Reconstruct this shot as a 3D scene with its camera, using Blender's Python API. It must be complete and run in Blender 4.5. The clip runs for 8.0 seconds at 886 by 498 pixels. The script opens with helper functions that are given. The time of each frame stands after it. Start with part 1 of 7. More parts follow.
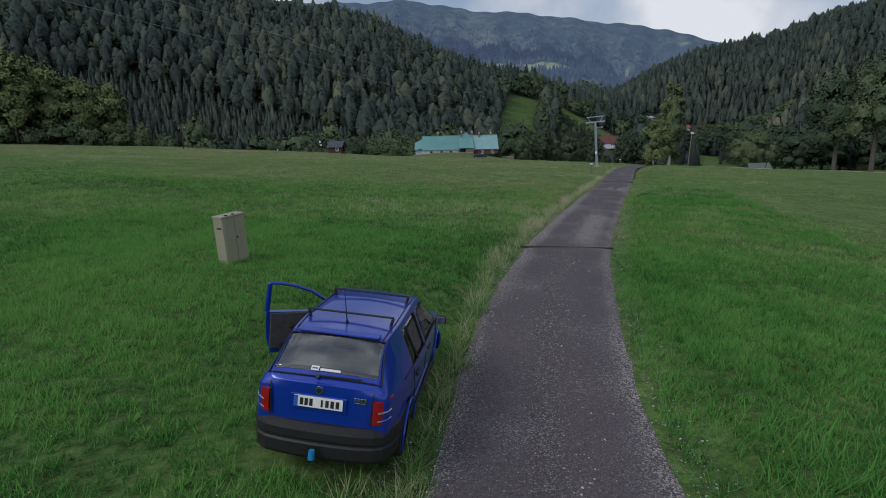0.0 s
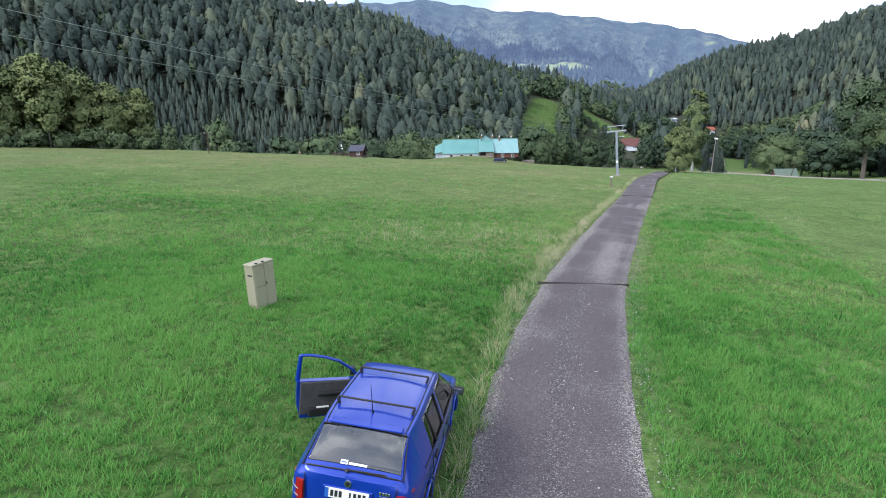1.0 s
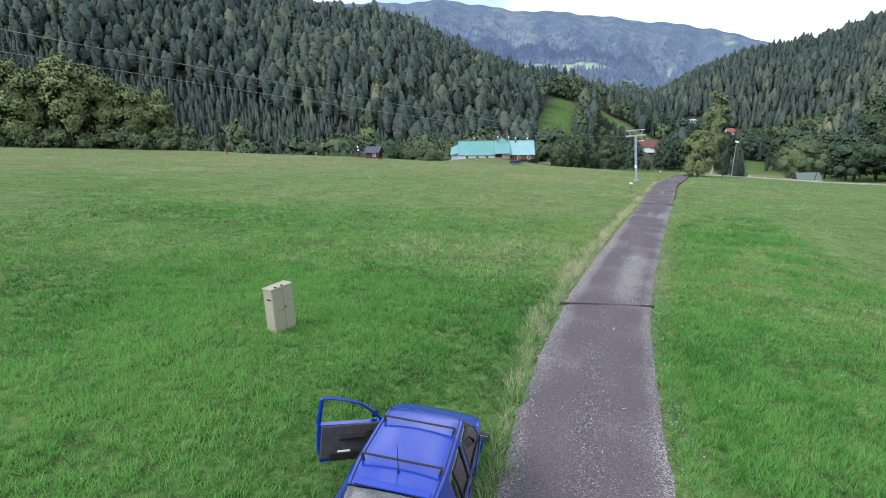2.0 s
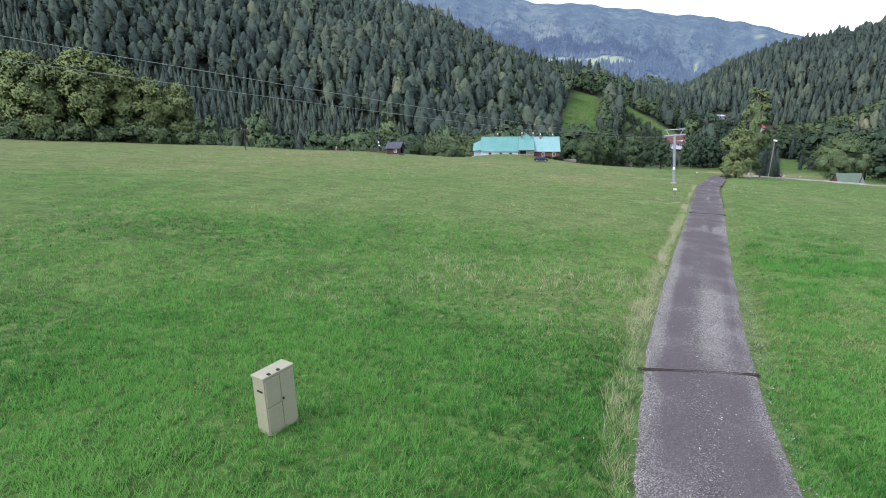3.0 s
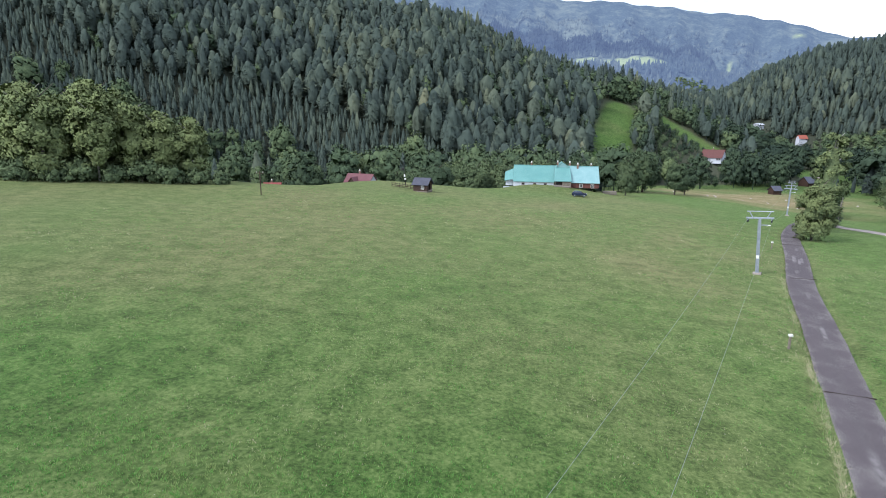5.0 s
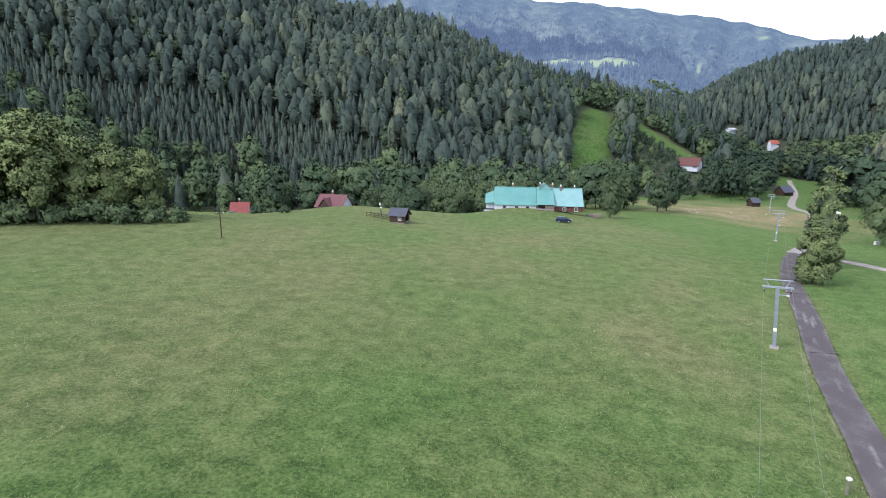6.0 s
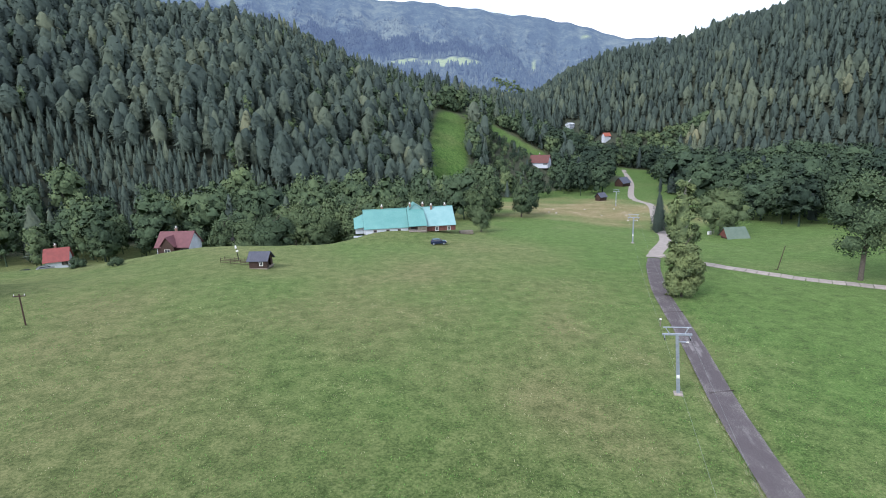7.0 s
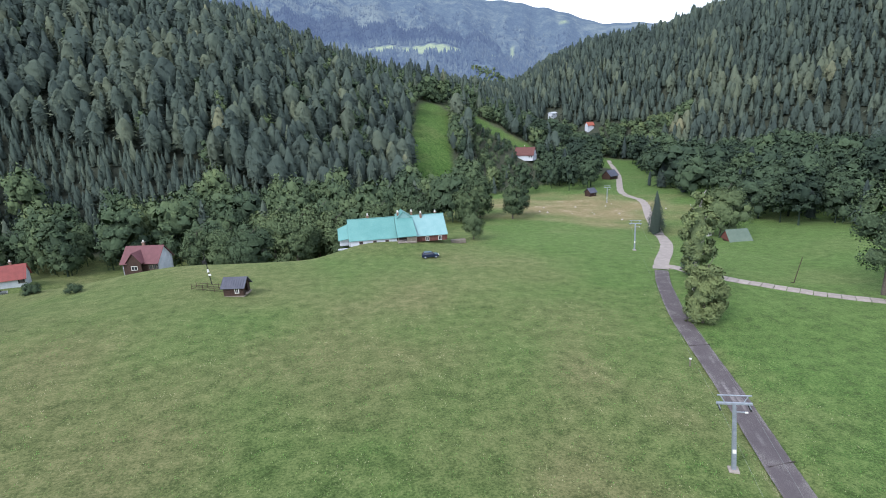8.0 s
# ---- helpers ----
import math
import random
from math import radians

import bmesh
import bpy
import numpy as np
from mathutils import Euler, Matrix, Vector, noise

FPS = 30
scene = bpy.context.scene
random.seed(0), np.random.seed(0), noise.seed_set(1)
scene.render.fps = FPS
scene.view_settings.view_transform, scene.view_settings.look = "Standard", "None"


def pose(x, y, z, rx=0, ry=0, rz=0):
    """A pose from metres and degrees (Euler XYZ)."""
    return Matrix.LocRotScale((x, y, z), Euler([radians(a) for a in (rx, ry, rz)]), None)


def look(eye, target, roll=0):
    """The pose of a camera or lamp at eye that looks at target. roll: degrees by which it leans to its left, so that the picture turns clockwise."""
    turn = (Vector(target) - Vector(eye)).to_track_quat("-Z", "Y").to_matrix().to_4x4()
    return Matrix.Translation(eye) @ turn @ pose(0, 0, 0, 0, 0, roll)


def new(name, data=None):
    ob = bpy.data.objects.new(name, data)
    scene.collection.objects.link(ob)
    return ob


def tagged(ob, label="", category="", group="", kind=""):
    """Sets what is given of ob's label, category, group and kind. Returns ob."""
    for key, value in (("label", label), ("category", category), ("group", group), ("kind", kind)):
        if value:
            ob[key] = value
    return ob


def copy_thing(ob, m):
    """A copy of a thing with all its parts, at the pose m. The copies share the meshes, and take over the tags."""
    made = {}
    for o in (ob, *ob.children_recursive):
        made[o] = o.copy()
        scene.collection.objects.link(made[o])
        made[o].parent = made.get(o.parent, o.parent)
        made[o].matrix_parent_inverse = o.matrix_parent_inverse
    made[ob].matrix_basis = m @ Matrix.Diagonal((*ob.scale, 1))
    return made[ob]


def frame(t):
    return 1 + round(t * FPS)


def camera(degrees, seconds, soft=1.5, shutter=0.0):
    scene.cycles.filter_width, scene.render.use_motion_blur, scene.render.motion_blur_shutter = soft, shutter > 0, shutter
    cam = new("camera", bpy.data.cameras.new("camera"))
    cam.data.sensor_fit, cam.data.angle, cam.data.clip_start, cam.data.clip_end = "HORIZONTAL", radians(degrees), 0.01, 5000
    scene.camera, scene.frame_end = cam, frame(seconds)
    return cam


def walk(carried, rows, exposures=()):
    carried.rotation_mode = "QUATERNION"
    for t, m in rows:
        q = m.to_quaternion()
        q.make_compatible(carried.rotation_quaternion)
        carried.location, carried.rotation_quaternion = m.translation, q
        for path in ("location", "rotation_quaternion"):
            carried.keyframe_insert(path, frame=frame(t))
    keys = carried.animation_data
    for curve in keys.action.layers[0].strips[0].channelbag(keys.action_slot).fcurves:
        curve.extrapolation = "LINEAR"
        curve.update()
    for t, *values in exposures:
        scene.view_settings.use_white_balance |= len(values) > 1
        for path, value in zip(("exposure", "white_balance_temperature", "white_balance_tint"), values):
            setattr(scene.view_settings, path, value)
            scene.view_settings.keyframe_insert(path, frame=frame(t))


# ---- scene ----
cam = camera(79.74, 8.0, soft=1.0)

PATH = [
    (0.0, pose(-0.000, 0.000, 3.851, 78.647, 1.274, -0.000)),
    (0.5, pose(-0.006, -0.109, 4.462, 78.638, 1.108, 1.057)),
    (1.0, pose(0.021, -0.278, 5.125, 78.650, 0.966, 2.137)),
    (1.5, pose(0.013, -0.375, 5.582, 78.721, 0.808, 3.048)),
    (1.7, pose(-0.010, -0.286, 5.634, 78.716, 0.807, 3.373)),
    (2.8, pose(-1.004, 2.952, 6.054, 78.154, 0.199, 5.239)),
    (3.0, pose(-1.174, 4.005, 6.320, 77.996, 0.202, 5.904)),
    (3.5, pose(-1.874, 6.643, 7.927, 77.699, -0.065, 6.814)),
    (4.0, pose(-2.700, 9.623, 10.399, 77.535, -0.309, 7.567)),
    (4.5, pose(-3.571, 13.093, 13.177, 77.601, -0.434, 8.280)),
    (4.7, pose(-3.902, 14.339, 14.124, 77.632, -0.494, 8.464)),
    (5.8, pose(-5.894, 23.688, 20.464, 77.576, -0.729, 7.819)),
    (6.0, pose(-6.291, 25.613, 21.816, 77.577, -0.346, 5.838)),
    (6.5, pose(-7.290, 30.340, 24.772, 77.531, 0.736, -1.192)),
    (7.0, pose(-8.095, 35.482, 27.664, 77.148, 2.158, -9.450)),
    (7.5, pose(-8.665, 40.748, 30.075, 76.402, 2.585, -11.419)),
    (8.0, pose(-8.740, 46.415, 31.614, 75.715, 2.735, -11.698)),
]
EXPOSURES = [(0.0, -0.3, 6000, 11), (0.3, 0.6, 6000, 11), (0.6, 1.15, 6000, 11), (8.0, 1.15, 6000, 11)]
walk(cam, PATH, exposures=EXPOSURES)

# ---- light ----
SUN_EL, SUN_AZ = 42.0, -128.0          # degrees; azimuth from straight ahead, to the east positive
world = bpy.data.worlds.new("world")
scene.world = world
world.use_nodes = True
wn = world.node_tree
sky = wn.nodes.new("ShaderNodeTexSky")
sky.sky_type, sky.sun_disc = "NISHITA", False
sky.sun_elevation, sky.sun_rotation = radians(SUN_EL), radians(SUN_AZ)
sky.air_density, sky.dust_density, sky.ozone_density = 1.0, 2.0, 1.5
veil = wn.nodes.new("ShaderNodeMix")          # high thin cloud over the whole sky
veil.data_type = "RGBA"
flock = wn.nodes.new("ShaderNodeTexNoise")
flock.inputs["Scale"].default_value, flock.inputs["Detail"].default_value = 3.2, 5.0
thick = wn.nodes.new("ShaderNodeMapRange")
thick.inputs[1].default_value, thick.inputs[2].default_value, thick.inputs[3].default_value, thick.inputs[4].default_value = 0.42, 0.60, 0.45, 1.0
wn.links.new(wn.nodes.new("ShaderNodeTexCoord").outputs["Generated"], flock.inputs["Vector"])
wn.links.new(flock.outputs["Fac"], thick.inputs[0])
bulk = wn.nodes.new("ShaderNodeValToRGB")          # cloud undersides from grey to bright
bulk.color_ramp.elements[0].position, bulk.color_ramp.elements[0].color = 0.40, (2.4, 2.5, 2.7, 1)
bulk.color_ramp.elements[1].position, bulk.color_ramp.elements[1].color = 0.62, (6.2, 6.2, 6.2, 1)
wn.links.new(flock.outputs["Fac"], bulk.inputs[0])
wn.links.new(bulk.outputs[0], veil.inputs[7])
wn.links.new(thick.outputs[0], veil.inputs[0])
wn.links.new(sky.outputs[0], veil.inputs[6])
wn.links.new(veil.outputs[2], wn.nodes["Background"].inputs[0])
wn.nodes["Background"].inputs[1].default_value = 0.15
sun = new("sun", bpy.data.lights.new("sun", "SUN"))
sun.data.energy, sun.data.angle, sun.data.color = 1.2, radians(22), (1.0, 0.95, 0.88)
sa, se = radians(SUN_AZ), radians(SUN_EL)
sun.matrix_world = look((200 * math.sin(sa) * math.cos(se), 200 * math.cos(sa) * math.cos(se), 200 * math.sin(se)), (0, 0, 0))


# ---- materials ----
def node(nt, kind, **sets):
    n = nt.nodes.new(kind)
    for key, value in sets.items():
        n.inputs[key.replace("_", " ")].default_value = value
    return n


def ramp(nt, fac, stops):
    r = nt.nodes.new("ShaderNodeValToRGB")
    while len(r.color_ramp.elements) < len(stops):
        r.color_ramp.elements.new(0.5)
    for e, (at, c) in zip(r.color_ramp.elements, stops):
        e.position, e.color = at, (*c, 1)
    nt.links.new(fac, r.inputs[0])
    return r.outputs[0]


def noise_tex(nt, scale, detail=4.0, rough=0.55, vec=None):
    n = node(nt, "ShaderNodeTexNoise", Scale=scale, Detail=detail, Roughness=rough)
    if vec is None:
        vec = nt.nodes.new("ShaderNodeNewGeometry").outputs["Position"]
    nt.links.new(vec, n.inputs["Vector"])
    return n.outputs["Fac"]


def mix(nt, fac, a, b, how="MIX"):
    m = nt.nodes.new("ShaderNodeMix")
    m.data_type, m.blend_type = "RGBA", how
    for sock, v in ((m.inputs[0], fac), (m.inputs[6], a), (m.inputs[7], b)):
        if isinstance(v, (int, float)):
            sock.default_value = v
        elif isinstance(v, tuple):
            sock.default_value = (*v, 1)
        else:
            nt.links.new(v, sock)
    return m.outputs[2]


def math_node(nt, op, a, b=0.0):
    m = nt.nodes.new("ShaderNodeMath")
    m.operation = op
    for sock, v in ((m.inputs[0], a), (m.inputs[1], b)):
        if isinstance(v, (int, float)):
            sock.default_value = v
        else:
            nt.links.new(v, sock)
    return m.outputs[0]


def fresh(name):
    m = bpy.data.materials.new(name)
    m.use_nodes = True
    return m, m.node_tree, m.node_tree.nodes["Principled BSDF"]


def bump(nt, bsdf, height, strength, distance):
    b = node(nt, "ShaderNodeBump", Strength=strength, Distance=distance)
    nt.links.new(height, b.inputs["Height"])
    nt.links.new(b.outputs[0], bsdf.inputs["Normal"])


def simple(name, low, high, scale=4.0, rough=0.6, metal=0.0, bump_at=0.0, spread=0.0, coat=0.0, fine=40.0, emit=0.0):
    """Two-scale mottled material from a darker to a lighter colour; spread: variation from object to object."""
    m, nt, b = fresh(name)
    geo = nt.nodes.new("ShaderNodeTexCoord").outputs["Object"]
    f = mix(nt, 0.4, noise_tex(nt, scale, vec=geo), noise_tex(nt, scale * fine / 4, vec=geo))
    c = ramp(nt, f, [(0.3, low), (0.7, high)])
    if spread:
        info = nt.nodes.new("ShaderNodeObjectInfo").outputs["Random"]
        v = math_node(nt, "MULTIPLY_ADD", info, spread)
        v.node.inputs[2].default_value = 1 - spread / 2
        h = node(nt, "ShaderNodeHueSaturation")
        nt.links.new(v, h.inputs["Value"])
        nt.links.new(c, h.inputs["Color"])
        c = h.outputs[0]
    nt.links.new(c, b.inputs["Base Color"])
    b.inputs["Roughness"].default_value, b.inputs["Metallic"].default_value = rough, metal
    b.inputs["Coat Weight"].default_value = coat
    if bump_at:
        bump(nt, b, noise_tex(nt, scale * fine / 4, vec=geo), 0.5, bump_at)
    return m


def tree_attr(name, stops, rough=0.85, mottle=0.42):
    """Foliage whose tone is set tree by tree with the mesh attribute 'tone'."""
    m, nt, b = fresh(name)
    a = nt.nodes.new("ShaderNodeAttribute")
    a.attribute_name = "tone"
    f = math_node(nt, "MULTIPLY_ADD", nt.nodes.new("ShaderNodeNewGeometry").outputs["Random Per Island"], 0.13)
    speck = math_node(nt, "MULTIPLY_ADD", noise_tex(nt, 2.2, 4, 0.8), mottle)
    speck.node.inputs[2].default_value = -0.5 * mottle - 0.06
    nt.links.new(math_node(nt, "ADD", a.outputs["Fac"], speck), f.node.inputs[2])
    nt.links.new(ramp(nt, f, stops), b.inputs["Base Color"])
    b.inputs["Roughness"].default_value, b.inputs["Specular IOR Level"].default_value = rough, 0.06
    bump(nt, b, noise_tex(nt, 1.3, 4, 0.7), 0.6, 0.6)
    return m


def ground_material():
    m, nt, b = fresh("meadow")
    big, mid, fine = noise_tex(nt, 0.035, 3), noise_tex(nt, 0.5, 6, 0.72), noise_tex(nt, 4.0, 6, 0.75)
    g = mix(nt, 0.55, mid, fine)
    c = ramp(nt, g, [(0.39, (0.018, 0.045, 0.009)), (0.50, (0.050, 0.112, 0.023)), (0.61, (0.108, 0.184, 0.050))])
    dry = nt.nodes.new("ShaderNodeAttribute")
    dry.attribute_name = "dry"
    straw = ramp(nt, g, [(0.40, (0.058, 0.068, 0.026)), (0.60, (0.196, 0.182, 0.090))])
    patch = math_node(nt, "ADD", dry.outputs["Fac"], math_node(nt, "MULTIPLY_ADD", big, 1.5))
    patch.node.inputs[1].links[0].from_node.inputs[2].default_value = -0.75
    patch = math_node(nt, "ADD", patch, math_node(nt, "MULTIPLY_ADD", mid, 0.5))
    patch.node.inputs[1].links[0].from_node.inputs[2].default_value = -0.25
    soft = ramp(nt, patch, [(0.05, (0, 0, 0)), (0.85, (0.85, 0.85, 0.85))])
    c = mix(nt, soft, c, straw)
    wood = nt.nodes.new("ShaderNodeAttribute")
    wood.attribute_name = "wood"
    litter = ramp(nt, mix(nt, 0.5, mid, fine), [(0.3, (0.030, 0.038, 0.030)), (0.7, (0.058, 0.066, 0.050))])
    c = mix(nt, wood.outputs["Fac"], c, litter)
    bare = nt.nodes.new("ShaderNodeAttribute")
    bare.attribute_name = "bare"
    earth = ramp(nt, mix(nt, 0.45, mix(nt, 0.5, mid, fine), noise_tex(nt, 0.11, 4, 0.65)), [(0.38, (0.105, 0.110, 0.045)), (0.50, (0.20, 0.155, 0.085)), (0.58, (0.27, 0.205, 0.135)), (0.66, (0.48, 0.40, 0.32))])
    c = mix(nt, bare.outputs["Fac"], c, earth)
    nt.links.new(c, b.inputs["Base Color"])
    b.inputs["Roughness"].default_value, b.inputs["Specular IOR Level"].default_value = 0.95, 0.1
    b.inputs["Sheen Weight"].default_value, b.inputs["Sheen Roughness"].default_value, b.inputs["Sheen Tint"].default_value = 0.17, 0.45, (0.80, 0.84, 0.42, 1)
    bump(nt, b, mix(nt, 0.6, mid, fine), 0.7, 0.2)
    return m


def road_material():
    m, nt, b = fresh("worn_asphalt")
    uv = nt.nodes.new("ShaderNodeAttribute")
    uv.attribute_name = "gravel"
    patches, grit, stones = noise_tex(nt, 0.45, 3, 0.5), noise_tex(nt, 80, 3, 0.85), noise_tex(nt, 30, 4, 0.85)
    chips = node(nt, "ShaderNodeTexVoronoi", Scale=58.0)
    nt.links.new(nt.nodes.new("ShaderNodeNewGeometry").outputs["Position"], chips.inputs["Vector"])
    shade = nt.nodes.new("ShaderNodeSeparateColor")
    nt.links.new(chips.outputs["Color"], shade.inputs[0])
    speck = mix(nt, 0.5, mix(nt, 0.5, grit, stones), shade.outputs[0])
    tar = ramp(nt, mix(nt, 0.12, speck, patches), [(0.24, (0.070, 0.060, 0.065)), (0.52, (0.106, 0.092, 0.099)), (0.68, (0.124, 0.109, 0.116)), (0.82, (0.34, 0.315, 0.32))])
    pebbles = ramp(nt, speck, [(0.28, (0.072, 0.064, 0.064)), (0.50, (0.125, 0.113, 0.113)), (0.70, (0.44, 0.415, 0.40))])
    f = math_node(nt, "ADD", uv.outputs["Fac"], math_node(nt, "MULTIPLY_ADD", mix(nt, 0.35, patches, stones), 2.2))
    f.node.inputs[1].links[0].from_node.inputs[2].default_value = -1.08
    c = mix(nt, ramp(nt, f, [(0.10, (0, 0, 0)), (0.80, (1, 1, 1))]), tar, pebbles)
    crown = nt.nodes.new("ShaderNodeAttribute")
    crown.attribute_name = "crown"
    c = mix(nt, math_node(nt, "MULTIPLY", crown.outputs["Fac"], ramp(nt, patches, [(0.35, (0.25, 0.25, 0.25)), (0.6, (0.7, 0.7, 0.7))])), c, ramp(nt, speck, [(0.30, (0.048, 0.043, 0.046)), (0.62, (0.085, 0.076, 0.080)), (0.74, (0.40, 0.38, 0.37))]))
    mend = nt.nodes.new("ShaderNodeAttribute")
    mend.attribute_name = "mended"
    worn = math_node(nt, "MULTIPLY", mend.outputs["Fac"], ramp(nt, mix(nt, 0.5, noise_tex(nt, 1.6, 4, 0.7), stones), [(0.42, (0, 0, 0)), (0.52, (1, 1, 1))]))
    c = mix(nt, worn, c, (0.235, 0.218, 0.222))
    nt.links.new(c, b.inputs["Base Color"])
    b.inputs["Roughness"].default_value = 0.95
    b.inputs["Specular IOR Level"].default_value = 0.15
    bump(nt, b, speck, 0.5, 0.012)
    return m


def glass_material(name, tint, rough=0.03, ior=1.45):
    m, nt, b = fresh(name)
    b.inputs["Base Color"].default_value = (*tint, 1)
    b.inputs["Transmission Weight"].default_value, b.inputs["Roughness"].default_value, b.inputs["IOR"].default_value = 1.0, rough, ior
    return m


M_GROUND, M_ROAD = ground_material(), road_material()
# bluish spruce tones, greyed and blued further with distance haze painted in
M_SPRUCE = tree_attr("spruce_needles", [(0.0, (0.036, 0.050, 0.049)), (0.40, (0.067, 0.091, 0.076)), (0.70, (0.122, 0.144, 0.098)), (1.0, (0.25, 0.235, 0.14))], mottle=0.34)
M_LEAVES = tree_attr("broad_leaves", [(0.0, (0.032, 0.050, 0.038)), (0.45, (0.078, 0.116, 0.066)), (0.8, (0.140, 0.186, 0.090)), (1.0, (0.195, 0.240, 0.104))], mottle=0.36)
M_BARK = simple("bark", (0.05, 0.042, 0.034), (0.15, 0.13, 0.11), 3, 0.9, bump_at=0.03)
M_BIRCH = simple("birch_bark", (0.10, 0.095, 0.09), (0.55, 0.53, 0.50), 2.5, 0.8, bump_at=0.02)
M_TEAL = simple("teal_sheet_metal", (0.085, 0.245, 0.235), (0.145, 0.325, 0.315), 0.35, 0.38, 0.0, spread=0.08)
M_TEAL_OLD = simple("weathered_teal_sheet", (0.17, 0.335, 0.35), (0.26, 0.43, 0.445), 0.5, 0.4, 0.0)
M_WHITEWASH = simple("whitewashed_wall", (0.42, 0.46, 0.54), (0.64, 0.67, 0.72), 0.8, 0.85, bump_at=0.02)
M_REDWOOD = simple("red_brown_boards", (0.085, 0.030, 0.026), (0.17, 0.06, 0.05), 1.5, 0.75, bump_at=0.01)
M_DARKWOOD = simple("dark_brown_boards", (0.022, 0.013, 0.010), (0.07, 0.035, 0.026), 2.0, 0.7, bump_at=0.01, spread=0.3)
M_GREYWOOD = simple("weathered_grey_wood", (0.12, 0.10, 0.08), (0.27, 0.24, 0.20), 2.0, 0.85, bump_at=0.01, spread=0.2)
M_SLATE = simple("slate_blue_roof_sheet", (0.040, 0.045, 0.070), (0.085, 0.090, 0.125), 0.8, 0.45, bump_at=0.01)
M_REDROOF = simple("dull_red_roof", (0.105, 0.036, 0.044), (0.165, 0.062, 0.074), 1.0, 0.7, bump_at=0.02)
M_GREENROOF = simple("pale_green_sheet_roof", (0.085, 0.128, 0.10), (0.14, 0.185, 0.145), 0.6, 0.5)
M_CONCRETE = simple("pale_concrete", (0.22, 0.19, 0.175), (0.39, 0.345, 0.32), 0.7, 0.9, bump_at=0.02, spread=0.18)
M_STEEL = simple("galvanised_steel", (0.22, 0.25, 0.31), (0.38, 0.42, 0.48), 3.0, 0.5, 0.35)
M_CABLE = simple("steel_cable", (0.20, 0.23, 0.23), (0.32, 0.35, 0.35), 5.0, 0.45, 0.2)
M_BRICK = simple("chimney_brick", (0.15, 0.08, 0.06), (0.30, 0.19, 0.15), 3.0, 0.85)
M_PALE = simple("pale_paint", (0.68, 0.68, 0.66), (0.84, 0.84, 0.82), 4.0, 0.5)
M_DARK = simple("dark_interior", (0.008, 0.008, 0.009), (0.02, 0.02, 0.022), 2.0, 0.8)
M_PANE = simple("window_pane", (0.02, 0.026, 0.03), (0.05, 0.06, 0.07), 1.0, 0.08)


# ---- building helpers ----
def part(name, bm, material, parent=None, label="", smooth=False):
    me = bpy.data.meshes.new(name)
    bm.to_mesh(me)
    bm.free()
    for mm in (material if isinstance(material, (list, tuple)) else [material]):
        me.materials.append(mm)
    if smooth:
        me.polygons.foreach_set("use_smooth", [True] * len(me.polygons))
    ob = new(name, me)
    ob.parent = parent
    if label:
        ob["label"] = label
    return ob


def empty(name, m, label, category, group="", kind=""):
    ob = new(name)
    ob.empty_display_size = 0.3
    ob.matrix_world = m
    return tagged(ob, label, category, group, kind)


def add_box(bm, size, at=(0, 0, 0), rot=None, bevel=0.0):
    """A box of that size centred at a point, with rounded edges where bevel is given."""
    made = bmesh.ops.create_cube(bm, size=1.0)["verts"]
    bmesh.ops.scale(bm, vec=size, verts=made)
    if bevel:
        edges = list({e for v in made for e in v.link_edges})
        out = bmesh.ops.bevel(bm, geom=edges, offset=bevel, segments=2, profile=0.5, affect="EDGES")
        made = list({v for f in out["faces"] for v in f.verts} | {v for v in made if v.is_valid})
    m = Matrix.Translation(at) @ (rot.to_4x4() if rot else Matrix())
    bmesh.ops.transform(bm, matrix=m, verts=made)
    return bm


def boxed(size, at=(0, 0, 0), rot=None, bevel=0.0):
    return add_box(bmesh.new(), size, at, rot, bevel)


def add_rod(bm, a, b, r0, r1=None, sides=8):
    a, b = Vector(a), Vector(b)
    d = b - a
    made = bmesh.ops.create_cone(bm, cap_ends=True, segments=sides, radius1=r0, radius2=r0 if r1 is None else r1, depth=d.length)["verts"]
    bmesh.ops.transform(bm, matrix=Matrix.Translation((a + b) / 2) @ d.to_track_quat("Z", "Y").to_matrix().to_4x4(), verts=made)
    return bm


def rod(a, b, r0, r1=None, sides=8):
    return add_rod(bmesh.new(), a, b, r0, r1, sides)


def slab(points, thick):
    """A flat or folded panel through the points, thickened downwards along its normal."""
    bm = bmesh.new()
    f = bm.faces.new([bm.verts.new(p) for p in points])
    bm.normal_update()
    n = f.normal.copy()
    low = [bm.verts.new(Vector(p) - n * thick) for p in points]
    top = list(f.verts)
    bm.faces.new(low[::-1])
    for i in range(len(top)):
        j = (i + 1) % len(top)
        bm.faces.new((top[j], top[i], low[i], low[j]))
    return bm


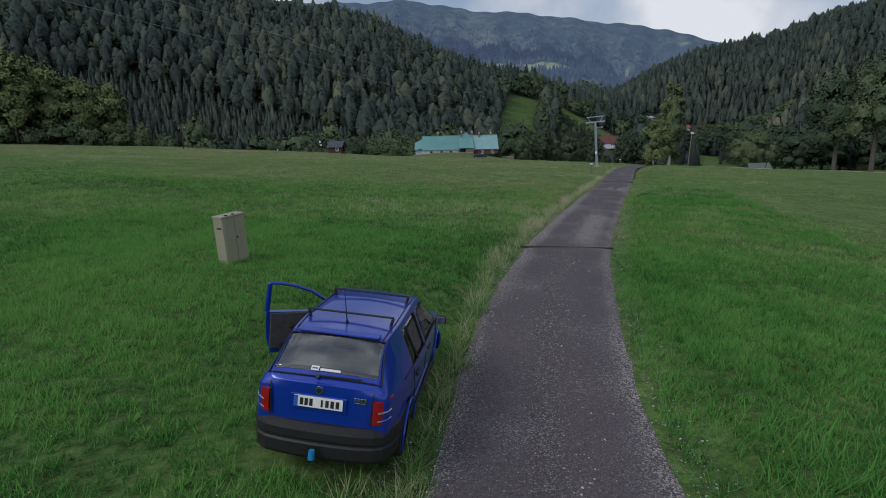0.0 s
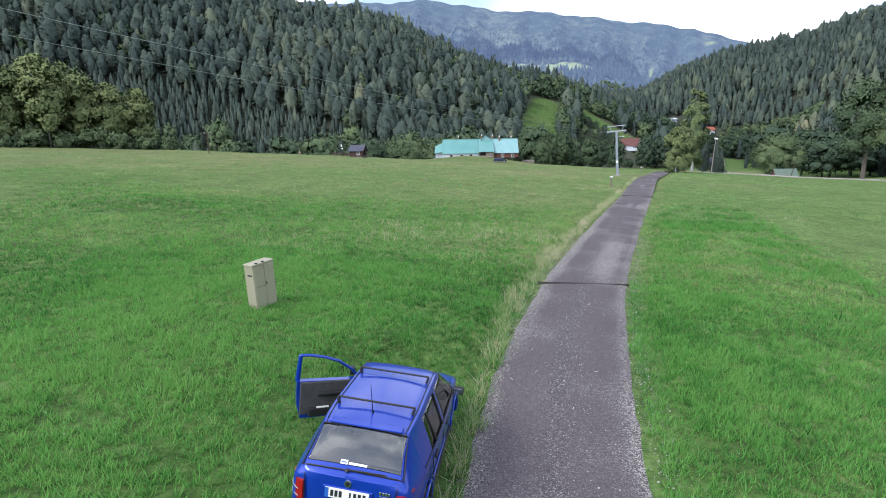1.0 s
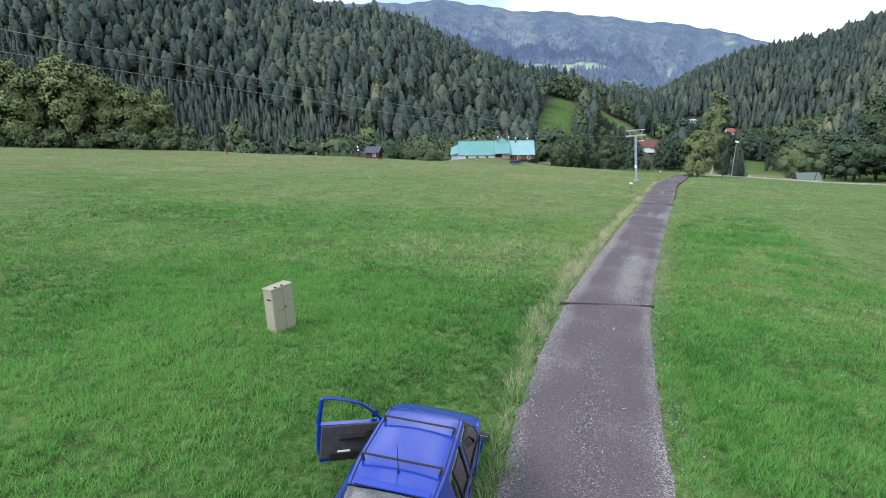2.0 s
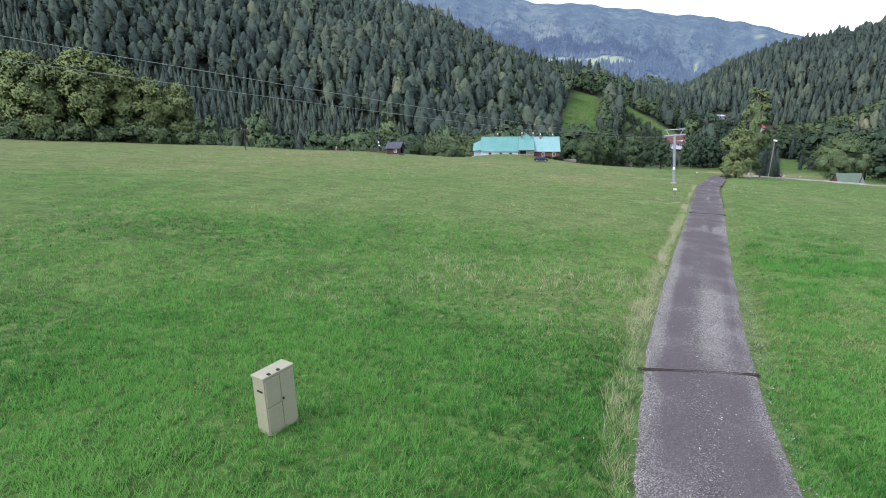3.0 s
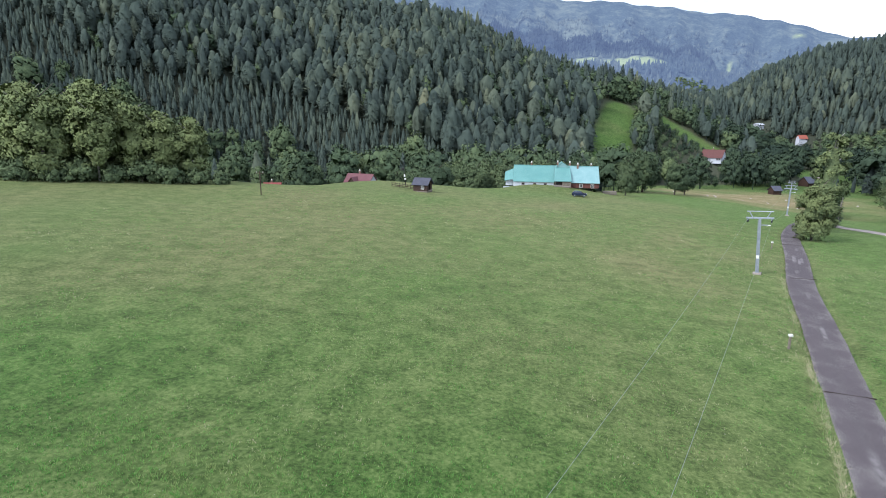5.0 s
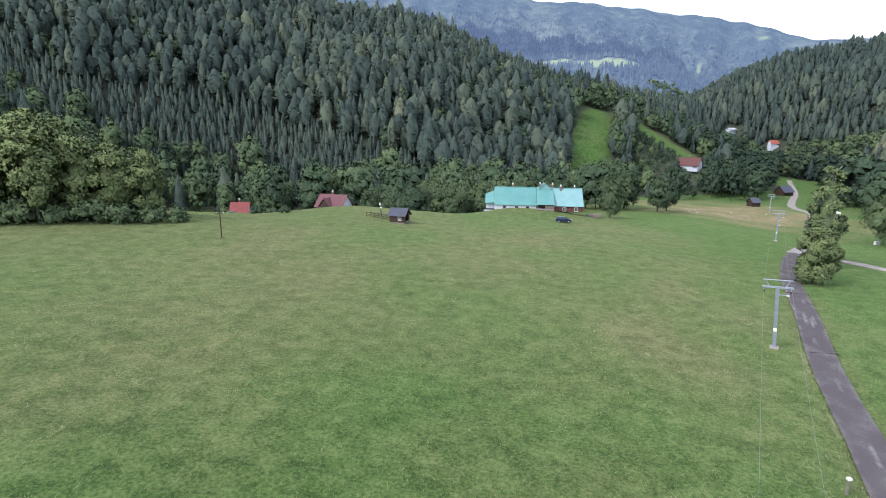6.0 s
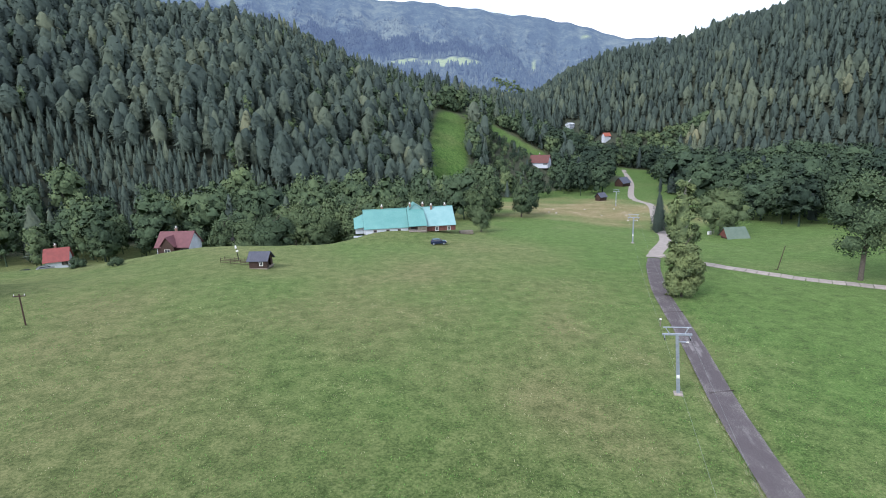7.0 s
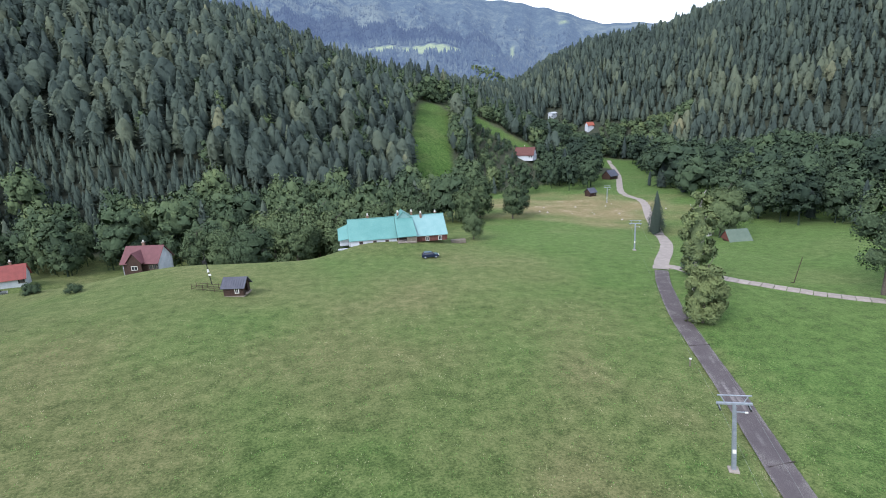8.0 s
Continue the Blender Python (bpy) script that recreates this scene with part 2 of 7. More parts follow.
def mesh_from(name, verts, faces, material, tone=None, smooth=False, normals=None):
    """A mesh object from arrays of vertices and of equally sided faces."""
    me = bpy.data.meshes.new(name)
    n, k = faces.shape
    me.vertices.add(len(verts))
    me.vertices.foreach_set("co", np.ascontiguousarray(verts, np.float32).ravel())
    me.loops.add(n * k)
    me.loops.foreach_set("vertex_index", np.ascontiguousarray(faces, np.int32).ravel())
    me.polygons.add(n)
    me.polygons.foreach_set("loop_start", np.arange(0, n * k, k, dtype=np.int32))
    me.polygons.foreach_set("use_smooth", np.full(n, smooth))
    for mm in (material if isinstance(material, (list, tuple)) else [material]):
        me.materials.append(mm)
    if tone is not None:
        for key, value in (tone.items() if isinstance(tone, dict) else [("tone", tone)]):
            me.attributes.new(key, "FLOAT", "POINT").data.foreach_set("value", np.ascontiguousarray(value, np.float32))
    me.update(calc_edges=True)
    if normals is not None:
        me.polygons.foreach_set("use_smooth", np.full(n, True))
        me.normals_split_custom_set_from_vertices(normals)
    return new(name, me)


# ---- the lie of the land ----
def sstep(t):
    t = np.clip(t, 0.0, 1.0)
    return t * t * (3 - 2 * t)

def field(x, y):
    X, Y = np.clip(x, -105, 95) / 50, np.clip(y, -25, 200) / 100
    return (0.563 - 3.864 * X + 1.86 * Y + 0.747 * X * X + 2.319 * X * Y - 2.037 * Y * Y - 0.026 * X**3
            + 0.267 * Y**3 - 0.808 * X * X * Y - 0.878 * X * Y * Y)

def ground(x, y):
    x, y = np.asarray(x, float), np.asarray(y, float)
    z = field(x, y)
    z = z + 0.7 * sstep((-30 - x) / 50) * sstep((y - 60) / 60) + 0.85 * sstep((-8 - x) / 32) * sstep((y - 92) / 34)
    z = z - 4.0 * sstep((-42 - x) / 36) * sstep((y - 128) / 30)
    z = z + 1.9 * np.exp(-((x - 3) / 15) ** 2 - ((y - 180) / 8.5) ** 2) - 0.30 * np.exp(-((x + 1) / 5) ** 2 - ((y - 5) / 6) ** 2)
    shelf = 3.0 * np.exp(-((x + 60) / 13) ** 2 - ((y - 199) / 9) ** 2) + 3.4 * np.exp(-((x + 104) / 13) ** 2 - ((y - 214) / 9) ** 2)
    east = sstep((x + 5) / 60)
    edge = 166 + 16 * sstep((x + 20) / 25)
    wide = 42 + 150 * east
    z = z + (-13 - z) * sstep((y - edge) / wide)
    ridge = np.clip(88.8 - 0.231 * (x - 20) + 11 * np.exp(-((x + 80) / 50) ** 2) + 7 * np.exp(-((x - 90) / 45) ** 2), 0, 175)
    toe = 272 + 0.62 * np.maximum(0, x + 60) - 0.35 * np.maximum(0, -x - 120)
    u = np.clip((y - toe) / 275, 0, 1)
    z = z + ridge * (1 - (1 - u) ** 1.8) * (1 - 0.6 * sstep((y - 600) / 500)) * sstep((260 - x) / 120)
    p, q = 0.77 * x + 0.63 * y, 0.63 * x - 0.77 * y
    s = np.clip((p - 484 - 41 * sstep((-150 - q) / 150)) / 340, 0, 1)
    z = z + (155 + 0.098 * np.clip(q + 200, -400, 300)) * (1 - (1 - s) ** 1.6) * sstep((q + 610) / 220)
    return z + shelf


ROAD = [(-12, -60), (-6.5, -35), (-2.4, -15), (0.3, 0), (1.16, 4.7), (1.9, 8.9), (4.15, 17.2), (8.7, 29.9), (13.6, 42.9), (20.7, 61.8), (26.5, 77.4), (34.15, 95.1),
        (42.6, 115.5), (48.0, 126.5), (53.5, 136.8), (58.6, 145.0), (62.5, 151.5), (83, 180), (109, 229), (128, 265), (136, 297), (174, 368), (213, 452)]


def spline(points, step):
    """Points at even steps on a smooth line through the given ones."""
    p = np.array(points, float)
    p = np.vstack([2 * p[0] - p[1], p, 2 * p[-1] - p[-2]])
    out = []
    for i in range(1, len(p) - 2):
        n = max(2, int(np.linalg.norm(p[i + 1] - p[i]) / step))
        t = np.linspace(0, 1, n, endpoint=False)[:, None]
        a, b, c, d = p[i - 1:i + 3]
        out.append(0.5 * (2 * b + (c - a) * t + (2 * a - 5 * b + 4 * c - d) * t**2 + (3 * b - a - 3 * c + d) * t**3))
    return np.vstack(out + [p[-2:-1]])


ROAD_LINE = spline(ROAD, 1.0)


def from_line(line, x, y):
    """Distance from a line of points, nearest segments only."""
    best = np.full(np.shape(x), 1e9)
    for a, b in zip(line[:-1], line[1:]):
        d = b - a
        t = np.clip(((x - a[0]) * d[0] + (y - a[1]) * d[1]) / (d @ d), 0, 1)
        best = np.minimum(best, np.hypot(x - a[0] - t * d[0], y - a[1] - t * d[1]))
    return best


def hummocks(x, y):
    """Small unevenness of the meadow."""
    return (0.05 * np.sin(0.9 * x + 0.4 * y) * np.sin(0.7 * y - 0.3 * x + 1) + 0.03 * np.sin(2.3 * x + 1.7 * y) * np.sin(1.9 * y - 1.1 * x)
            + 0.12 * np.sin(0.21 * x + 2) * np.sin(0.17 * y))


def value_noise(x, y, scale, seed):
    """Smooth noise in 0..1 on the plane."""
    r = np.random.default_rng(seed)
    t = r.uniform(0, 1, (64, 64))
    u, v = x / scale, y / scale
    i, j = np.floor(u).astype(int), np.floor(v).astype(int)
    f, g = sstep(u - i), sstep(v - j)
    return (t[i % 64, j % 64] * (1 - f) + t[(i + 1) % 64, j % 64] * f) * (1 - g) + (t[i % 64, (j + 1) % 64] * (1 - f) + t[(i + 1) % 64, (j + 1) % 64] * f) * g


def height(x, y):
    """The finished ground: the land, its unevenness and the bed of the road cut into it."""
    x, y = np.asarray(x, float), np.asarray(y, float)
    d = from_line(ROAD_LINE[::3], x, y)
    on = 1 - sstep((d - 1.7) / 0.9)
    level = sstep(1.9 - np.hypot(x + 1.1, (y - 6.8) * 0.8) / 1.9)        # the firm verge on which the car stands
    z = ground(x, y) + hummocks(x, y) * (1 - on)
    z = z + (0.425 - 0.108 * (x + 1.147) - 0.034 * (y - 6.787) - z) * level
    return z - (0.13 + 0.14 * sstep((y - 8) / 8)) * on


def high(x, y):
    return float(height(np.array([x]), np.array([y]))[0])


def clearing(x, y):
    """1 on the mown slopes between the woods."""
    a = from_line(np.array([(47., 330.), (52., 380.), (62., 425.), (71., 458.)]), x, y) / 12.5
    b = from_line(np.array([(94., 474.), (112., 456.), (132., 436.)]), x, y) / 12
    return 1 - sstep((np.minimum(a, b) - 0.8) / 0.4)


def bare_patch(x, y):
    n = 0.35 * np.sin(x / 7 + np.sin(y / 9)) * np.sin(y / 6)
    return np.clip(1.35 + n - 1.1 * np.hypot((x - 92) / 46, (y - 258) / 48), 0, 0.95)


def wooded(x, y):
    """1 where the land lies under trees."""
    toe = 262 + 0.55 * np.maximum(0, x + 60) - 0.35 * np.maximum(0, -x - 120)
    left = sstep((y - toe + 14) / 14) * (1 - clearing(x, y))
    p = 0.77 * x + 0.63 * y
    right = sstep((p - 452) / 20)
    return np.maximum(left * (x < 190), right)


def axis(spans):
    out = []
    for a, b, step in spans:
        out.append(np.arange(a, b, step))
    return np.concatenate(out + [[spans[-1][1]]])


def terrain():
    xs = axis([(-2600, -400, 220), (-400, -130, 9), (-130, -24, 3), (-24, 30, 0.55), (30, 100, 2), (100, 240, 3), (240, 560, 9), (560, 2600, 220)])
    ys = axis([(-700, -60, 60), (-60, -4, 4), (-4, 60, 0.6), (60, 215, 2.2), (215, 420, 3.2), (420, 860, 8), (860, 1500, 80)])
    X, Y = np.meshgrid(xs, ys)
    Z = height(X, Y)
    n, k = X.shape
    idx = np.arange(n * k).reshape(n, k)
    faces = np.stack([idx[:-1, :-1], idx[:-1, 1:], idx[1:, 1:], idx[1:, :-1]], -1).reshape(-1, 4)
    d = from_line(ROAD_LINE[::3], X, Y)
    dry = 0.30 * np.exp(-((X - 4) / 9) ** 2 - ((Y - 24) / 6) ** 2) + 0.42 * sstep((Y - 14) / 52) * (X < 60) * (1 - sstep((X - 25) / 30)) + 0.10 * sstep(-X / 40) * (Y > 20) - 0.20 * sstep((X - np.interp(Y, ROAD_LINE[:, 1], ROAD_LINE[:, 0])) / 3) * (Y < 130) + 0.25 * np.exp(-((d - 1.9) / 0.5) ** 2)
    for px_, py_, r in ((18, 97, 6), (10, 84, 5), (22, 112, 5), (14, 72, 4.5), (-8, 118, 9), (4, 140, 9), (24, 88, 3), (20, 104, 3.5), (-30, 96, 7), (-46, 124, 8)):
        dry = dry + 0.3 * np.exp(-((X - px_) / r) ** 2 - ((Y - py_) / (1.6 * r)) ** 2)
    ob = mesh_from("ground", np.stack([X, Y, Z], -1).reshape(-1, 3), faces, M_GROUND,
                   {"dry": dry.ravel(), "wood": wooded(X, Y).ravel(), "bare": bare_patch(X, Y).ravel()}, smooth=True)
    return tagged(ob, "rolling green meadow with drier yellowish patches, wooded slopes behind", "ground", kind="structure")


terrain()


def strip(name, line, half, lift, columns, material, mask=None, shift=0.0):
    """A strip draped along a line, slightly domed, on the ground's height."""
    t = np.gradient(line, axis=0)
    t /= np.linalg.norm(t, axis=1)[:, None]
    side = np.stack([t[:, 1], -t[:, 0]], 1)
    u = np.linspace(-1, 1, columns)
    rng = np.random.default_rng(3)
    wob = 1 + 0.012 * np.sin(np.arange(len(line)) * 0.37) + rng.normal(0, 0.008, len(line))
    P = line[:, None, :] + side[:, None, :] * (u[None, :, None] * half * wob[:, None, None] + shift)
    zc = height(line[:, 0], line[:, 1])
    Z = 0.15 * zc[:, None] + 0.85 * height(P[..., 0], P[..., 1]) + lift - 0.05 * np.abs(u)[None, :] ** 4 + (0.20 * sstep((P[..., 1] - 50) / 14) if name == "road" else 0.0)
    n, k = Z.shape
    idx = np.arange(n * k).reshape(n, k)
    faces = np.stack([idx[:-1, :-1], idx[:-1, 1:], idx[1:, 1:], idx[1:, :-1]], -1).reshape(-1, 4)
    V = np.concatenate([P, Z[..., None]], -1).reshape(-1, 3)
    return mesh_from(name, V, faces, material, mask(u, line) if mask else None, smooth=True)


def gravel_mask(u, line):
    """Loose chippings at the edges and crown, wheel tracks bare; pale mended strips, each by its stretch of the lane and its place across."""
    y = line[:, 1][:, None]
    U = u[None, :] + 0 * y
    g = 0.14 + 0.42 * np.exp(-((np.abs(U) - 0.95) / 0.13) ** 2) - 0.12 * np.exp(-(U / 0.16) ** 2) - 0.10 * np.exp(-((np.abs(U) - 0.48) / 0.2) ** 2)
    g = g * np.clip(1.0 - (y - 20) / 110, 0.6, 1)
    g = g + 0.75 * np.exp(-((y - 22.5) / 4.5) ** 4 - ((U - 0.30) / 0.36) ** 4) + 0.60 * np.exp(-((y - 25) / 11) ** 4 - ((U + 0.85) / 0.25) ** 4)
    g = g + 0.5 * np.exp(-((y - 42) / 3) ** 4 - ((U - 0.75) / 0.3) ** 4)
    mended = np.zeros_like(U)
    for y0, y1, u0, u1, much in ((91.0, 96.2, -0.38, -0.10, 1.0), (90.2, 93.8, 0.02, 0.24, 1.0), (91.5, 95.2, 0.32, 0.5, 0.8), (60, 63.2, -0.04, 0.16, 0.8), (40.4, 43.6, -0.12, 0.12, 0.8),
                                 (40, 43, 0.38, 0.66, 0.7), (84, 86, -0.3, 0.0, 0.5), (72, 74.5, 0.1, 0.3, 0.5), (101, 103, 0.1, 0.35, 0.6)):
        mended = np.maximum(mended, much * np.exp(-((y - (y0 + y1) / 2) / ((y1 - y0) / 2)) ** 8 - ((U - (u0 + u1) / 2) / ((u1 - u0) / 2)) ** 8))
    return {"gravel": g.ravel(), "mended": mended.ravel(), "crown": (np.exp(-((U + 0.02) / 0.17) ** 2) * np.clip(1.2 - y / 90, 0.2, 1)).ravel()}


split = int(np.argmin(np.hypot(ROAD_LINE[:, 0] - 60, ROAD_LINE[:, 1] - 147)))
tagged(strip("road", spline(ROAD_LINE[:split + 1:4], 0.4), 1.40, 0.05, 19, M_ROAD, gravel_mask, -0.15), "narrow worn asphalt lane with loose gravel along its edges", "road", kind="structure")
tagged(strip("road_concrete", ROAD_LINE[split:], 1.7, 0.16, 7, M_CONCRETE), "pale concrete lane winding down the valley", "road", kind="structure")


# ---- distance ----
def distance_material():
    m, nt, b = fresh("distant_forest_painted_haze")
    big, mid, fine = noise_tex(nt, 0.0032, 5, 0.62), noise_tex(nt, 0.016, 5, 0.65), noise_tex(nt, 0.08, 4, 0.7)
    # base tints are blued to paint haze into the slopes
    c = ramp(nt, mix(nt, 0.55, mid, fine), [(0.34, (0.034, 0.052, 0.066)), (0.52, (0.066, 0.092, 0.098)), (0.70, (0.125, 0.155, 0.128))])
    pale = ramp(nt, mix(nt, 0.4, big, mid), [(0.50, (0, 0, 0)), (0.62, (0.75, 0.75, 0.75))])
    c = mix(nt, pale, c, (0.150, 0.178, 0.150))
    # darker woods of the spur, with cloud shadow painted into their colour
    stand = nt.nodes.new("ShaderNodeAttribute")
    stand.attribute_name = "shaded_woods"
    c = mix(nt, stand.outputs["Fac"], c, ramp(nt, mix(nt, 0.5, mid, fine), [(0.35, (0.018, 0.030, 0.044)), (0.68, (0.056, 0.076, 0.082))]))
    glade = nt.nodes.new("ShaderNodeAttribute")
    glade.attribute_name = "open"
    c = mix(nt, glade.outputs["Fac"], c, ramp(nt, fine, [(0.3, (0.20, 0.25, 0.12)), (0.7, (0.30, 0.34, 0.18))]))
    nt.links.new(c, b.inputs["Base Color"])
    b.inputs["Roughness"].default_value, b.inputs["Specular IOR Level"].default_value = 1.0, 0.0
    # faint blue glow added on top, also painted haze
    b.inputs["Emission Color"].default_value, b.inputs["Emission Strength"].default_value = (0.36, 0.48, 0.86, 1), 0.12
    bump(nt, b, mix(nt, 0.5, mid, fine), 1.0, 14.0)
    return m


def far_height(az, d):
    """The far land by bearing in degrees and distance: a dark spur before the main ridge, a meadow shelf and a wooded knoll at the valley's bend."""
    tangent = np.tan(np.radians(np.interp(az, [-80, -40, -20, -9, -3, 3, 9, 12, 17, 22, 24, 26, 28, 32, 45, 80], [12, 13, 13.4, 13.5, 13.8, 12.75, 12.25, 11.7, 10.85, 9.9, 9.1, 8.45, 8.0, 7.7, 7.5, 7.0])))
    crest = 3300 * tangent + 5 + 5 * np.sin(az * 1.1) + 3 * np.sin(az * 2.9 + 1)
    side = 1 - sstep((az - 11) / 11)                       # the western side of the far valley lies higher
    spur = 2200 * np.tan(np.radians(9.9 - 0.13 * az - 2.6 * sstep((az - 13) / 9)))
    shelf = 95 + 112 * side
    gully = np.sin(az * 1.35 + 1.1 * np.sin(d / 420) + 0.6) + 0.5 * np.sin(az * 3.1 - d / 310)
    z = np.where(d < 1430, -30 + (shelf - 5) * sstep((d - 880) / 550), shelf - 35 + (d - 1430) * 0.26)
    z = np.where(d > 1640, shelf + 19.6 + (spur - shelf - 19.6) * sstep((d - 1640) / 560), z)
    back = spur - 40
    z = np.where(d > 2200, spur + (back - spur) * sstep((d - 2200) / 260), z)
    z = np.where(d > 2460, back + (crest - back) * (0.35 * (d - 2460) / 840 + 0.65 * sstep((d - 2460) / 840)), z)
    z = np.where(d > 3300, crest - 0.5 * (d - 3300), z)
    z = z + gully * (16 * np.exp(-((d - 2000) / 260) ** 2) + 20 * np.exp(-((d - 2850) / 240) ** 2) + 8 * np.exp(-((d - 1200) / 150) ** 2))
    return z + 55 * np.exp(-((az - 16.4) / 3.2) ** 2 - ((d - 1180) / 130) ** 2)


def mountain():
    """The far ridges that close the valley."""
    az = np.concatenate([np.arange(-80, -16, 2.0), np.arange(-16, 36, 0.3), np.arange(36, 82, 2.0)])
    ds = np.concatenate([np.arange(860, 1700, 24.0), np.arange(1700, 3300, 36.0), [3300, 3340, 3500, 3900]])
    A, D = np.meshgrid(az, ds)
    Z = far_height(A, D)
    X, Y = D * np.sin(np.radians(A)), D * np.cos(np.radians(A))
    n, k = A.shape
    idx = np.arange(n * k).reshape(n, k)
    faces = np.stack([idx[:-1, :-1], idx[:-1, 1:], idx[1:, 1:], idx[1:, :-1]], -1).reshape(-1, 4)

    def open_at(a, d):
        out = np.zeros_like(a)
        for a0, d0, wa, wd in ((10.2, 1540, 2.4, 62), (5.6, 1570, 1.5, 36), (14.6, 1700, 0.6, 40), (18.6, 2700, 0.12, 70), (23.5, 3080, 0.35, 18), (16.6, 1800, 0.5, 16)):
            out = np.maximum(out, sstep(2.2 * (1.35 + 0.2 * np.sin(5 * a + d / 60) - np.hypot((a - a0) / wa, (d - d0) / wd))))
        return out

    def shaded_at(a, d):
        s = np.exp(-((d - 1950) / 280) ** 4) * (1 - sstep((a - 14 + 2 * np.sin(d / 90)) / 4))
        return 0.9 * np.maximum(s, np.exp(-((a - 21 - np.sin(d / 130)) / 2.0) ** 2 - ((d - 1500) / 330) ** 2))
    open_land = open_at(A, D)
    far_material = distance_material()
    ob = mesh_from("backdrop", np.stack([X, Y, Z], -1).reshape(-1, 3), faces, far_material, {"open": open_land.ravel(), "shaded_woods": shaded_at(A, D).ravel()}, smooth=True)
    # tree tops on the nearer slopes of the far ridge
    r = np.random.default_rng(4)
    m = 15000
    d, a = 930 + 2000 * r.uniform(0, 1, m) ** 1.15, r.uniform(-14, 33, m)
    keep = (open_at(a, d) < 0.15) & (open_at(a, d + 25) < 0.15) & (np.sin(a * 3.1 + 2 * np.sin(d / 170)) + r.normal(0, 0.6, m) > -0.6)
    keep &= np.hypot((a - 16.6) / 2.4, (d - 1140) / 130) > 1
    d, a = d[keep], a[keep]
    m = len(d)
    px_, py_, pz = d * np.sin(np.radians(a)), d * np.cos(np.radians(a)), far_height(a, d)
    hh, ww, a0 = r.uniform(12, 22, m), r.uniform(4, 7, m), r.uniform(0, 6.283, m)
    P = [np.stack([px_ + ww * np.cos(a0 + 1.571 * q), py_ + ww * np.sin(a0 + 1.571 * q), pz - 2 + r.uniform(0, 5, m)], -1) for q in range(4)] + [np.stack([px_ + r.normal(0, 1, m), py_, pz + hh], -1)]
    V = np.stack(P, 1).reshape(-1, 3)
    F = (np.array([(0, 1, 4), (1, 2, 4), (2, 3, 4), (3, 0, 4)])[None] + 5 * np.arange(m)[:, None, None]).reshape(-1, 3)
    tagged(mesh_from("distant_woods", V, F, far_material, {"open": np.zeros(5 * m), "shaded_woods": np.repeat(shaded_at(a, d), 5)}), "distant conifer tops on the mountain slopes, painted hazy like them", "forest", kind="stuff")
    return tagged(ob, "forested mountain ridges closing the valley, painted hazy blue", "mountain", kind="structure")


mountain()


# ---- trees ----
def facing(V, F, N):
    """The faces, each wound so that it looks the way its points' normals do."""
    a, b, c = V[F[:, 0]], V[F[:, 1]], V[F[:, 2]]
    back = (np.cross(b - a, c - a) * N[F].mean(1)).sum(1) < 0
    F = F.copy()
    F[back] = F[back][:, ::-1]
    return F


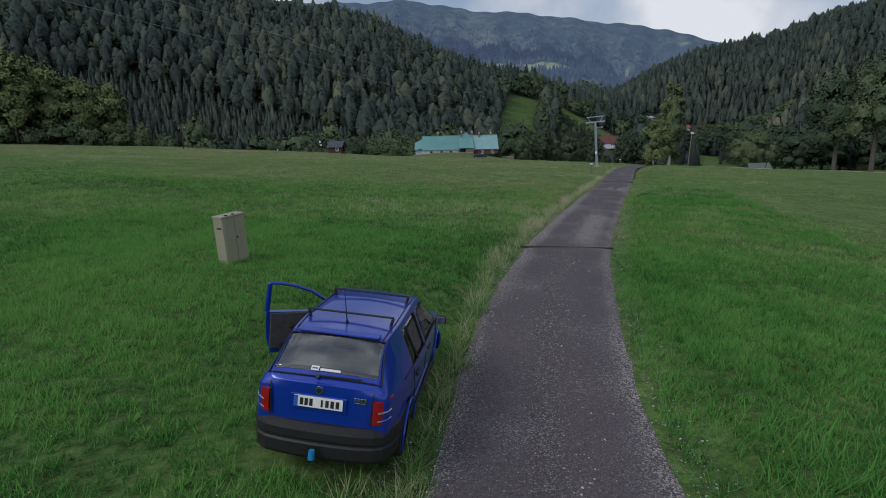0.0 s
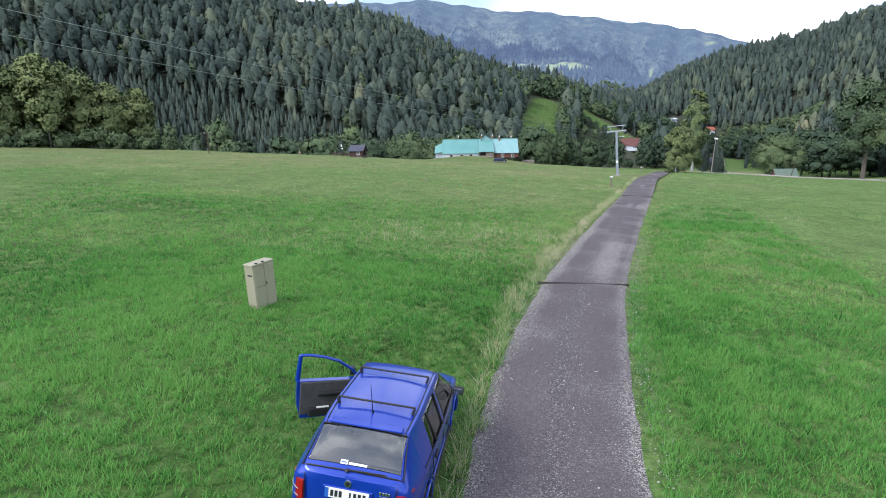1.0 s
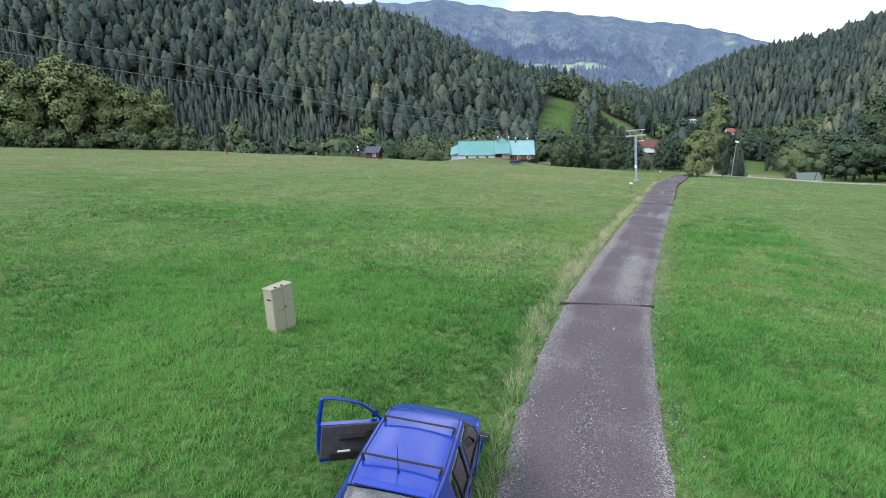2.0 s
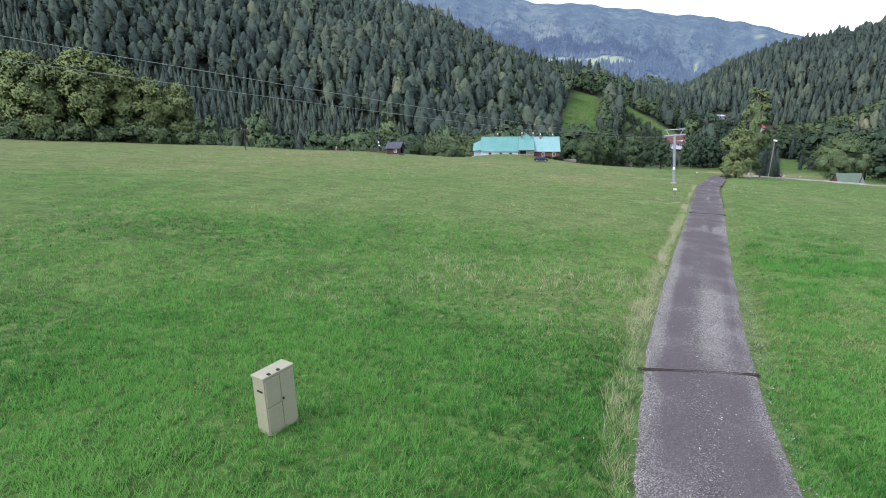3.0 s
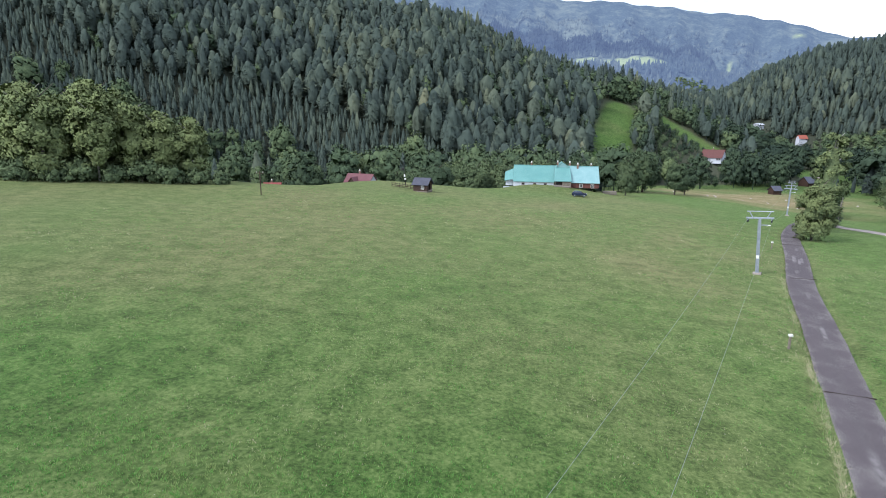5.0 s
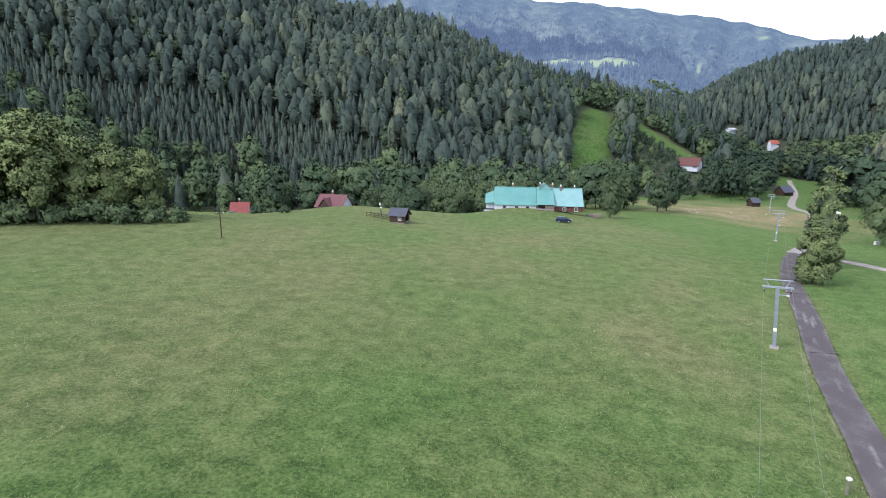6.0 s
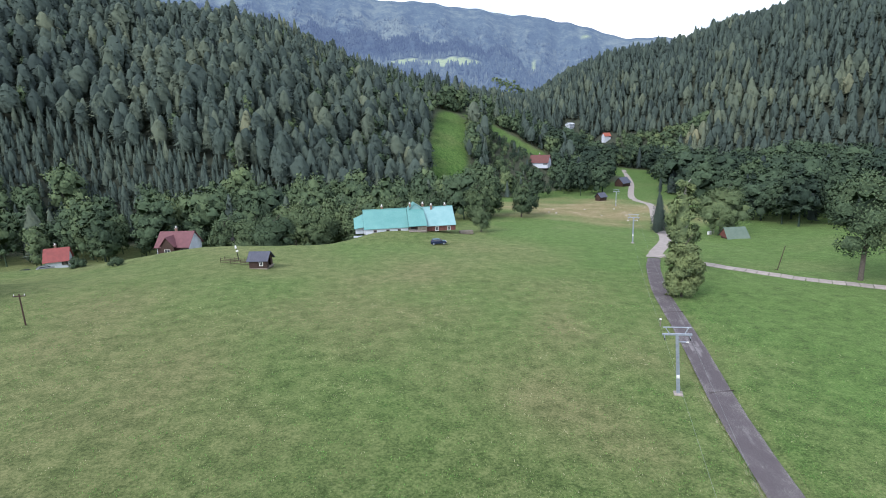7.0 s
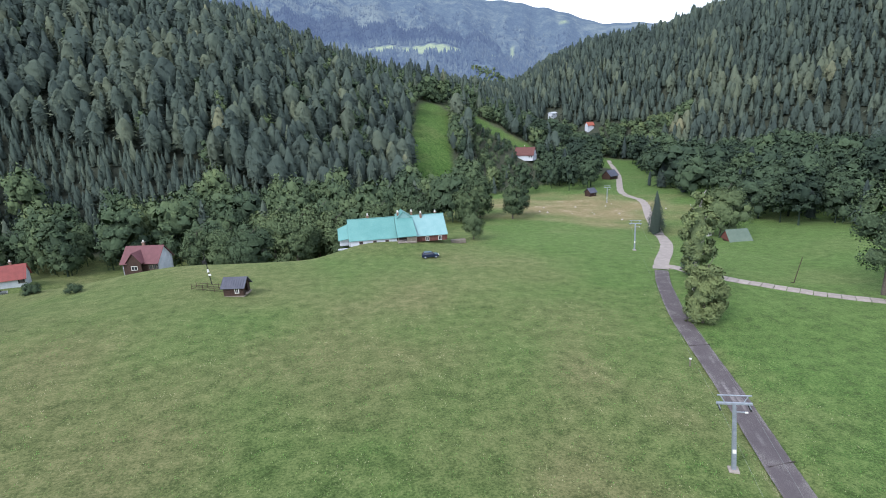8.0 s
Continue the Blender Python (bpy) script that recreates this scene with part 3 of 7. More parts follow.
def conifer_form(seed, sprays, slim=0.2, dome=0.0, bare=0.08, size=0.055):
    """Unit-high conifer: trunk, a rough closed crown and many drooping sprays of needles; dome 0 a pointed spruce, 1 a round-topped pine."""
    r = np.random.default_rng(seed)

    def full(z):
        spruce = np.maximum(0.0, 1.01 - z) ** 0.74 * (1 - 0.3 * np.maximum(0, 0.2 - z) / 0.2)
        u = np.clip((z - bare) / (1.0 - bare), 0, 1)
        pine = 0.95 * np.maximum(0.02, np.sin(math.pi * np.minimum(0.985, 0.2 + 0.8 * u))) ** 0.6
        return slim * (spruce * (1 - dome) + pine * dome)
    lop, lobes = r.uniform(0, 6.283, 4), r.uniform(0.05, 0.17, 4)

    def uneven(a, z):
        return 1 + sum(lobes[k] * np.cos((k + 1) * a + lop[k] + 5 * k * z) for k in range(4))
    around, rings = 7, 4
    z = bare + (0.93 - bare) * np.linspace(0, 1, rings) ** 0.9
    A, Z = np.meshgrid(np.arange(around) * 6.2832 / around, z)
    A, Z = A + 0.4 * (np.arange(rings) % 2)[:, None], Z + r.uniform(-0.04, 0.04, Z.shape)
    Q = 0.80 * full(Z) * uneven(A, Z) * r.uniform(0.72, 1.16, Z.shape)
    V = [np.stack([Q * np.cos(A), Q * np.sin(A), Z], -1).reshape(-1, 3), np.array([(0.0, 0.0, 0.985)])]
    g = np.arange(rings * around).reshape(rings, around)
    a, c = g[:-1], g[1:]
    F = [np.stack([a, np.roll(a, -1, 1), np.roll(c, -1, 1)], -1).reshape(-1, 3), np.stack([a, np.roll(c, -1, 1), c], -1).reshape(-1, 3),
         np.stack([g[-1], np.roll(g[-1], -1), np.full(around, rings * around)], -1)]
    base = rings * around + 1
    V.append(np.array([(0.012, 0, -0.03), (-0.006, 0.01, -0.03), (-0.006, -0.01, -0.03), (0, 0, 0.9)]))
    F.append(np.array([(0, 1, 3), (1, 2, 3), (2, 0, 3)]) + base)
    base += 4
    # inner crown toned below the sprays: a little shade put into the colour
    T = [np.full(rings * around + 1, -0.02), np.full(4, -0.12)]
    # sprays
    h = bare + (0.975 - bare) * (1 - np.sqrt(r.uniform(0, 1, sprays))) ** (0.85 - 0.2 * dome)
    t = r.uniform(0, 6.283, sprays)
    R = full(h) * uneven(t, h) * r.uniform(0.74, 1.22, sprays) + 0.004
    out = np.stack([np.cos(t), np.sin(t), np.zeros(sprays)], 1)
    side = np.stack([-np.sin(t), np.cos(t), np.zeros(sprays)], 1)
    s = size * r.uniform(0.6, 1.35, (sprays, 1)) * (1 - 0.45 * h[:, None])
    fall = r.uniform(-0.2, 0.8, (sprays, 1))
    M = out * R[:, None] + np.array([0, 0, 1]) * h[:, None]
    tip = out * s - np.array([0, 0, 1]) * s * fall
    w = side * s * r.uniform(0.35, 0.75, (sprays, 1)) + r.normal(0, 0.15, (sprays, 3)) * s
    V.append(np.stack([M - tip - w, M - tip * 0.6 + w, M + tip + 0.3 * w], 1).reshape(-1, 3))
    F.append(np.arange(3 * sprays).reshape(-1, 3) + base)
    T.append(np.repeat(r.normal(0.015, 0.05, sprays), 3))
    V, F, T = np.concatenate(V), np.concatenate(F), np.concatenate(T)
    N = V * np.array([1, 1, 0]) / np.maximum(np.hypot(V[:, 0], V[:, 1]), 1e-4)[:, None] * (1 - 0.4 * V[:, 2:3]) + np.array([0, 0, 0.75])
    N = N + np.repeat(r.normal(0, 0.16, (len(N) // 3 + 1, 3)), 3, 0)[:len(N)]
    return V, facing(V, F, N), T, N


def ball():
    """The points and faces of a coarse unit ball."""
    bm = bmesh.new()
    bmesh.ops.create_icosphere(bm, subdivisions=1, radius=1.0)
    V, F = np.array([v.co for v in bm.verts]), np.array([[v.index for v in f.verts] for f in bm.faces])
    bm.free()
    return V, F


BALL_V, BALL_F = ball()


def leaf_form(seed, lobes, count, size, wide=1.0, trunk=True, low=0.0, ragged=0.22):
    """Unit-high broadleaf: a crown of many rounded boughs, each a rough lump with a fringe of leaf clumps."""
    r = np.random.default_rng(seed)
    half = 0.235 * wide * r.uniform(0.92, 1.08)
    mid = np.array([0, 0, 0.56 - 0.06 * low])
    up, down = 0.37, 0.34 + 0.18 * low
    k = np.arange(lobes) + 0.5
    zz = 1 - 1.9 * k / lobes                      # from the top down to well below the middle
    an = k * 2.39996 + r.uniform(0, 6.283)
    D = np.stack([np.sqrt(np.maximum(0, 1 - zz * zz)) * np.cos(an), np.sqrt(np.maximum(0, 1 - zz * zz)) * np.sin(an), zz], 1) + r.normal(0, 0.16, (lobes, 3))
    D /= np.linalg.norm(D, axis=1)[:, None]
    out = r.uniform(0.52, 0.86, lobes)
    spread = np.where(D[:, 2] > 0, up, down)
    C = mid + D * np.stack([out * half, out * half, out * spread], 1)
    R = half * r.uniform(0.30, 0.62, lobes) * (9.0 / lobes) ** 0.33
    tone = r.normal(0, 0.045, lobes)
    VV, FF, NN, TT, base = [], [], [], [], 0
    # the middle ball is toned darker: inner shade put into the colour
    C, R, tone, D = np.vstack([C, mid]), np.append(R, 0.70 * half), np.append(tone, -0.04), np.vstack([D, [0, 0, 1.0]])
    squash = np.append(r.uniform(0.75, 1.15, lobes), 0.95 * (up + down) / (2 * half))
    for c, rad, t, q in zip(C, R, tone, squash):
        turn = Matrix.Rotation(r.uniform(0, 6.283), 3, "Z") @ Matrix.Rotation(r.uniform(0, 6.283), 3, "X")
        B = BALL_V @ np.array(turn)
        skin = B * r.uniform(1 - ragged, 1 + ragged, (len(B), 1))
        VV.append(c + 0.74 * skin * rad * np.array([1, 1, q]))
        FF.append(BALL_F + base)
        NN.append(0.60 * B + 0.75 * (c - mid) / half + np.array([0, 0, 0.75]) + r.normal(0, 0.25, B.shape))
        # top light painted in: lumps, and leaf clumps below, tone lighter upwards
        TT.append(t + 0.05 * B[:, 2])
        base += len(B)
    # leaf clumps standing out from the lumps
    i = r.choice(lobes, count, p=R[:lobes] ** 2 / (R[:lobes] ** 2).sum())
    W = r.normal(0, 1, (count, 3)) + 0.9 * D[i] + np.array([0, 0, 0.35])
    W /= np.linalg.norm(W, axis=1)[:, None]
    P = C[i] + W * (R[i] * r.uniform(0.66, 1.42, count))[:, None] * np.stack([np.ones(count), np.ones(count), squash[i]], 1)
    a = np.cross(W + r.normal(0, 0.7, (count, 3)), r.normal(0, 1, (count, 3)))
    a /= np.linalg.norm(a, axis=1)[:, None]
    b = np.cross(W + r.normal(0, 0.6, (count, 3)), a)
    b /= np.linalg.norm(b, axis=1)[:, None]
    s = size * r.uniform(0.55, 1.45, (count, 1))
    VV.append(np.stack([P - a * s - b * 0.4 * s, P + b * s, P + a * s - b * 0.3 * s], 1).reshape(-1, 3))
    FF.append(np.arange(3 * count).reshape(-1, 3) + base)
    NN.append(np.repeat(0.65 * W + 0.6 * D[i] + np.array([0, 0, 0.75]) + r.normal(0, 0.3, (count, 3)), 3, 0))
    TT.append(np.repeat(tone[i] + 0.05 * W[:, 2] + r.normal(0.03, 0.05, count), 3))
    base += 3 * count
    if trunk:
        VV.append(np.array([(0.018, 0, -0.03), (-0.009, 0.016, -0.03), (-0.009, -0.016, -0.03), (0, 0, 0.7)]))
        FF.append(np.array([(0, 1, 3), (1, 2, 3), (2, 0, 3)]) + base)
        NN.append(np.array([(1.0, 0, 0.1), (-0.5, 0.8, 0.1), (-0.5, -0.8, 0.1), (0, 0, 1)]))
        TT.append(np.full(4, -0.2))
    V, F, T, N = (np.concatenate(q) for q in (VV, FF, TT, NN))
    return V, facing(V, F, N), T, N


def wood_of(name, forms, places, heights, tones, widths, material, label, category="forest"):
    """One mesh of many trees, each a form set at a place, turned and scaled."""
    r = np.random.default_rng(len(places))
    VV, FF, TT, NN, base = [], [], [], [], 0
    for (x, y, z), h, t, w in zip(places, heights, tones, widths):
        V, F, T, N = forms[r.integers(len(forms))]
        a = r.uniform(0, 6.283)
        c, s = math.cos(a) * h * w, math.sin(a) * h * w
        P = np.stack([V[:, 0] * c - V[:, 1] * s + x + V[:, 2] * h * r.normal(0, 0.015), V[:, 0] * s + V[:, 1] * c + y, V[:, 2] * h + z], 1)
        VV.append(P)
        FF.append(F + base)
        TT.append(t + T)
        NN.append(np.stack([N[:, 0] * math.cos(a) - N[:, 1] * math.sin(a), N[:, 0] * math.sin(a) + N[:, 1] * math.cos(a), N[:, 2]], 1))
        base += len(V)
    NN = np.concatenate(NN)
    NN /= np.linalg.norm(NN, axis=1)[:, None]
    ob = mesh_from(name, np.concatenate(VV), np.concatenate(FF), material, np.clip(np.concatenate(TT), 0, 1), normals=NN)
    return tagged(ob, label, category, kind="stuff")


def scatter(x0, x1, y0, y1, step, keep, seed):
    r = np.random.default_rng(seed)
    X, Y = np.meshgrid(np.arange(x0, x1, step), np.arange(y0, y1, step))
    X, Y = (X + r.uniform(-0.48, 0.48, X.shape) * step).ravel(), (Y + r.uniform(-0.48, 0.48, Y.shape) * step).ravel()
    m = keep(X, Y, r)
    X, Y = X[m], Y[m]
    return np.stack([X, Y, ground(X, Y)], 1), r


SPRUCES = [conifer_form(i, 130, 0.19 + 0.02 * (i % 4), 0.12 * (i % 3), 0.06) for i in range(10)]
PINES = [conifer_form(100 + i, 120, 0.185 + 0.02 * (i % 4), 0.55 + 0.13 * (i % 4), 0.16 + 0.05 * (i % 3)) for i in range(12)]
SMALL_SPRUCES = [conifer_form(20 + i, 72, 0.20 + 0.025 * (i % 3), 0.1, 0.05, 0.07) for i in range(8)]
BROAD = [leaf_form(40 + i, 26, 850, 0.0205, 1.05 + 0.17 * (i % 4), True, 0.9) for i in range(10)]
COARSE = [leaf_form(60 + i, 12, 400, 0.027, 1.0 + 0.15 * (i % 3), True, 0.8) for i in range(8)]
FAR_LEAFY = [leaf_form(80 + i, 5, 90, 0.055, 1.2, False, 0.8) for i in range(5)]


def forests():
    # dark conifers on the near hillside
    def on_left(x, y, r):
        toe = 272 + 0.55 * np.maximum(0, x + 60) - 0.35 * np.maximum(0, -x - 120)
        gap = (np.abs(x + 9 - 0.367 * (y - 46)) < 7) & (x > 88) & (y < 416)
        return (y > toe) & (clearing(x, y) < 0.1) & ~gap & (x < 125 + 45 * (y > 425)) & (r.uniform(0, 1, x.shape) > 0.05) & (y < 470 + r.uniform(0, 160, x.shape))
    P, r = scatter(-380, 170, 235, 600, 5.5, on_left, 5)
    X, Y = P[:, 0], P[:, 1]
    clump = value_noise(X, Y, 34, 301)
    low = (Y < 312 + 10 * np.sin(X / 30)) & (X < -30)
    H = r.normal(16, 2.4, len(P)) + 5 * (clump - 0.5) + 4.5 * (r.uniform(0, 1, len(P)) < 0.07)
    view = (X + 3.6) / (Y - 13)                  # scrub only before the upper hay meadow
    H = np.where((view > 0.222) & (view < 0.34) & (Y < 452), np.minimum(H, 6.5), H)
    T = 0.34 + 0.26 * (clump - 0.5) + 0.16 * (value_noise(X, Y, 11, 302) - 0.5) + r.normal(0, 0.11, len(P)) + 0.18 * (r.uniform(0, 1, len(P)) < 0.06)
    east = np.clip((X + 60) / 150, 0, 1)
    broad = (r.uniform(0, 1, len(P)) < 0.06 + 0.75 * east**1.5 * (Y < 540)) & ~low
    pointed = (r.uniform(0, 1, len(P)) < 0.22 + 0.75 * sstep((Y - 430 - 0.25 * X) / 50) * (X > -90)) & ~broad & ~low
    pine = ~broad & ~low & ~pointed
    wood_of("conifer_forest", SPRUCES, P[pointed], H[pointed], T[pointed], r.uniform(0.85, 1.25, pointed.sum()), M_SPRUCE, "pointed dark green spruces on the near hillside and its ridge")
    wood_of("conifer_forest", PINES, P[pine], 1.04 * H[pine], T[pine] + 0.03, r.uniform(0.95, 1.5, pine.sum()), M_SPRUCE, "dense dark green pine forest covering the near hillside")
    wood_of("broadleaf_forest", COARSE, P[broad], 0.85 * H[broad], T[broad] + r.normal(0.06, 0.09, broad.sum()), r.uniform(0.72, 1.05, broad.sum()), M_LEAVES, "mixed green broadleaf trees along the edge of the hillside forest")

    def young(x, y, r):
        toe = 268 + 0.55 * np.maximum(0, x + 60) - 0.35 * np.maximum(0, -x - 120)
        return (y > toe) & (y < 314 + 10 * np.sin(x / 30)) & (x < -28)
    P, r = scatter(-330, -28, 200, 325, 3.6, young, 15)
    wood_of("conifer_forest", SMALL_SPRUCES, P, r.uniform(6.5, 11, len(P)), 0.36 + 0.2 * (value_noise(P[:, 0], P[:, 1], 16, 303) - 0.5) + r.normal(0, 0.07, len(P)), r.uniform(0.8, 1.15, len(P)), M_SPRUCE, "even stand of young dark green spruces at the hill's foot")

    # conifers on the opposite hillside
    def on_right(x, y, r):
        p = 0.77 * x + 0.63 * y
        return (p > 468) & (p < 812) & (x > 150) & (y > 0.42 * x + 40) & (r.uniform(0, 1, x.shape) > 0.06) & (from_line(np.array([(212., 562.), (236., 624.)]), x, y) > 11) & (from_line(np.array([(232., 522.), (254., 570.)]), x, y) > 11)
    P, r = scatter(150, 660, 180, 830, 6.3, on_right, 6)
    X, Y = P[:, 0], P[:, 1]
    patchy = value_noise(X, Y, 42, 304)
    deep = np.clip((0.77 * X + 0.63 * Y - 500) / 190, 0, 1)
    # sunlight on the lower slope painted in: part of the trees toned paler
    T = 0.26 - 0.04 * deep + (0.42 - 0.22 * deep) * (0.25 + 0.9 * patchy) * (r.uniform(0, 1, len(P)) < 0.60) + r.normal(0, 0.07, len(P))
    H = r.normal(15, 2.6, len(P)) + 4 * (patchy - 0.5)
    toe = (0.77 * X + 0.63 * Y < 548 + 12 * np.sin(X / 17)) & (Y > 470)
    wood_of("broadleaf_forest", COARSE, P[toe], 0.8 * H[toe], 0.52 + r.normal(0, 0.13, toe.sum()), r.uniform(0.9, 1.3, toe.sum()), M_LEAVES, "pale green broadleaf trees round the houses at the foot of the opposite hillside")
    tall_pine = (r.uniform(0, 1, len(P)) < 0.35) & ~toe
    spruce = ~tall_pine & ~toe
    wood_of("conifer_forest", SMALL_SPRUCES, P[spruce], H[spruce], T[spruce], r.uniform(0.95, 1.4, spruce.sum()), M_SPRUCE, "spruce forest on the opposite hillside, sunlit trees painted paler")
    wood_of("conifer_forest", PINES, P[tall_pine], 1.1 * H[tall_pine], T[tall_pine] + 0.04, r.uniform(0.85, 1.25, tall_pine.sum()), M_SPRUCE, "pines among the spruces of the opposite hillside, sunlit crowns painted paler")

    # broadleaf trees on the valley floor
    def on_floor(x, y, r):
        p = 0.77 * x + 0.63 * y
        fringe = (y > 214 + 0.1 * np.abs(x)) & (y < 282 + 0.4 * np.maximum(0, x + 60)) & (x < 40)
        beyond = (y > 322 - 0.1 * x) & (x > 60) & (p < 480) & (x < 230)
        east = (x > 122) & (x + 0.35 * y > 205) & (p < 480) & (y > 150) & (y > 0.75 * x + 25)
        near_road = from_line(ROAD_LINE[::3], x, y) < 9 + 6 * (y > 240)
        return (fringe | beyond | east) & ~near_road & (clearing(x, y) < 0.1) & (bare_patch(x, y) < 0.02) & (np.hypot(x - 126, y - 411) > 12) & (np.hypot(x + 62, y - 197) > 14) & (np.hypot(x + 103, y - 215) > 14)
    P, r = scatter(-260, 330, 150, 480, 9.3, on_floor, 7)
    P = P[(P[:, 0] < 118) | (r.uniform(0, 1, len(P)) < 0.62)]          # the eastern trees stand wider apart
    T = 0.45 + r.normal(0, 0.13, len(P)) - 0.28 * (P[:, 0] > 105)
    H = r.uniform(9, 22, len(P)) * np.where(P[:, 0] < 10, 1.1, 1.0)
    before = np.abs(P[:, 0] + 9 - 0.367 * (P[:, 1] - 46)) < 12        # low scrub in the gap before the white house
    H = np.where(before & (P[:, 0] > 90) & (P[:, 1] < 412), 0.55 * np.minimum(H, 12), H)
    view = (P[:, 0] + 3.6) / (P[:, 1] - 13)
    H = np.where((view > 0.222) & (view < 0.34) & (P[:, 1] > 330), np.minimum(H, 7.0), H)
    fir = r.uniform(0, 1, len(P)) < 0.16
    wood_of("conifer_forest", SPRUCES, P[fir], 0.9 * H[fir], T[fir] - 0.06, r.uniform(0.8, 1.1, fir.sum()), M_SPRUCE, "scattered dark spruces among the valley's broadleaf woods")
    P, H, T = P[~fir], H[~fir], T[~fir]
    wood_of("broadleaf_forest", BROAD, P, np.where(P[:, 0] > 118, 1.2, 1.1) * H, T, r.uniform(0.68, 1.0, len(P)) * np.where(P[:, 0] > 118, 1.35, 1.0), M_LEAVES, "green broadleaf woods on the valley floor")

    # leafy knoll where the far valley bends, its sunlight painted as a paler tone
    r = np.random.default_rng(33)
    n = 420
    a, d = r.uniform(13.0, 19.8, n), r.uniform(1010, 1190, n)
    P = np.stack([d * np.sin(np.radians(a)), d * np.cos(np.radians(a)), far_height(a, d) - 1], 1)
    wood_of("broadleaf_forest", FAR_LEAFY, P, r.uniform(6, 11, n), 0.66 + r.normal(0, 0.16, n), r.uniform(1.0, 1.5, n), M_LEAVES, "leafy woods on a knoll at the valley's bend, sunlight painted in pale green")


forests()


def make_tree(kind, seed, x, y, tall, wide, label, tone, count=1500, leaf=0.02, bark=None, lobes=14, low=0.0, group=""):
    """A single tree: tapered trunk with limbs, and a crown of small leaf clumps."""
    r = np.random.default_rng(seed)
    root = empty(kind, pose(x, y, high(x, y) - 0.05), label, "tree", group)
    girth = 0.55 if bark else 1.0
    bm = rod((0, 0, -0.2), (0, 0, tall * 0.45), tall * 0.020 * girth, tall * 0.014 * girth, 8)
    add_rod(bm, (0, 0, tall * 0.44), (tall * 0.02, 0, tall * 0.78), tall * 0.014 * girth, tall * 0.004, 6)
    for i in range(9):
        a, h = i * 2.4, tall * (0.25 + 0.06 * i)
        l = tall * wide * 0.14 * r.uniform(0.7, 1.2)
        add_rod(bm, (0, 0, h), (l * math.cos(a), l * math.sin(a), h + l * 0.9), tall * 0.006, tall * 0.002, 5)
    part("trunk", bm, bark or M_BARK, root)
    V, F, T, N = leaf_form(seed, lobes, count, leaf, wide, False, 0.0 if not low else 1.15 if low < 0.2 else 1.8)
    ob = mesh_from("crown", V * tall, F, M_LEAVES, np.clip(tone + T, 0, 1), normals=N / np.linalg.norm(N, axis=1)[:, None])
    ob.parent = root
    return root


def bush(x, y, tall, label):
    root = empty("bush", pose(x, y, high(x, y) - 0.05), label, "bush")
    V, F, T, N = leaf_form(int(abs(x)), 14, 900, 0.05, 2.6, False, 0.6)
    V = (V - np.array([0, 0, 0.12])) * tall
    ob = mesh_from("crown", V, F, M_LEAVES, np.clip((0.3 if tall < 3 else 0.6) + T, 0, 1), normals=N / np.linalg.norm(N, axis=1)[:, None])
    ob.parent = root
    part("stem", rod((0, 0, -0.2), (0, 0, tall * 0.5), 0.08, 0.03, 6), M_BARK, root)


def make_spruce(seed, x, y, tall, label, tone=0.35, slim=0.17):
    root = empty("spruce_tree", pose(x, y, high(x, y) - 0.05), label, "tree")
    part("trunk", rod((0, 0, -0.2), (0, 0, tall * 0.9), tall * 0.014, tall * 0.003, 7), M_BARK, root)
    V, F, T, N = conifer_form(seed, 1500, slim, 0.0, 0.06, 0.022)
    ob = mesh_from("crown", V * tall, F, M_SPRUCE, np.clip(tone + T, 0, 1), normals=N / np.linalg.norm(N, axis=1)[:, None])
    ob.parent = root
    return root


# the belt of trees along the western edge of the meadow
for i, (x, y, tall, wide, tone) in enumerate([(-117, 112, 23, 1.15, .55), (-109, 116, 22, 1.1, .70), (-103, 112, 21, 1.0, .62), (-97, 109, 21, 1.1, .66), (-93, 118, 23, 1.06, .95),
                                             (-88, 112, 20, 0.85, .68), (-84, 118, 19, 0.85, .70), (-79, 119, 17, 0.9, .70), (-74, 122, 15.5, 0.9, .66),
                                             (-112, 128, 22, 1.5, .30), (-100, 128, 22, 1.4, .28), (-124, 108, 20, 1.5, .45), (-90, 126, 20, 1.4, .30), (-81, 128, 16, 1.4, .34)]):
    make_tree("birch_tree" if wide < 1.05 else "broadleaf_tree", 100 + i, x, y, tall, wide, "tall leafy birch at the meadow's western edge" if wide < 1.05 else "full-crowned green broadleaf tree at the meadow's western edge",
              min(1, tone + 0.28), 9500, 0.0140, M_BIRCH if wide < 1.05 else None, 44, 0.14, "trees along the meadow edge")
# by the lane
make_tree("willow_tree", 130, 45.3, 114.5, 12.0, 1.12, "bushy yellow-green willow beside the lane", 0.90, 16000, 0.0115, None, 60, 0.20)
make_tree("birch_tree", 131, 54.3, 129, 24, 0.50, "slender tall birch with a pale trunk beside the lane", 0.80, 7600, 0.0085, M_BIRCH, 40, 0.14)
make_tree("broadleaf_tree", 132, 27.5, 187, 9.5, 1.3, "small leafy tree beside the farmhouse", 0.55, 4000, 0.014, None, 16, 0.1)
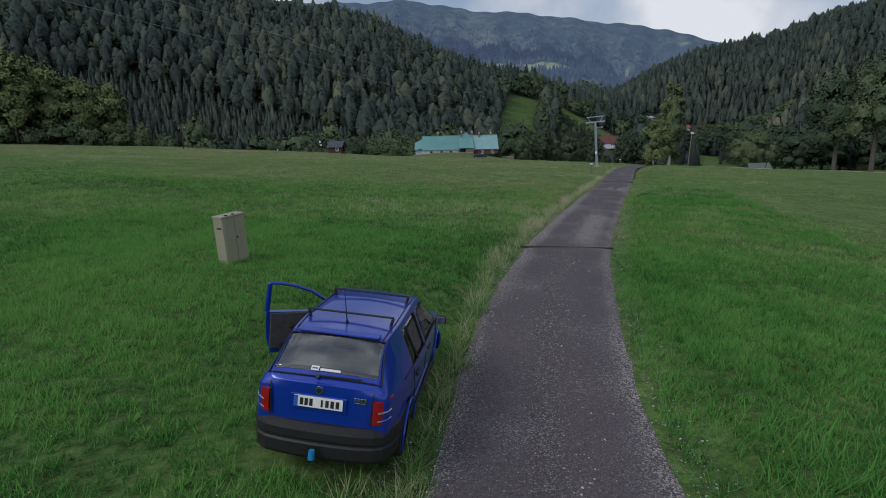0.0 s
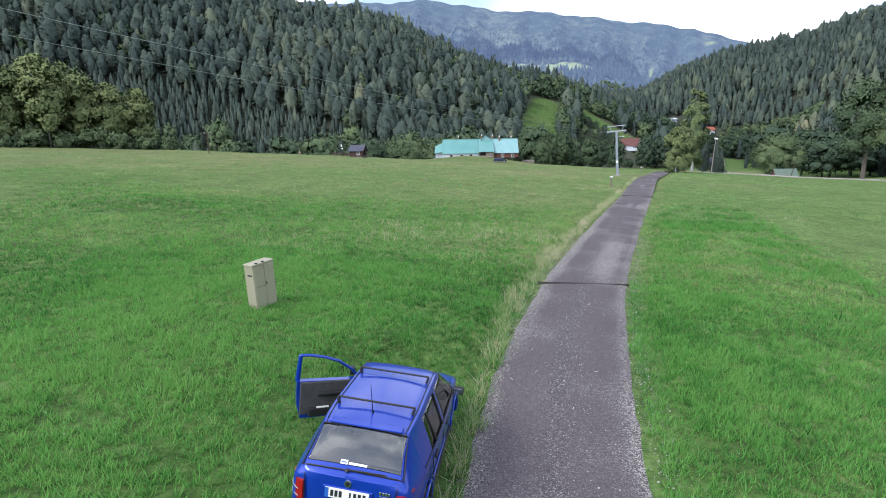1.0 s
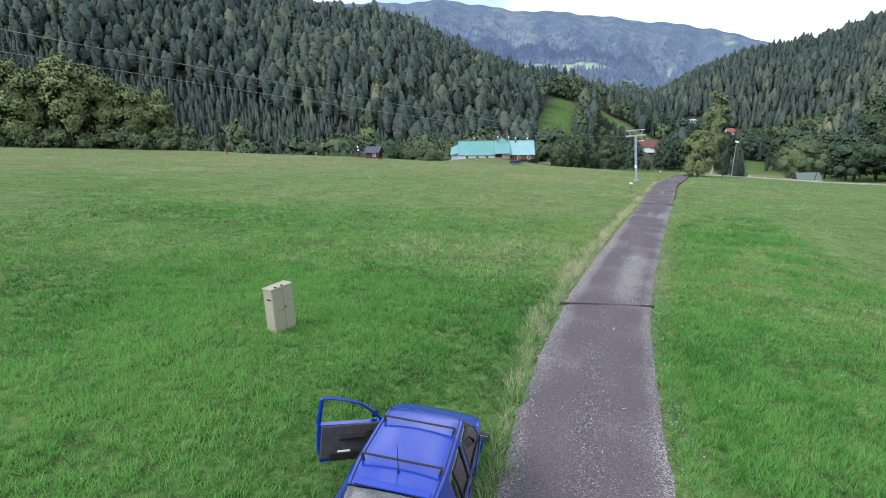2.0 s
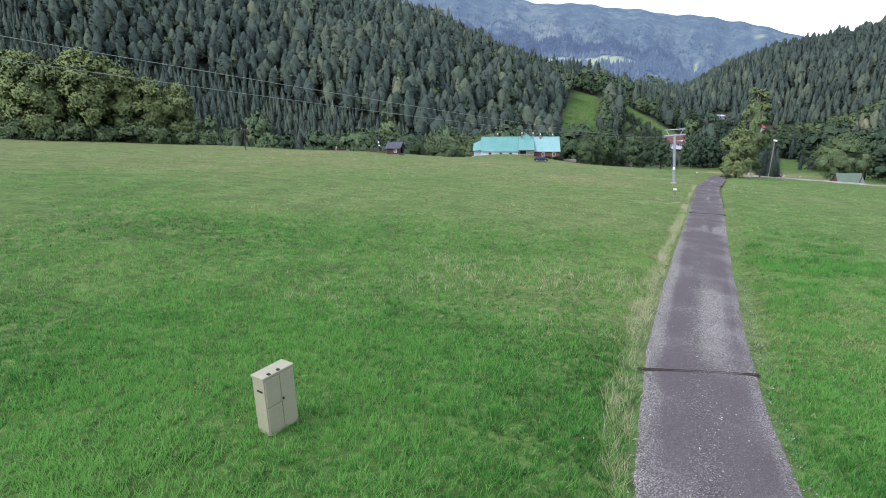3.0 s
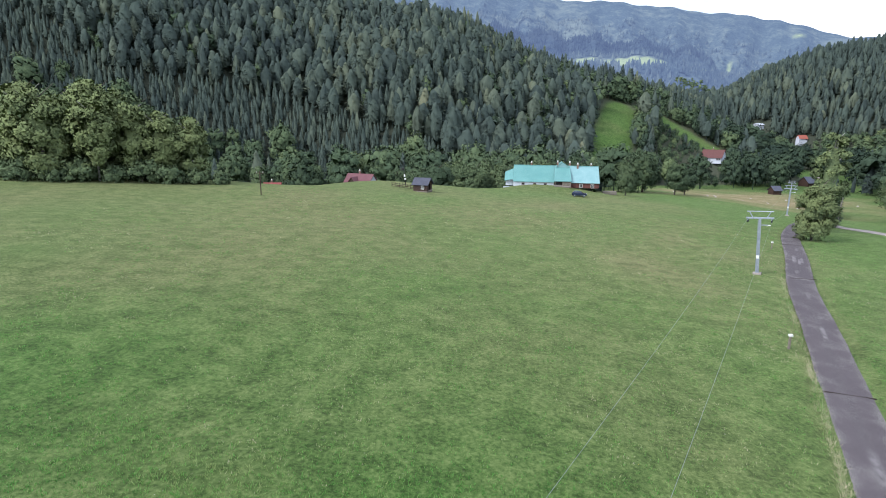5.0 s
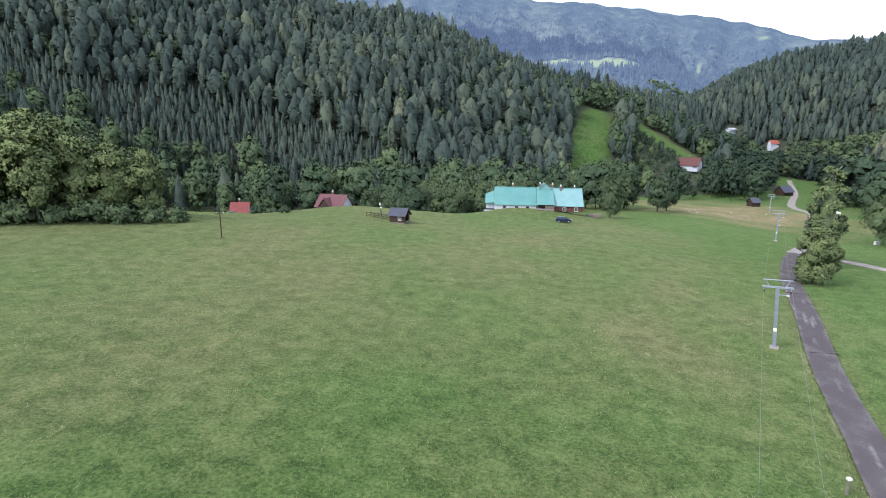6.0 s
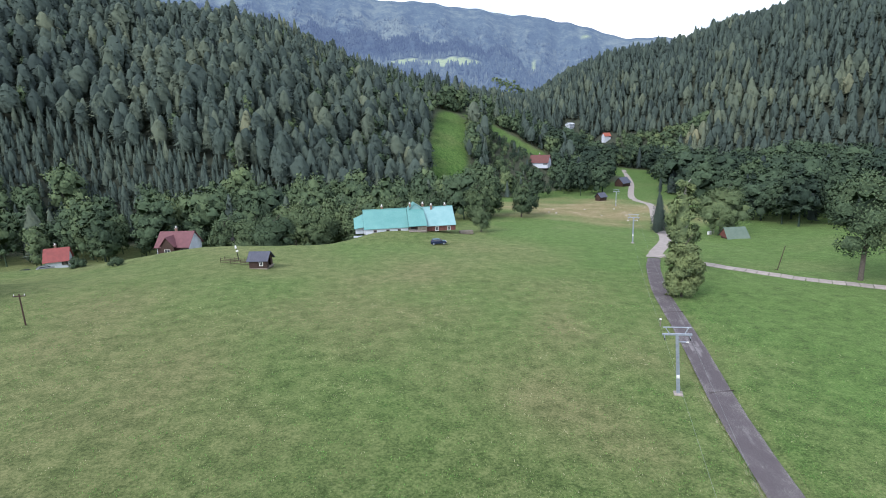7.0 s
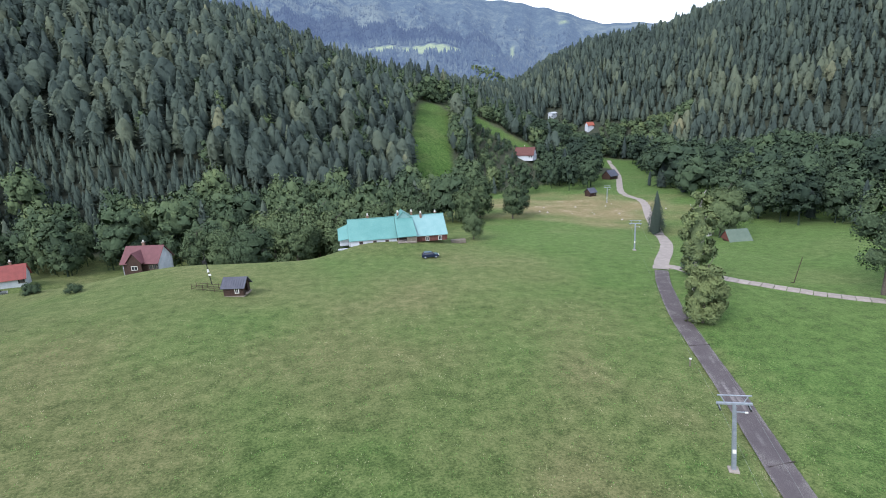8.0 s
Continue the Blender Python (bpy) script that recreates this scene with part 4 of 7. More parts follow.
for i, (x, y, tall, wide, tone) in enumerate([(34, 222, 16, 1.2, .5), (43, 236, 19, 1.2, .42), (53, 228, 15, 1.1, .45), (60, 240, 14, 1.3, .25), (-32, 188, 14, 1.7, .30), (-22, 205, 21, 1.3, .52),
                                             (-10, 206, 20, 1.2, .58), (-42, 206, 18, 1.2, .5), (-29, 211, 23, 1.15, .6), (-16, 213, 23, 1.2, .55), (-51, 212, 18, 1.1, .45), (3, 207, 17, 1.2, .48), (15, 208, 14, 1.2, .40)]):
    make_tree("broadleaf_tree", 140 + i, x, y, tall, wide, "round-crowned green tree behind the farmhouse", tone + 0.02, 5200, 0.0145, None, 34, 0.16, "trees behind the farmhouse")
make_tree("maple_tree", 160, 106.5, 187, 17, 1.9, "bright green maple beside the green-roofed shed", 0.66, 9500, 0.0105, None, 40, 0.16)
make_tree("ash_tree", 161, 92.5, 116, 26, 1.25, "tall ash tree with a bare lower trunk in the meadow", 0.6, 5600, 0.0095, None, 22)
make_tree("ash_tree", 162, 88, 121, 24, 1.15, "tall ash tree with a bare lower trunk in the meadow", 0.45, 5600, 0.0095, None, 22)
make_spruce(172, 97, 206, 13, "dark green spruce beside the concrete lane")
make_spruce(170, 92, 199, 15, "dark green spruce beside the concrete lane")
make_spruce(171, 62, 141, 11, "dark green spruce behind the lane-side birch", 0.3)

bush(-61.3, 158.9, 2.2, "low round dark green bush on the meadow's edge")
bush(-73.3, 167.3, 2.6, "low round dark green bush on the meadow's edge")
for x, y, tall in ((-119, 106, 4.5), (-112, 109, 5.5), (-106, 108, 4.2), (-100, 106, 5.0), (-94, 108, 4.4), (-90, 110, 5.6), (-85, 113, 4.2), (-81, 115, 5.2), (-76, 117, 4.6), (-71, 119, 4.0), (-67, 121, 3.2)):
    bush(x, y, tall, "leafy green undergrowth below the meadow-edge trees")


# ---- farmhouse ----
def roof_plane(parent, name, a, b, c, d, material, ribs=0, label=""):
    """A sheet-metal roof plane with corners a, b (eave) and c, d (ridge), and raised seams up the slope."""
    roof = part(name, slab([a, b, c, d], 0.09), material, parent, label)
    a, b, c, d = (Vector(p) for p in (a, b, c, d))
    n = (b - a).cross(d - a).normalized()
    side = (b - a).normalized() * 0.02
    for i in range(ribs + 1 if ribs else 0):
        p, q = a.lerp(b, i / ribs), d.lerp(c, i / ribs)
        bm = bmesh.new()
        o = [bm.verts.new(v) for v in (p - side, p + side, q + side, q - side)]
        h = [bm.verts.new(Vector(v.co) + n * 0.05) for v in o]
        for f in ((h[0], h[1], h[2], h[3]), (o[0], o[1], h[1], h[0]), (o[1], o[2], h[2], h[1]), (o[2], o[3], h[3], h[2]), (o[3], o[0], h[0], h[3])):
            bm.faces.new(f)
        part("seam", bm, material, roof)
    return roof


def gable_wall(a, b, peak, low, thick=0.25):
    """An end wall in the plane between a and b, from low up to the eave height of a and b and the peak."""
    pts = [(a[0], a[1], low), (b[0], b[1], low), (b[0], b[1], b[2]), peak, (a[0], a[1], a[2])]
    return slab(pts, thick)


def window(parent, at, w, h, out, frame_mat):
    """A framed window: out is the wall's outward way."""
    o = Vector(out)
    side = Vector((-o.y, o.x, 0))
    rot = Matrix((side, o, Vector((0, 0, 1)))).transposed()
    w_ = part("window", boxed((w, 0.05, h), Vector(at) + o * 0.02, rot), M_PANE, parent)
    bm = bmesh.new()
    for s in (-1, 1):
        add_box(bm, (0.09, 0.1, h + 0.18), Vector(at) + side * s * (w / 2 + 0.045) + o * 0.04, rot)
        add_box(bm, (w, 0.1, 0.09), Vector(at) + Vector((0, 0, s * (h / 2 + 0.045))) + o * 0.04, rot)
    add_box(bm, (0.05, 0.08, h), Vector(at) + o * 0.05, rot)
    part("frame", bm, frame_mat, w_)
    return w_


def chimney(parent, x, y, z0, z1, w=0.55):
    bm = boxed((w, w, z1 - z0), (x, y, (z0 + z1) / 2))
    c = part("chimney", bm, M_BRICK, parent)
    part("cap", boxed((w + 0.2, w + 0.2, 0.14), (x, y, z1 + 0.05), None, 0.02), M_CONCRETE, c, "pale concrete chimney cap")
    part("cowl", rod((x, y, z1 + 0.1), (x, y, z1 + 0.6), 0.16, 0.2, 10), M_PALE, c)
    return c


def farmhouse():
    base = high(6, 181) - 0.3
    h = empty("farmhouse", pose(0, 0, 0), "long farmhouse with a turquoise sheet-metal roof at the meadow's edge", "house")
    k = lambda x: 184.9 - 0.064 * (x + 6.8)          # the ridge runs slightly askew
    f = lambda x: k(x) - 5.4
    e = 1.4
    lo, hi, mid1, mid2 = -7.0, 18.3, 5.2, 10.0
    # walls, storey by storey
    part("wall", boxed((mid1 - lo - 0.4, 0.35, e - base + 0.2), ((lo + mid1) / 2 + 0.1, f(-1) + 0.55, (e + base) / 2), Euler((0, 0, -0.064)).to_matrix()), M_WHITEWASH, h, "whitewashed plinth wall")
    part("wall", boxed((hi - mid2 - 0.3, 0.35, e - base + 0.2), ((mid2 + hi) / 2 - 0.2, f(14) + 0.55, (e + base) / 2), Euler((0, 0, -0.064)).to_matrix()), M_REDWOOD, h, "red-brown boarded wall")
    part("wall", boxed((mid2 - mid1, 0.3, e - base + 0.6), ((mid1 + mid2) / 2, f(8) + 1.6, (e + base) / 2), Euler((0, 0, -0.064)).to_matrix()), M_DARKWOOD, h, "dark recessed porch wall")
    part("wall", boxed((hi - lo - 0.4, 0.35, e - base), ((lo + hi) / 2, k(6) + 4.8, (e + base) / 2), Euler((0, 0, -0.064)).to_matrix()), M_REDWOOD, h)
    for x, m in ((lo + 0.25, M_WHITEWASH), (hi - 0.1, M_REDWOOD)):
        part("gable", gable_wall((x, f(x) + 0.5, e), (x, k(x) + 4.9, e), (x, k(x), 5.75), base), m, h)
    for i in range(9):
        x = mid2 + 0.5 + i * 0.9
        part("batten", boxed((0.07, 0.05, e - base - 0.1), (x, f(x) + 0.35, (e + base) / 2)), M_DARKWOOD, h)
    # main roof
    roof_plane(h, "roof", (lo, f(lo), e), (mid1, f(mid1), e), (mid1, k(mid1), 6.0), (lo, k(lo), 6.0), M_TEAL, 20)
    roof_plane(h, "roof", (mid2, f(mid2), e), (hi, f(hi), e), (hi, k(hi), 6.0), (mid2, k(mid2), 6.0), M_TEAL_OLD, 14, "paler weathered turquoise roof sheets")
    roof_plane(h, "roof", (hi, k(hi) + 5.4, e), (lo, k(lo) + 5.4, e), (lo, k(lo), 6.0), (hi, k(hi), 6.0), M_TEAL, 34)
    part("ridge_cap", rod((lo - 0.05, k(lo), 6.02), (hi + 0.05, k(hi), 6.02), 0.11, None, 8), M_TEAL, h)
    # the porch roof and the small cross gable over it
    roof_plane(h, "porch_roof", (mid1 - 0.1, f(7) - 1.6, 1.9), (mid2 + 0.1, f(8) - 1.7, 1.9), (mid2 - 0.1, k(9) - 0.1, 6.1), (mid1 + 0.1, k(6) - 0.1, 6.1), M_TEAL, 8)
    roof_plane(h, "dormer_roof", (mid1 + 0.6, k(6) - 1.2, 5.75), (7.6, k(7) - 1.0, 7.25), (7.6, k(7) + 4, 7.25), (mid1 + 0.6, k(6) + 4, 5.75), M_TEAL, 0)
    roof_plane(h, "dormer_roof", (7.6, k(7) - 1.0, 7.25), (mid2 - 0.2, k(9) - 1.2, 5.75), (mid2 - 0.2, k(9) + 4, 5.75), (7.6, k(7) + 4, 7.25), M_TEAL, 0)
    part("dormer_gable", gable_wall((mid1 + 0.9, k(6) - 0.9, 5.8), (mid2 - 0.5, k(9) - 0.9, 5.8), (7.6, k(7) - 0.9, 7.1), 4.9, 0.15), M_TEAL_OLD, h)
    for x in (mid1 + 0.2, 7.6, mid2 - 0.1):
        part("porch_post", boxed((0.2, 0.2, 1.9 - base), (x, f(x) - 1.3, (1.85 + base) / 2), None, 0.01), M_GREYWOOD, h)
    part("porch_wall", boxed((2.2, 0.2, 1.7), (mid2 - 1.3, f(9) - 1.2, base + 0.85)), M_GREYWOOD, h, "grey-brown boarded porch front")
    part("porch_floor", boxed((mid2 - mid1, 2.6, 0.25), ((mid1 + mid2) / 2, f(7) - 0.2, base + 0.45)), M_CONCRETE, h)
    # lean-to on the western end
    roof_plane(h, "lean_to_roof", (-9.6, f(-9) + 1.2, 1.5), (lo - 0.05, f(-7) + 0.6, 2.0), (lo - 0.05, k(-7) - 0.5, 5.0), (-9.6, k(-9) - 0.3, 3.9), M_TEAL, 6)
    part("lean_to_wall", boxed((2.2, 3.4, 1.5), (-8.2, f(-8) + 3.6, base + 0.75)), M_WHITEWASH, h, "bluish whitewashed lean-to wall")
    for x in (13.0, 16.3):
        window(h, (x, f(x) + 0.36, 0.55), 0.75, 1.0, (0, -1, 0), M_PALE)
    for x in (-4.0, -0.5, 2.6):
        window(h, (x, f(x) + 0.36, 0.75), 0.7, 0.45, (0, -1, 0), M_REDWOOD)
    d = part("door", boxed((1.0, 0.08, 2.05), (6.4, f(6) + 1.4, base + 1.65)), M_DARK, h)
    part("door_handle", boxed((0.12, 0.06, 0.04), (6.75, f(6) + 1.33, base + 1.65)), M_STEEL, d)
    for x, z0, z1 in ((-1.6, 5.4, 6.7), (6.3, 5.6, 7.0), (9.9, 5.6, 6.9), (12.2, 5.0, 6.5), (16.2, 5.4, 6.4)):
        chimney(h, x, k(x) + (0.2 if x != 12.2 else -0.6), z0, z1, 0.5)
    # low terrace walls either side
    tagged(part("garden_wall", boxed((2.6, 0.4, 0.4), (-8.6, 178.8, high(-8.6, 178.8) + 0.12), None, 0.05), M_WHITEWASH), "low whitewashed garden wall by the farmhouse", "wall")
    tagged(part("wood_pile", boxed((4.0, 1.4, 1.1), (21.8, 181.5, high(21.8, 181.5) + 0.45), None, 0.15), M_GREYWOOD), "stack of grey firewood beside the farmhouse", "woodpile")
    return h


farmhouse()


# ---- cars ----
def far_car(x, y, turn, paint, label, s=1.0):
    """A parked hatchback seen from afar: body, cabin, panes, wheels and lamps."""
    c = empty("car", pose(x, y, high(x, y), 0, 0, turn), label, "car")
    prof = [(-2.0, 0.35), (-2.02, 0.78), (-1.9, 0.95), (-1.45, 1.42), (-0.2, 1.48), (0.35, 1.40), (0.95, 0.98), (1.75, 0.86), (2.02, 0.68), (2.04, 0.35)]
    bm = bmesh.new()
    rows = []
    for y_, inset in ((-0.84, 1), (-0.80, 0), (0.80, 0), (0.84, 1)):
        rows.append([bm.verts.new((px_ * (0.99 if inset else 1), y_ * (0.86 if pz > 1.0 else 1), pz - (0.03 if inset else 0))) for px_, pz in prof])
    for a, b in zip(rows[:-1], rows[1:]):
        for i in range(len(prof)):
            j = (i + 1) % len(prof)
            bm.faces.new((a[i], a[j], b[j], b[i]))
    bm.faces.new(rows[0][::-1])
    bm.faces.new(rows[-1])
    part("body", bm, paint, c)
    for sy in (-1, 1):
        part("side_window", slab([(-1.35, sy * 0.80, 0.98), (0.78, sy * 0.80, 0.98), (0.30, sy * 0.735, 1.36), (-1.05, sy * 0.735, 1.38)][::sy], 0.02), M_PANE, c)
    part("windscreen", slab([(1.0, -0.62, 1.0), (1.0, 0.62, 1.0), (0.42, 0.58, 1.39), (0.42, -0.58, 1.39)], 0.02), M_PANE, c)
    part("rear_window", slab([(-1.93, 0.6, 0.99), (-1.93, -0.6, 0.99), (-1.52, -0.56, 1.38), (-1.52, 0.56, 1.38)], 0.02), M_PANE, c)
    for wx in (-1.25, 1.28):
        for sy in (-1, 1):
            w = part("wheel", rod((wx, sy * 0.70, 0.30), (wx, sy * 0.86, 0.30), 0.31, None, 20), M_DARK, c)
            part("rim", rod((wx, sy * 0.855, 0.30), (wx, sy * 0.87, 0.30), 0.2, None, 16), M_STEEL, w)
    for sy in (-1, 1):
        part("headlight", boxed((0.16, 0.34, 0.16), (1.95, sy * 0.6, 0.70), None, 0.03), M_PALE, c)
        part("door_mirror", boxed((0.12, 0.18, 0.13), (0.72, sy * 0.92, 1.02), None, 0.03), paint, c)
    return c


M_NAVY = simple("dark_blue_car_paint", (0.010, 0.018, 0.055), (0.014, 0.024, 0.070), 2.0, 0.25, 0.2, coat=0.6)
M_SILVER = simple("grey_car_paint", (0.16, 0.17, 0.18), (0.22, 0.23, 0.24), 2.0, 0.3, 0.4, coat=0.5)
far_car(11.4, 166.2, -4, M_NAVY, "dark blue hatchback parked on the grass before the farmhouse")
far_car(-86, 178, 25, M_SILVER, "grey car parked below the meadow's edge")
far_car(-92, 181, 20, M_NAVY, "dark car parked below the meadow's edge")


# ---- sheds and cottages ----
def plank_wall(parent, a, b, z0, z1, material, board=0.22, name="board"):
    """A wall of upright boards from a to b, one piece each, every other one slightly proud."""
    a, b = Vector((*a, 0)), Vector((*b, 0))
    d = b - a
    n = max(1, int(d.length / board))
    rot = Euler((0, 0, math.atan2(d.y, d.x))).to_matrix()
    out = Vector((d.y, -d.x, 0)).normalized()
    me = None
    for i in range(n):
        p = a + d * ((i + 0.5) / n) + out * (0.012 if i % 2 else 0.0)
        if me is None:
            ob = part(name, boxed((d.length / n - 0.012, 0.035, z1 - z0), (0, 0, (z1 - z0) / 2)), material, parent)
            me = ob.data
        else:
            ob = new(name, me)
            ob.parent = parent
        ob.matrix_basis = Matrix.Translation((p.x, p.y, z0)) @ rot.to_4x4()


def play_shed():
    """The small dark wooden hut on the meadow, with a pitched sheet roof."""
    x, y = -28.3, 144.2
    h = empty("hut", pose(x, y, high(x, y), 0, 0, -14), "small dark wooden hut with a slate-blue pitched roof", "hut")
    w, dpt, e, rz = 3.6, 3.0, 2.0, 3.35
    part("plinth", boxed((w + 0.1, dpt + 0.1, 0.35), (0, 0, 0.05)), M_GREYWOOD, h)
    plank_wall(h, (-w / 2, -dpt / 2), (w / 2, -dpt / 2), 0.2, e, M_DARKWOOD)
    plank_wall(h, (w / 2, dpt / 2), (-w / 2, dpt / 2), 0.2, e, M_DARKWOOD)
    plank_wall(h, (-w / 2, dpt / 2), (-w / 2, -dpt / 2), 0.2, e, M_DARKWOOD)
    plank_wall(h, (w / 2, -dpt / 2), (w / 2, -0.55), 0.2, e, M_DARKWOOD)
    plank_wall(h, (w / 2, 0.55), (w / 2, dpt / 2), 0.2, e, M_DARKWOOD)
    for sx in (-1, 1):
        part("gable", slab([(sx * w / 2, -dpt / 2, e), (sx * w / 2, dpt / 2, e), (sx * w / 2, 0, rz - 0.1)][::sx], 0.05), M_DARKWOOD, h)
    part("floor", boxed((w - 0.1, dpt - 0.1, 0.1), (0, 0, 0.27)), M_GREYWOOD, h)
    for sy in (-1, 1):
        pts = [(-w / 2 - 0.35, sy * (dpt / 2 + 0.45), e - 0.32), (w / 2 + 0.45, sy * (dpt / 2 + 0.45), e - 0.32), (w / 2 + 0.45, 0, rz), (-w / 2 - 0.35, 0, rz)]
        roof_plane(h, "roof", *(pts if sy < 0 else [pts[1], pts[0], pts[3], pts[2]]), M_SLATE, 10)
    window(h, (0.7, -dpt / 2 - 0.03, 1.15), 0.6, 0.75, (0, -1, 0), M_PALE)
    part("door_post", boxed((0.1, 0.1, e - 0.2), (w / 2, 0.6, 1.1)), M_DARKWOOD, h)
    part("bench", boxed((0.4, 2.2, 0.08), (w / 2 + 0.4, 0, 0.45)), M_GREYWOOD, h)
    return h


play_shed()


def rail_fence(points, rails, tall, label, material):
    """A fence of round posts with horizontal rails."""
    f = empty("fence", pose(points[0][0], points[0][1], high(*points[0])), label, "fence")
    o = Vector((points[0][0], points[0][1], high(*points[0])))
    tops = []
    for x, y in points:
        g = Vector((x, y, high(x, y))) - o
        part("post", rod(g + Vector((0, 0, -0.3)), g + Vector((0, 0, tall)), 0.06, 0.05, 7), material, f)
        tops.append(g)
    for a, b in zip(tops[:-1], tops[1:]):
        for i in range(rails):
            dz = Vector((0, 0, tall * (i + 0.7) / (rails + 0.3)))
            part("rail", rod(a + dz, b + dz, 0.05, None, 6), material, f)
    return f


rail_fence([(-30.5, 145.2), (-32.6, 146.2), (-34.8, 147.2), (-37.0, 148.3)], 3, 1.2, "dark wooden rail fence beside the hut", M_DARKWOOD)
rail_fence([(-30.0, 147.2), (-32.2, 148.2), (-34.4, 149.2), (-36.6, 150.2)], 2, 1.1, "dark wooden rail fence beside the hut", M_DARKWOOD)


def cottage(x, y, turn, w, dpt, wall_h, roof_h, roof_mat, wall_mat, label, porch=False, up=0.0, chim=True, deep=1.5):
    c = empty("cottage", pose(x, y, high(x, y) + up, 0, 0, turn), label, "house")
    part("wall", boxed((w, 0.3, wall_h + deep), (0, -dpt / 2 + 0.15, (wall_h - deep) / 2)), M_DARKWOOD if porch else wall_mat, c)
    part("wall", boxed((w, 0.3, wall_h + deep), (0, dpt / 2 - 0.15, (wall_h - deep) / 2)), wall_mat, c)
    for sx in (-1, 1):
        part("gable", slab([(sx * w / 2, -dpt / 2, -deep), (sx * w / 2, dpt / 2, -deep), (sx * w / 2, dpt / 2, wall_h), (sx * w / 2, 0, wall_h + roof_h - 0.1), (sx * w / 2, -dpt / 2, wall_h)][::sx], 0.25), wall_mat, c)
    for sy in (-1, 1):
        o = 0.6
        pts = [(-w / 2 - 0.5, sy * (dpt / 2 + o), wall_h - o * 2 * roof_h / dpt), (w / 2 + 0.5, sy * (dpt / 2 + o), wall_h - o * 2 * roof_h / dpt), (w / 2 + 0.5, 0, wall_h + roof_h), (-w / 2 - 0.5, 0, wall_h + roof_h)]
        roof_plane(c, "roof", *(pts if sy < 0 else [pts[1], pts[0], pts[3], pts[2]]), roof_mat, 0)
    if porch:
        a, b, t = -w * 0.28, w * 0.12, wall_h + roof_h * 0.75
        for s, p in ((-1, a - 0.4), (1, b + 0.4)):
            m = (a + b) / 2
            pts = [(p, -dpt / 2 - 1.6, wall_h * 0.95), (m, -dpt / 2 - 1.6, t), (m, 0, t), (p, 0, wall_h * 0.95)]
            roof_plane(c, "cross_roof", *(pts if s < 0 else [pts[1], pts[0], pts[3], pts[2]]), roof_mat, 0)
        part("cross_gable", slab([(a, -dpt / 2 - 1.3, -deep), (b, -dpt / 2 - 1.3, -deep), (b, -dpt / 2 - 1.3, wall_h), ((a + b) / 2, -dpt / 2 - 1.3, t - 0.25), (a, -dpt / 2 - 1.3, wall_h)], 0.2), M_DARKWOOD, c, "dark boarded gable front")
        window(c, ((a + b) / 2, -dpt / 2 - 1.32, wall_h * 0.55), 1.5, 0.9, (0, -1, 0), M_PALE)
    for dx in (0.3, 0.41):
        window(c, (dx * w, -dpt / 2, wall_h * 0.5), 0.8, 1.0, (0, -1, 0), M_GREYWOOD)
    if chim:
        chimney(c, -w * 0.05, 0.3, wall_h + roof_h - 0.8, wall_h + roof_h + 0.8, 0.6)
    return c


cottage(-60.5, 198, -14, 9.6, 7.2, 3.2, 3.5, M_REDROOF, M_WHITEWASH, "white cottage with a dull red roof and dark gable", True, 2.8, True, 4.0)
cottage(-101.5, 214, 14, 6, 6, 2.6, 3.2, simple("bright_red_roof", (0.16, 0.028, 0.026), (0.27, 0.055, 0.048), 1.0, 0.6), M_WHITEWASH, "cottage with a bright red roof among trees", False, -0.2, True, 3.0)
cottage(126, 412, -35, 13.5, 10, 2.8, 5.0, simple("brown_red_roof", (0.085, 0.032, 0.030), (0.15, 0.060, 0.055), 1.0, 0.8), M_WHITEWASH, "white house with a red-brown roof below the mown slope", False, 0.5)
cottage(116, 292, 20, 4.2, 3.6, 2.2, 1.7, M_SLATE, M_DARKWOOD, "dark wooden lift hut with a grey roof", False, 0.2, False)
cottage(254, 569, 10, 7.5, 5.5, 2.2, 3.0, simple("orange_roof", (0.26, 0.065, 0.045), (0.38, 0.12, 0.08), 1.0, 0.7), M_WHITEWASH, "distant house with an orange-red roof in the trees", False, 3.0, False, 5.0)
cottage(236, 623, 30, 9, 6, 2.0, 1.4, M_WHITEWASH, M_WHITEWASH, "distant white building among trees", False, 3.0, False, 5.0)
cottage(160, 353, 28, 8, 6, 2.4, 3.0, M_SLATE, M_DARKWOOD, "dark wooden barn with a grey roof beside the concrete lane", False, 0.2, False)
cottage(-47, 232, 10, 6, 5, 2.0, 2.4, simple("blue_roof", (0.02, 0.025, 0.08), (0.04, 0.05, 0.14), 1.0, 0.6), M_WHITEWASH, "small cottage with a dark blue roof among trees", False, 3.0, False)


def green_shed():
    x, y = 104.5, 177
    c = empty("shed", pose(x, y, high(x, y), 0, 0, -6) @ Matrix.Scale(0.82, 4), "wooden shed with a large pale green sheet roof", "shed")
    part("wall", boxed((7.6, 3.0, 1.6), (0, 1.6, 0.4)), M_DARKWOOD, c)
    roof_plane(c, "roof", (-4.4, -2.2, -0.1), (4.4, -2.2, -0.1), (4.2, 1.6, 4.0), (-4.2, 1.6, 4.0), M_GREENROOF, 16)
    roof_plane(c, "roof", (4.4, 5.0, 0.3), (-4.4, 5.0, 0.3), (-4.2, 1.6, 4.0), (4.2, 1.6, 4.0), M_GREENROOF, 16)
    for s in (-1, 1):
        part("gable", slab([(s * 3.9, -1.6, 0.2), (s * 3.9, 4.4, 0.6), (s * 3.9, 1.6, 3.8)][::s], 0.08), M_REDWOOD, c)


green_shed()


# ---- ski lift ----
LIFT = Vector((0.468, 0.884, 0)).normalized()
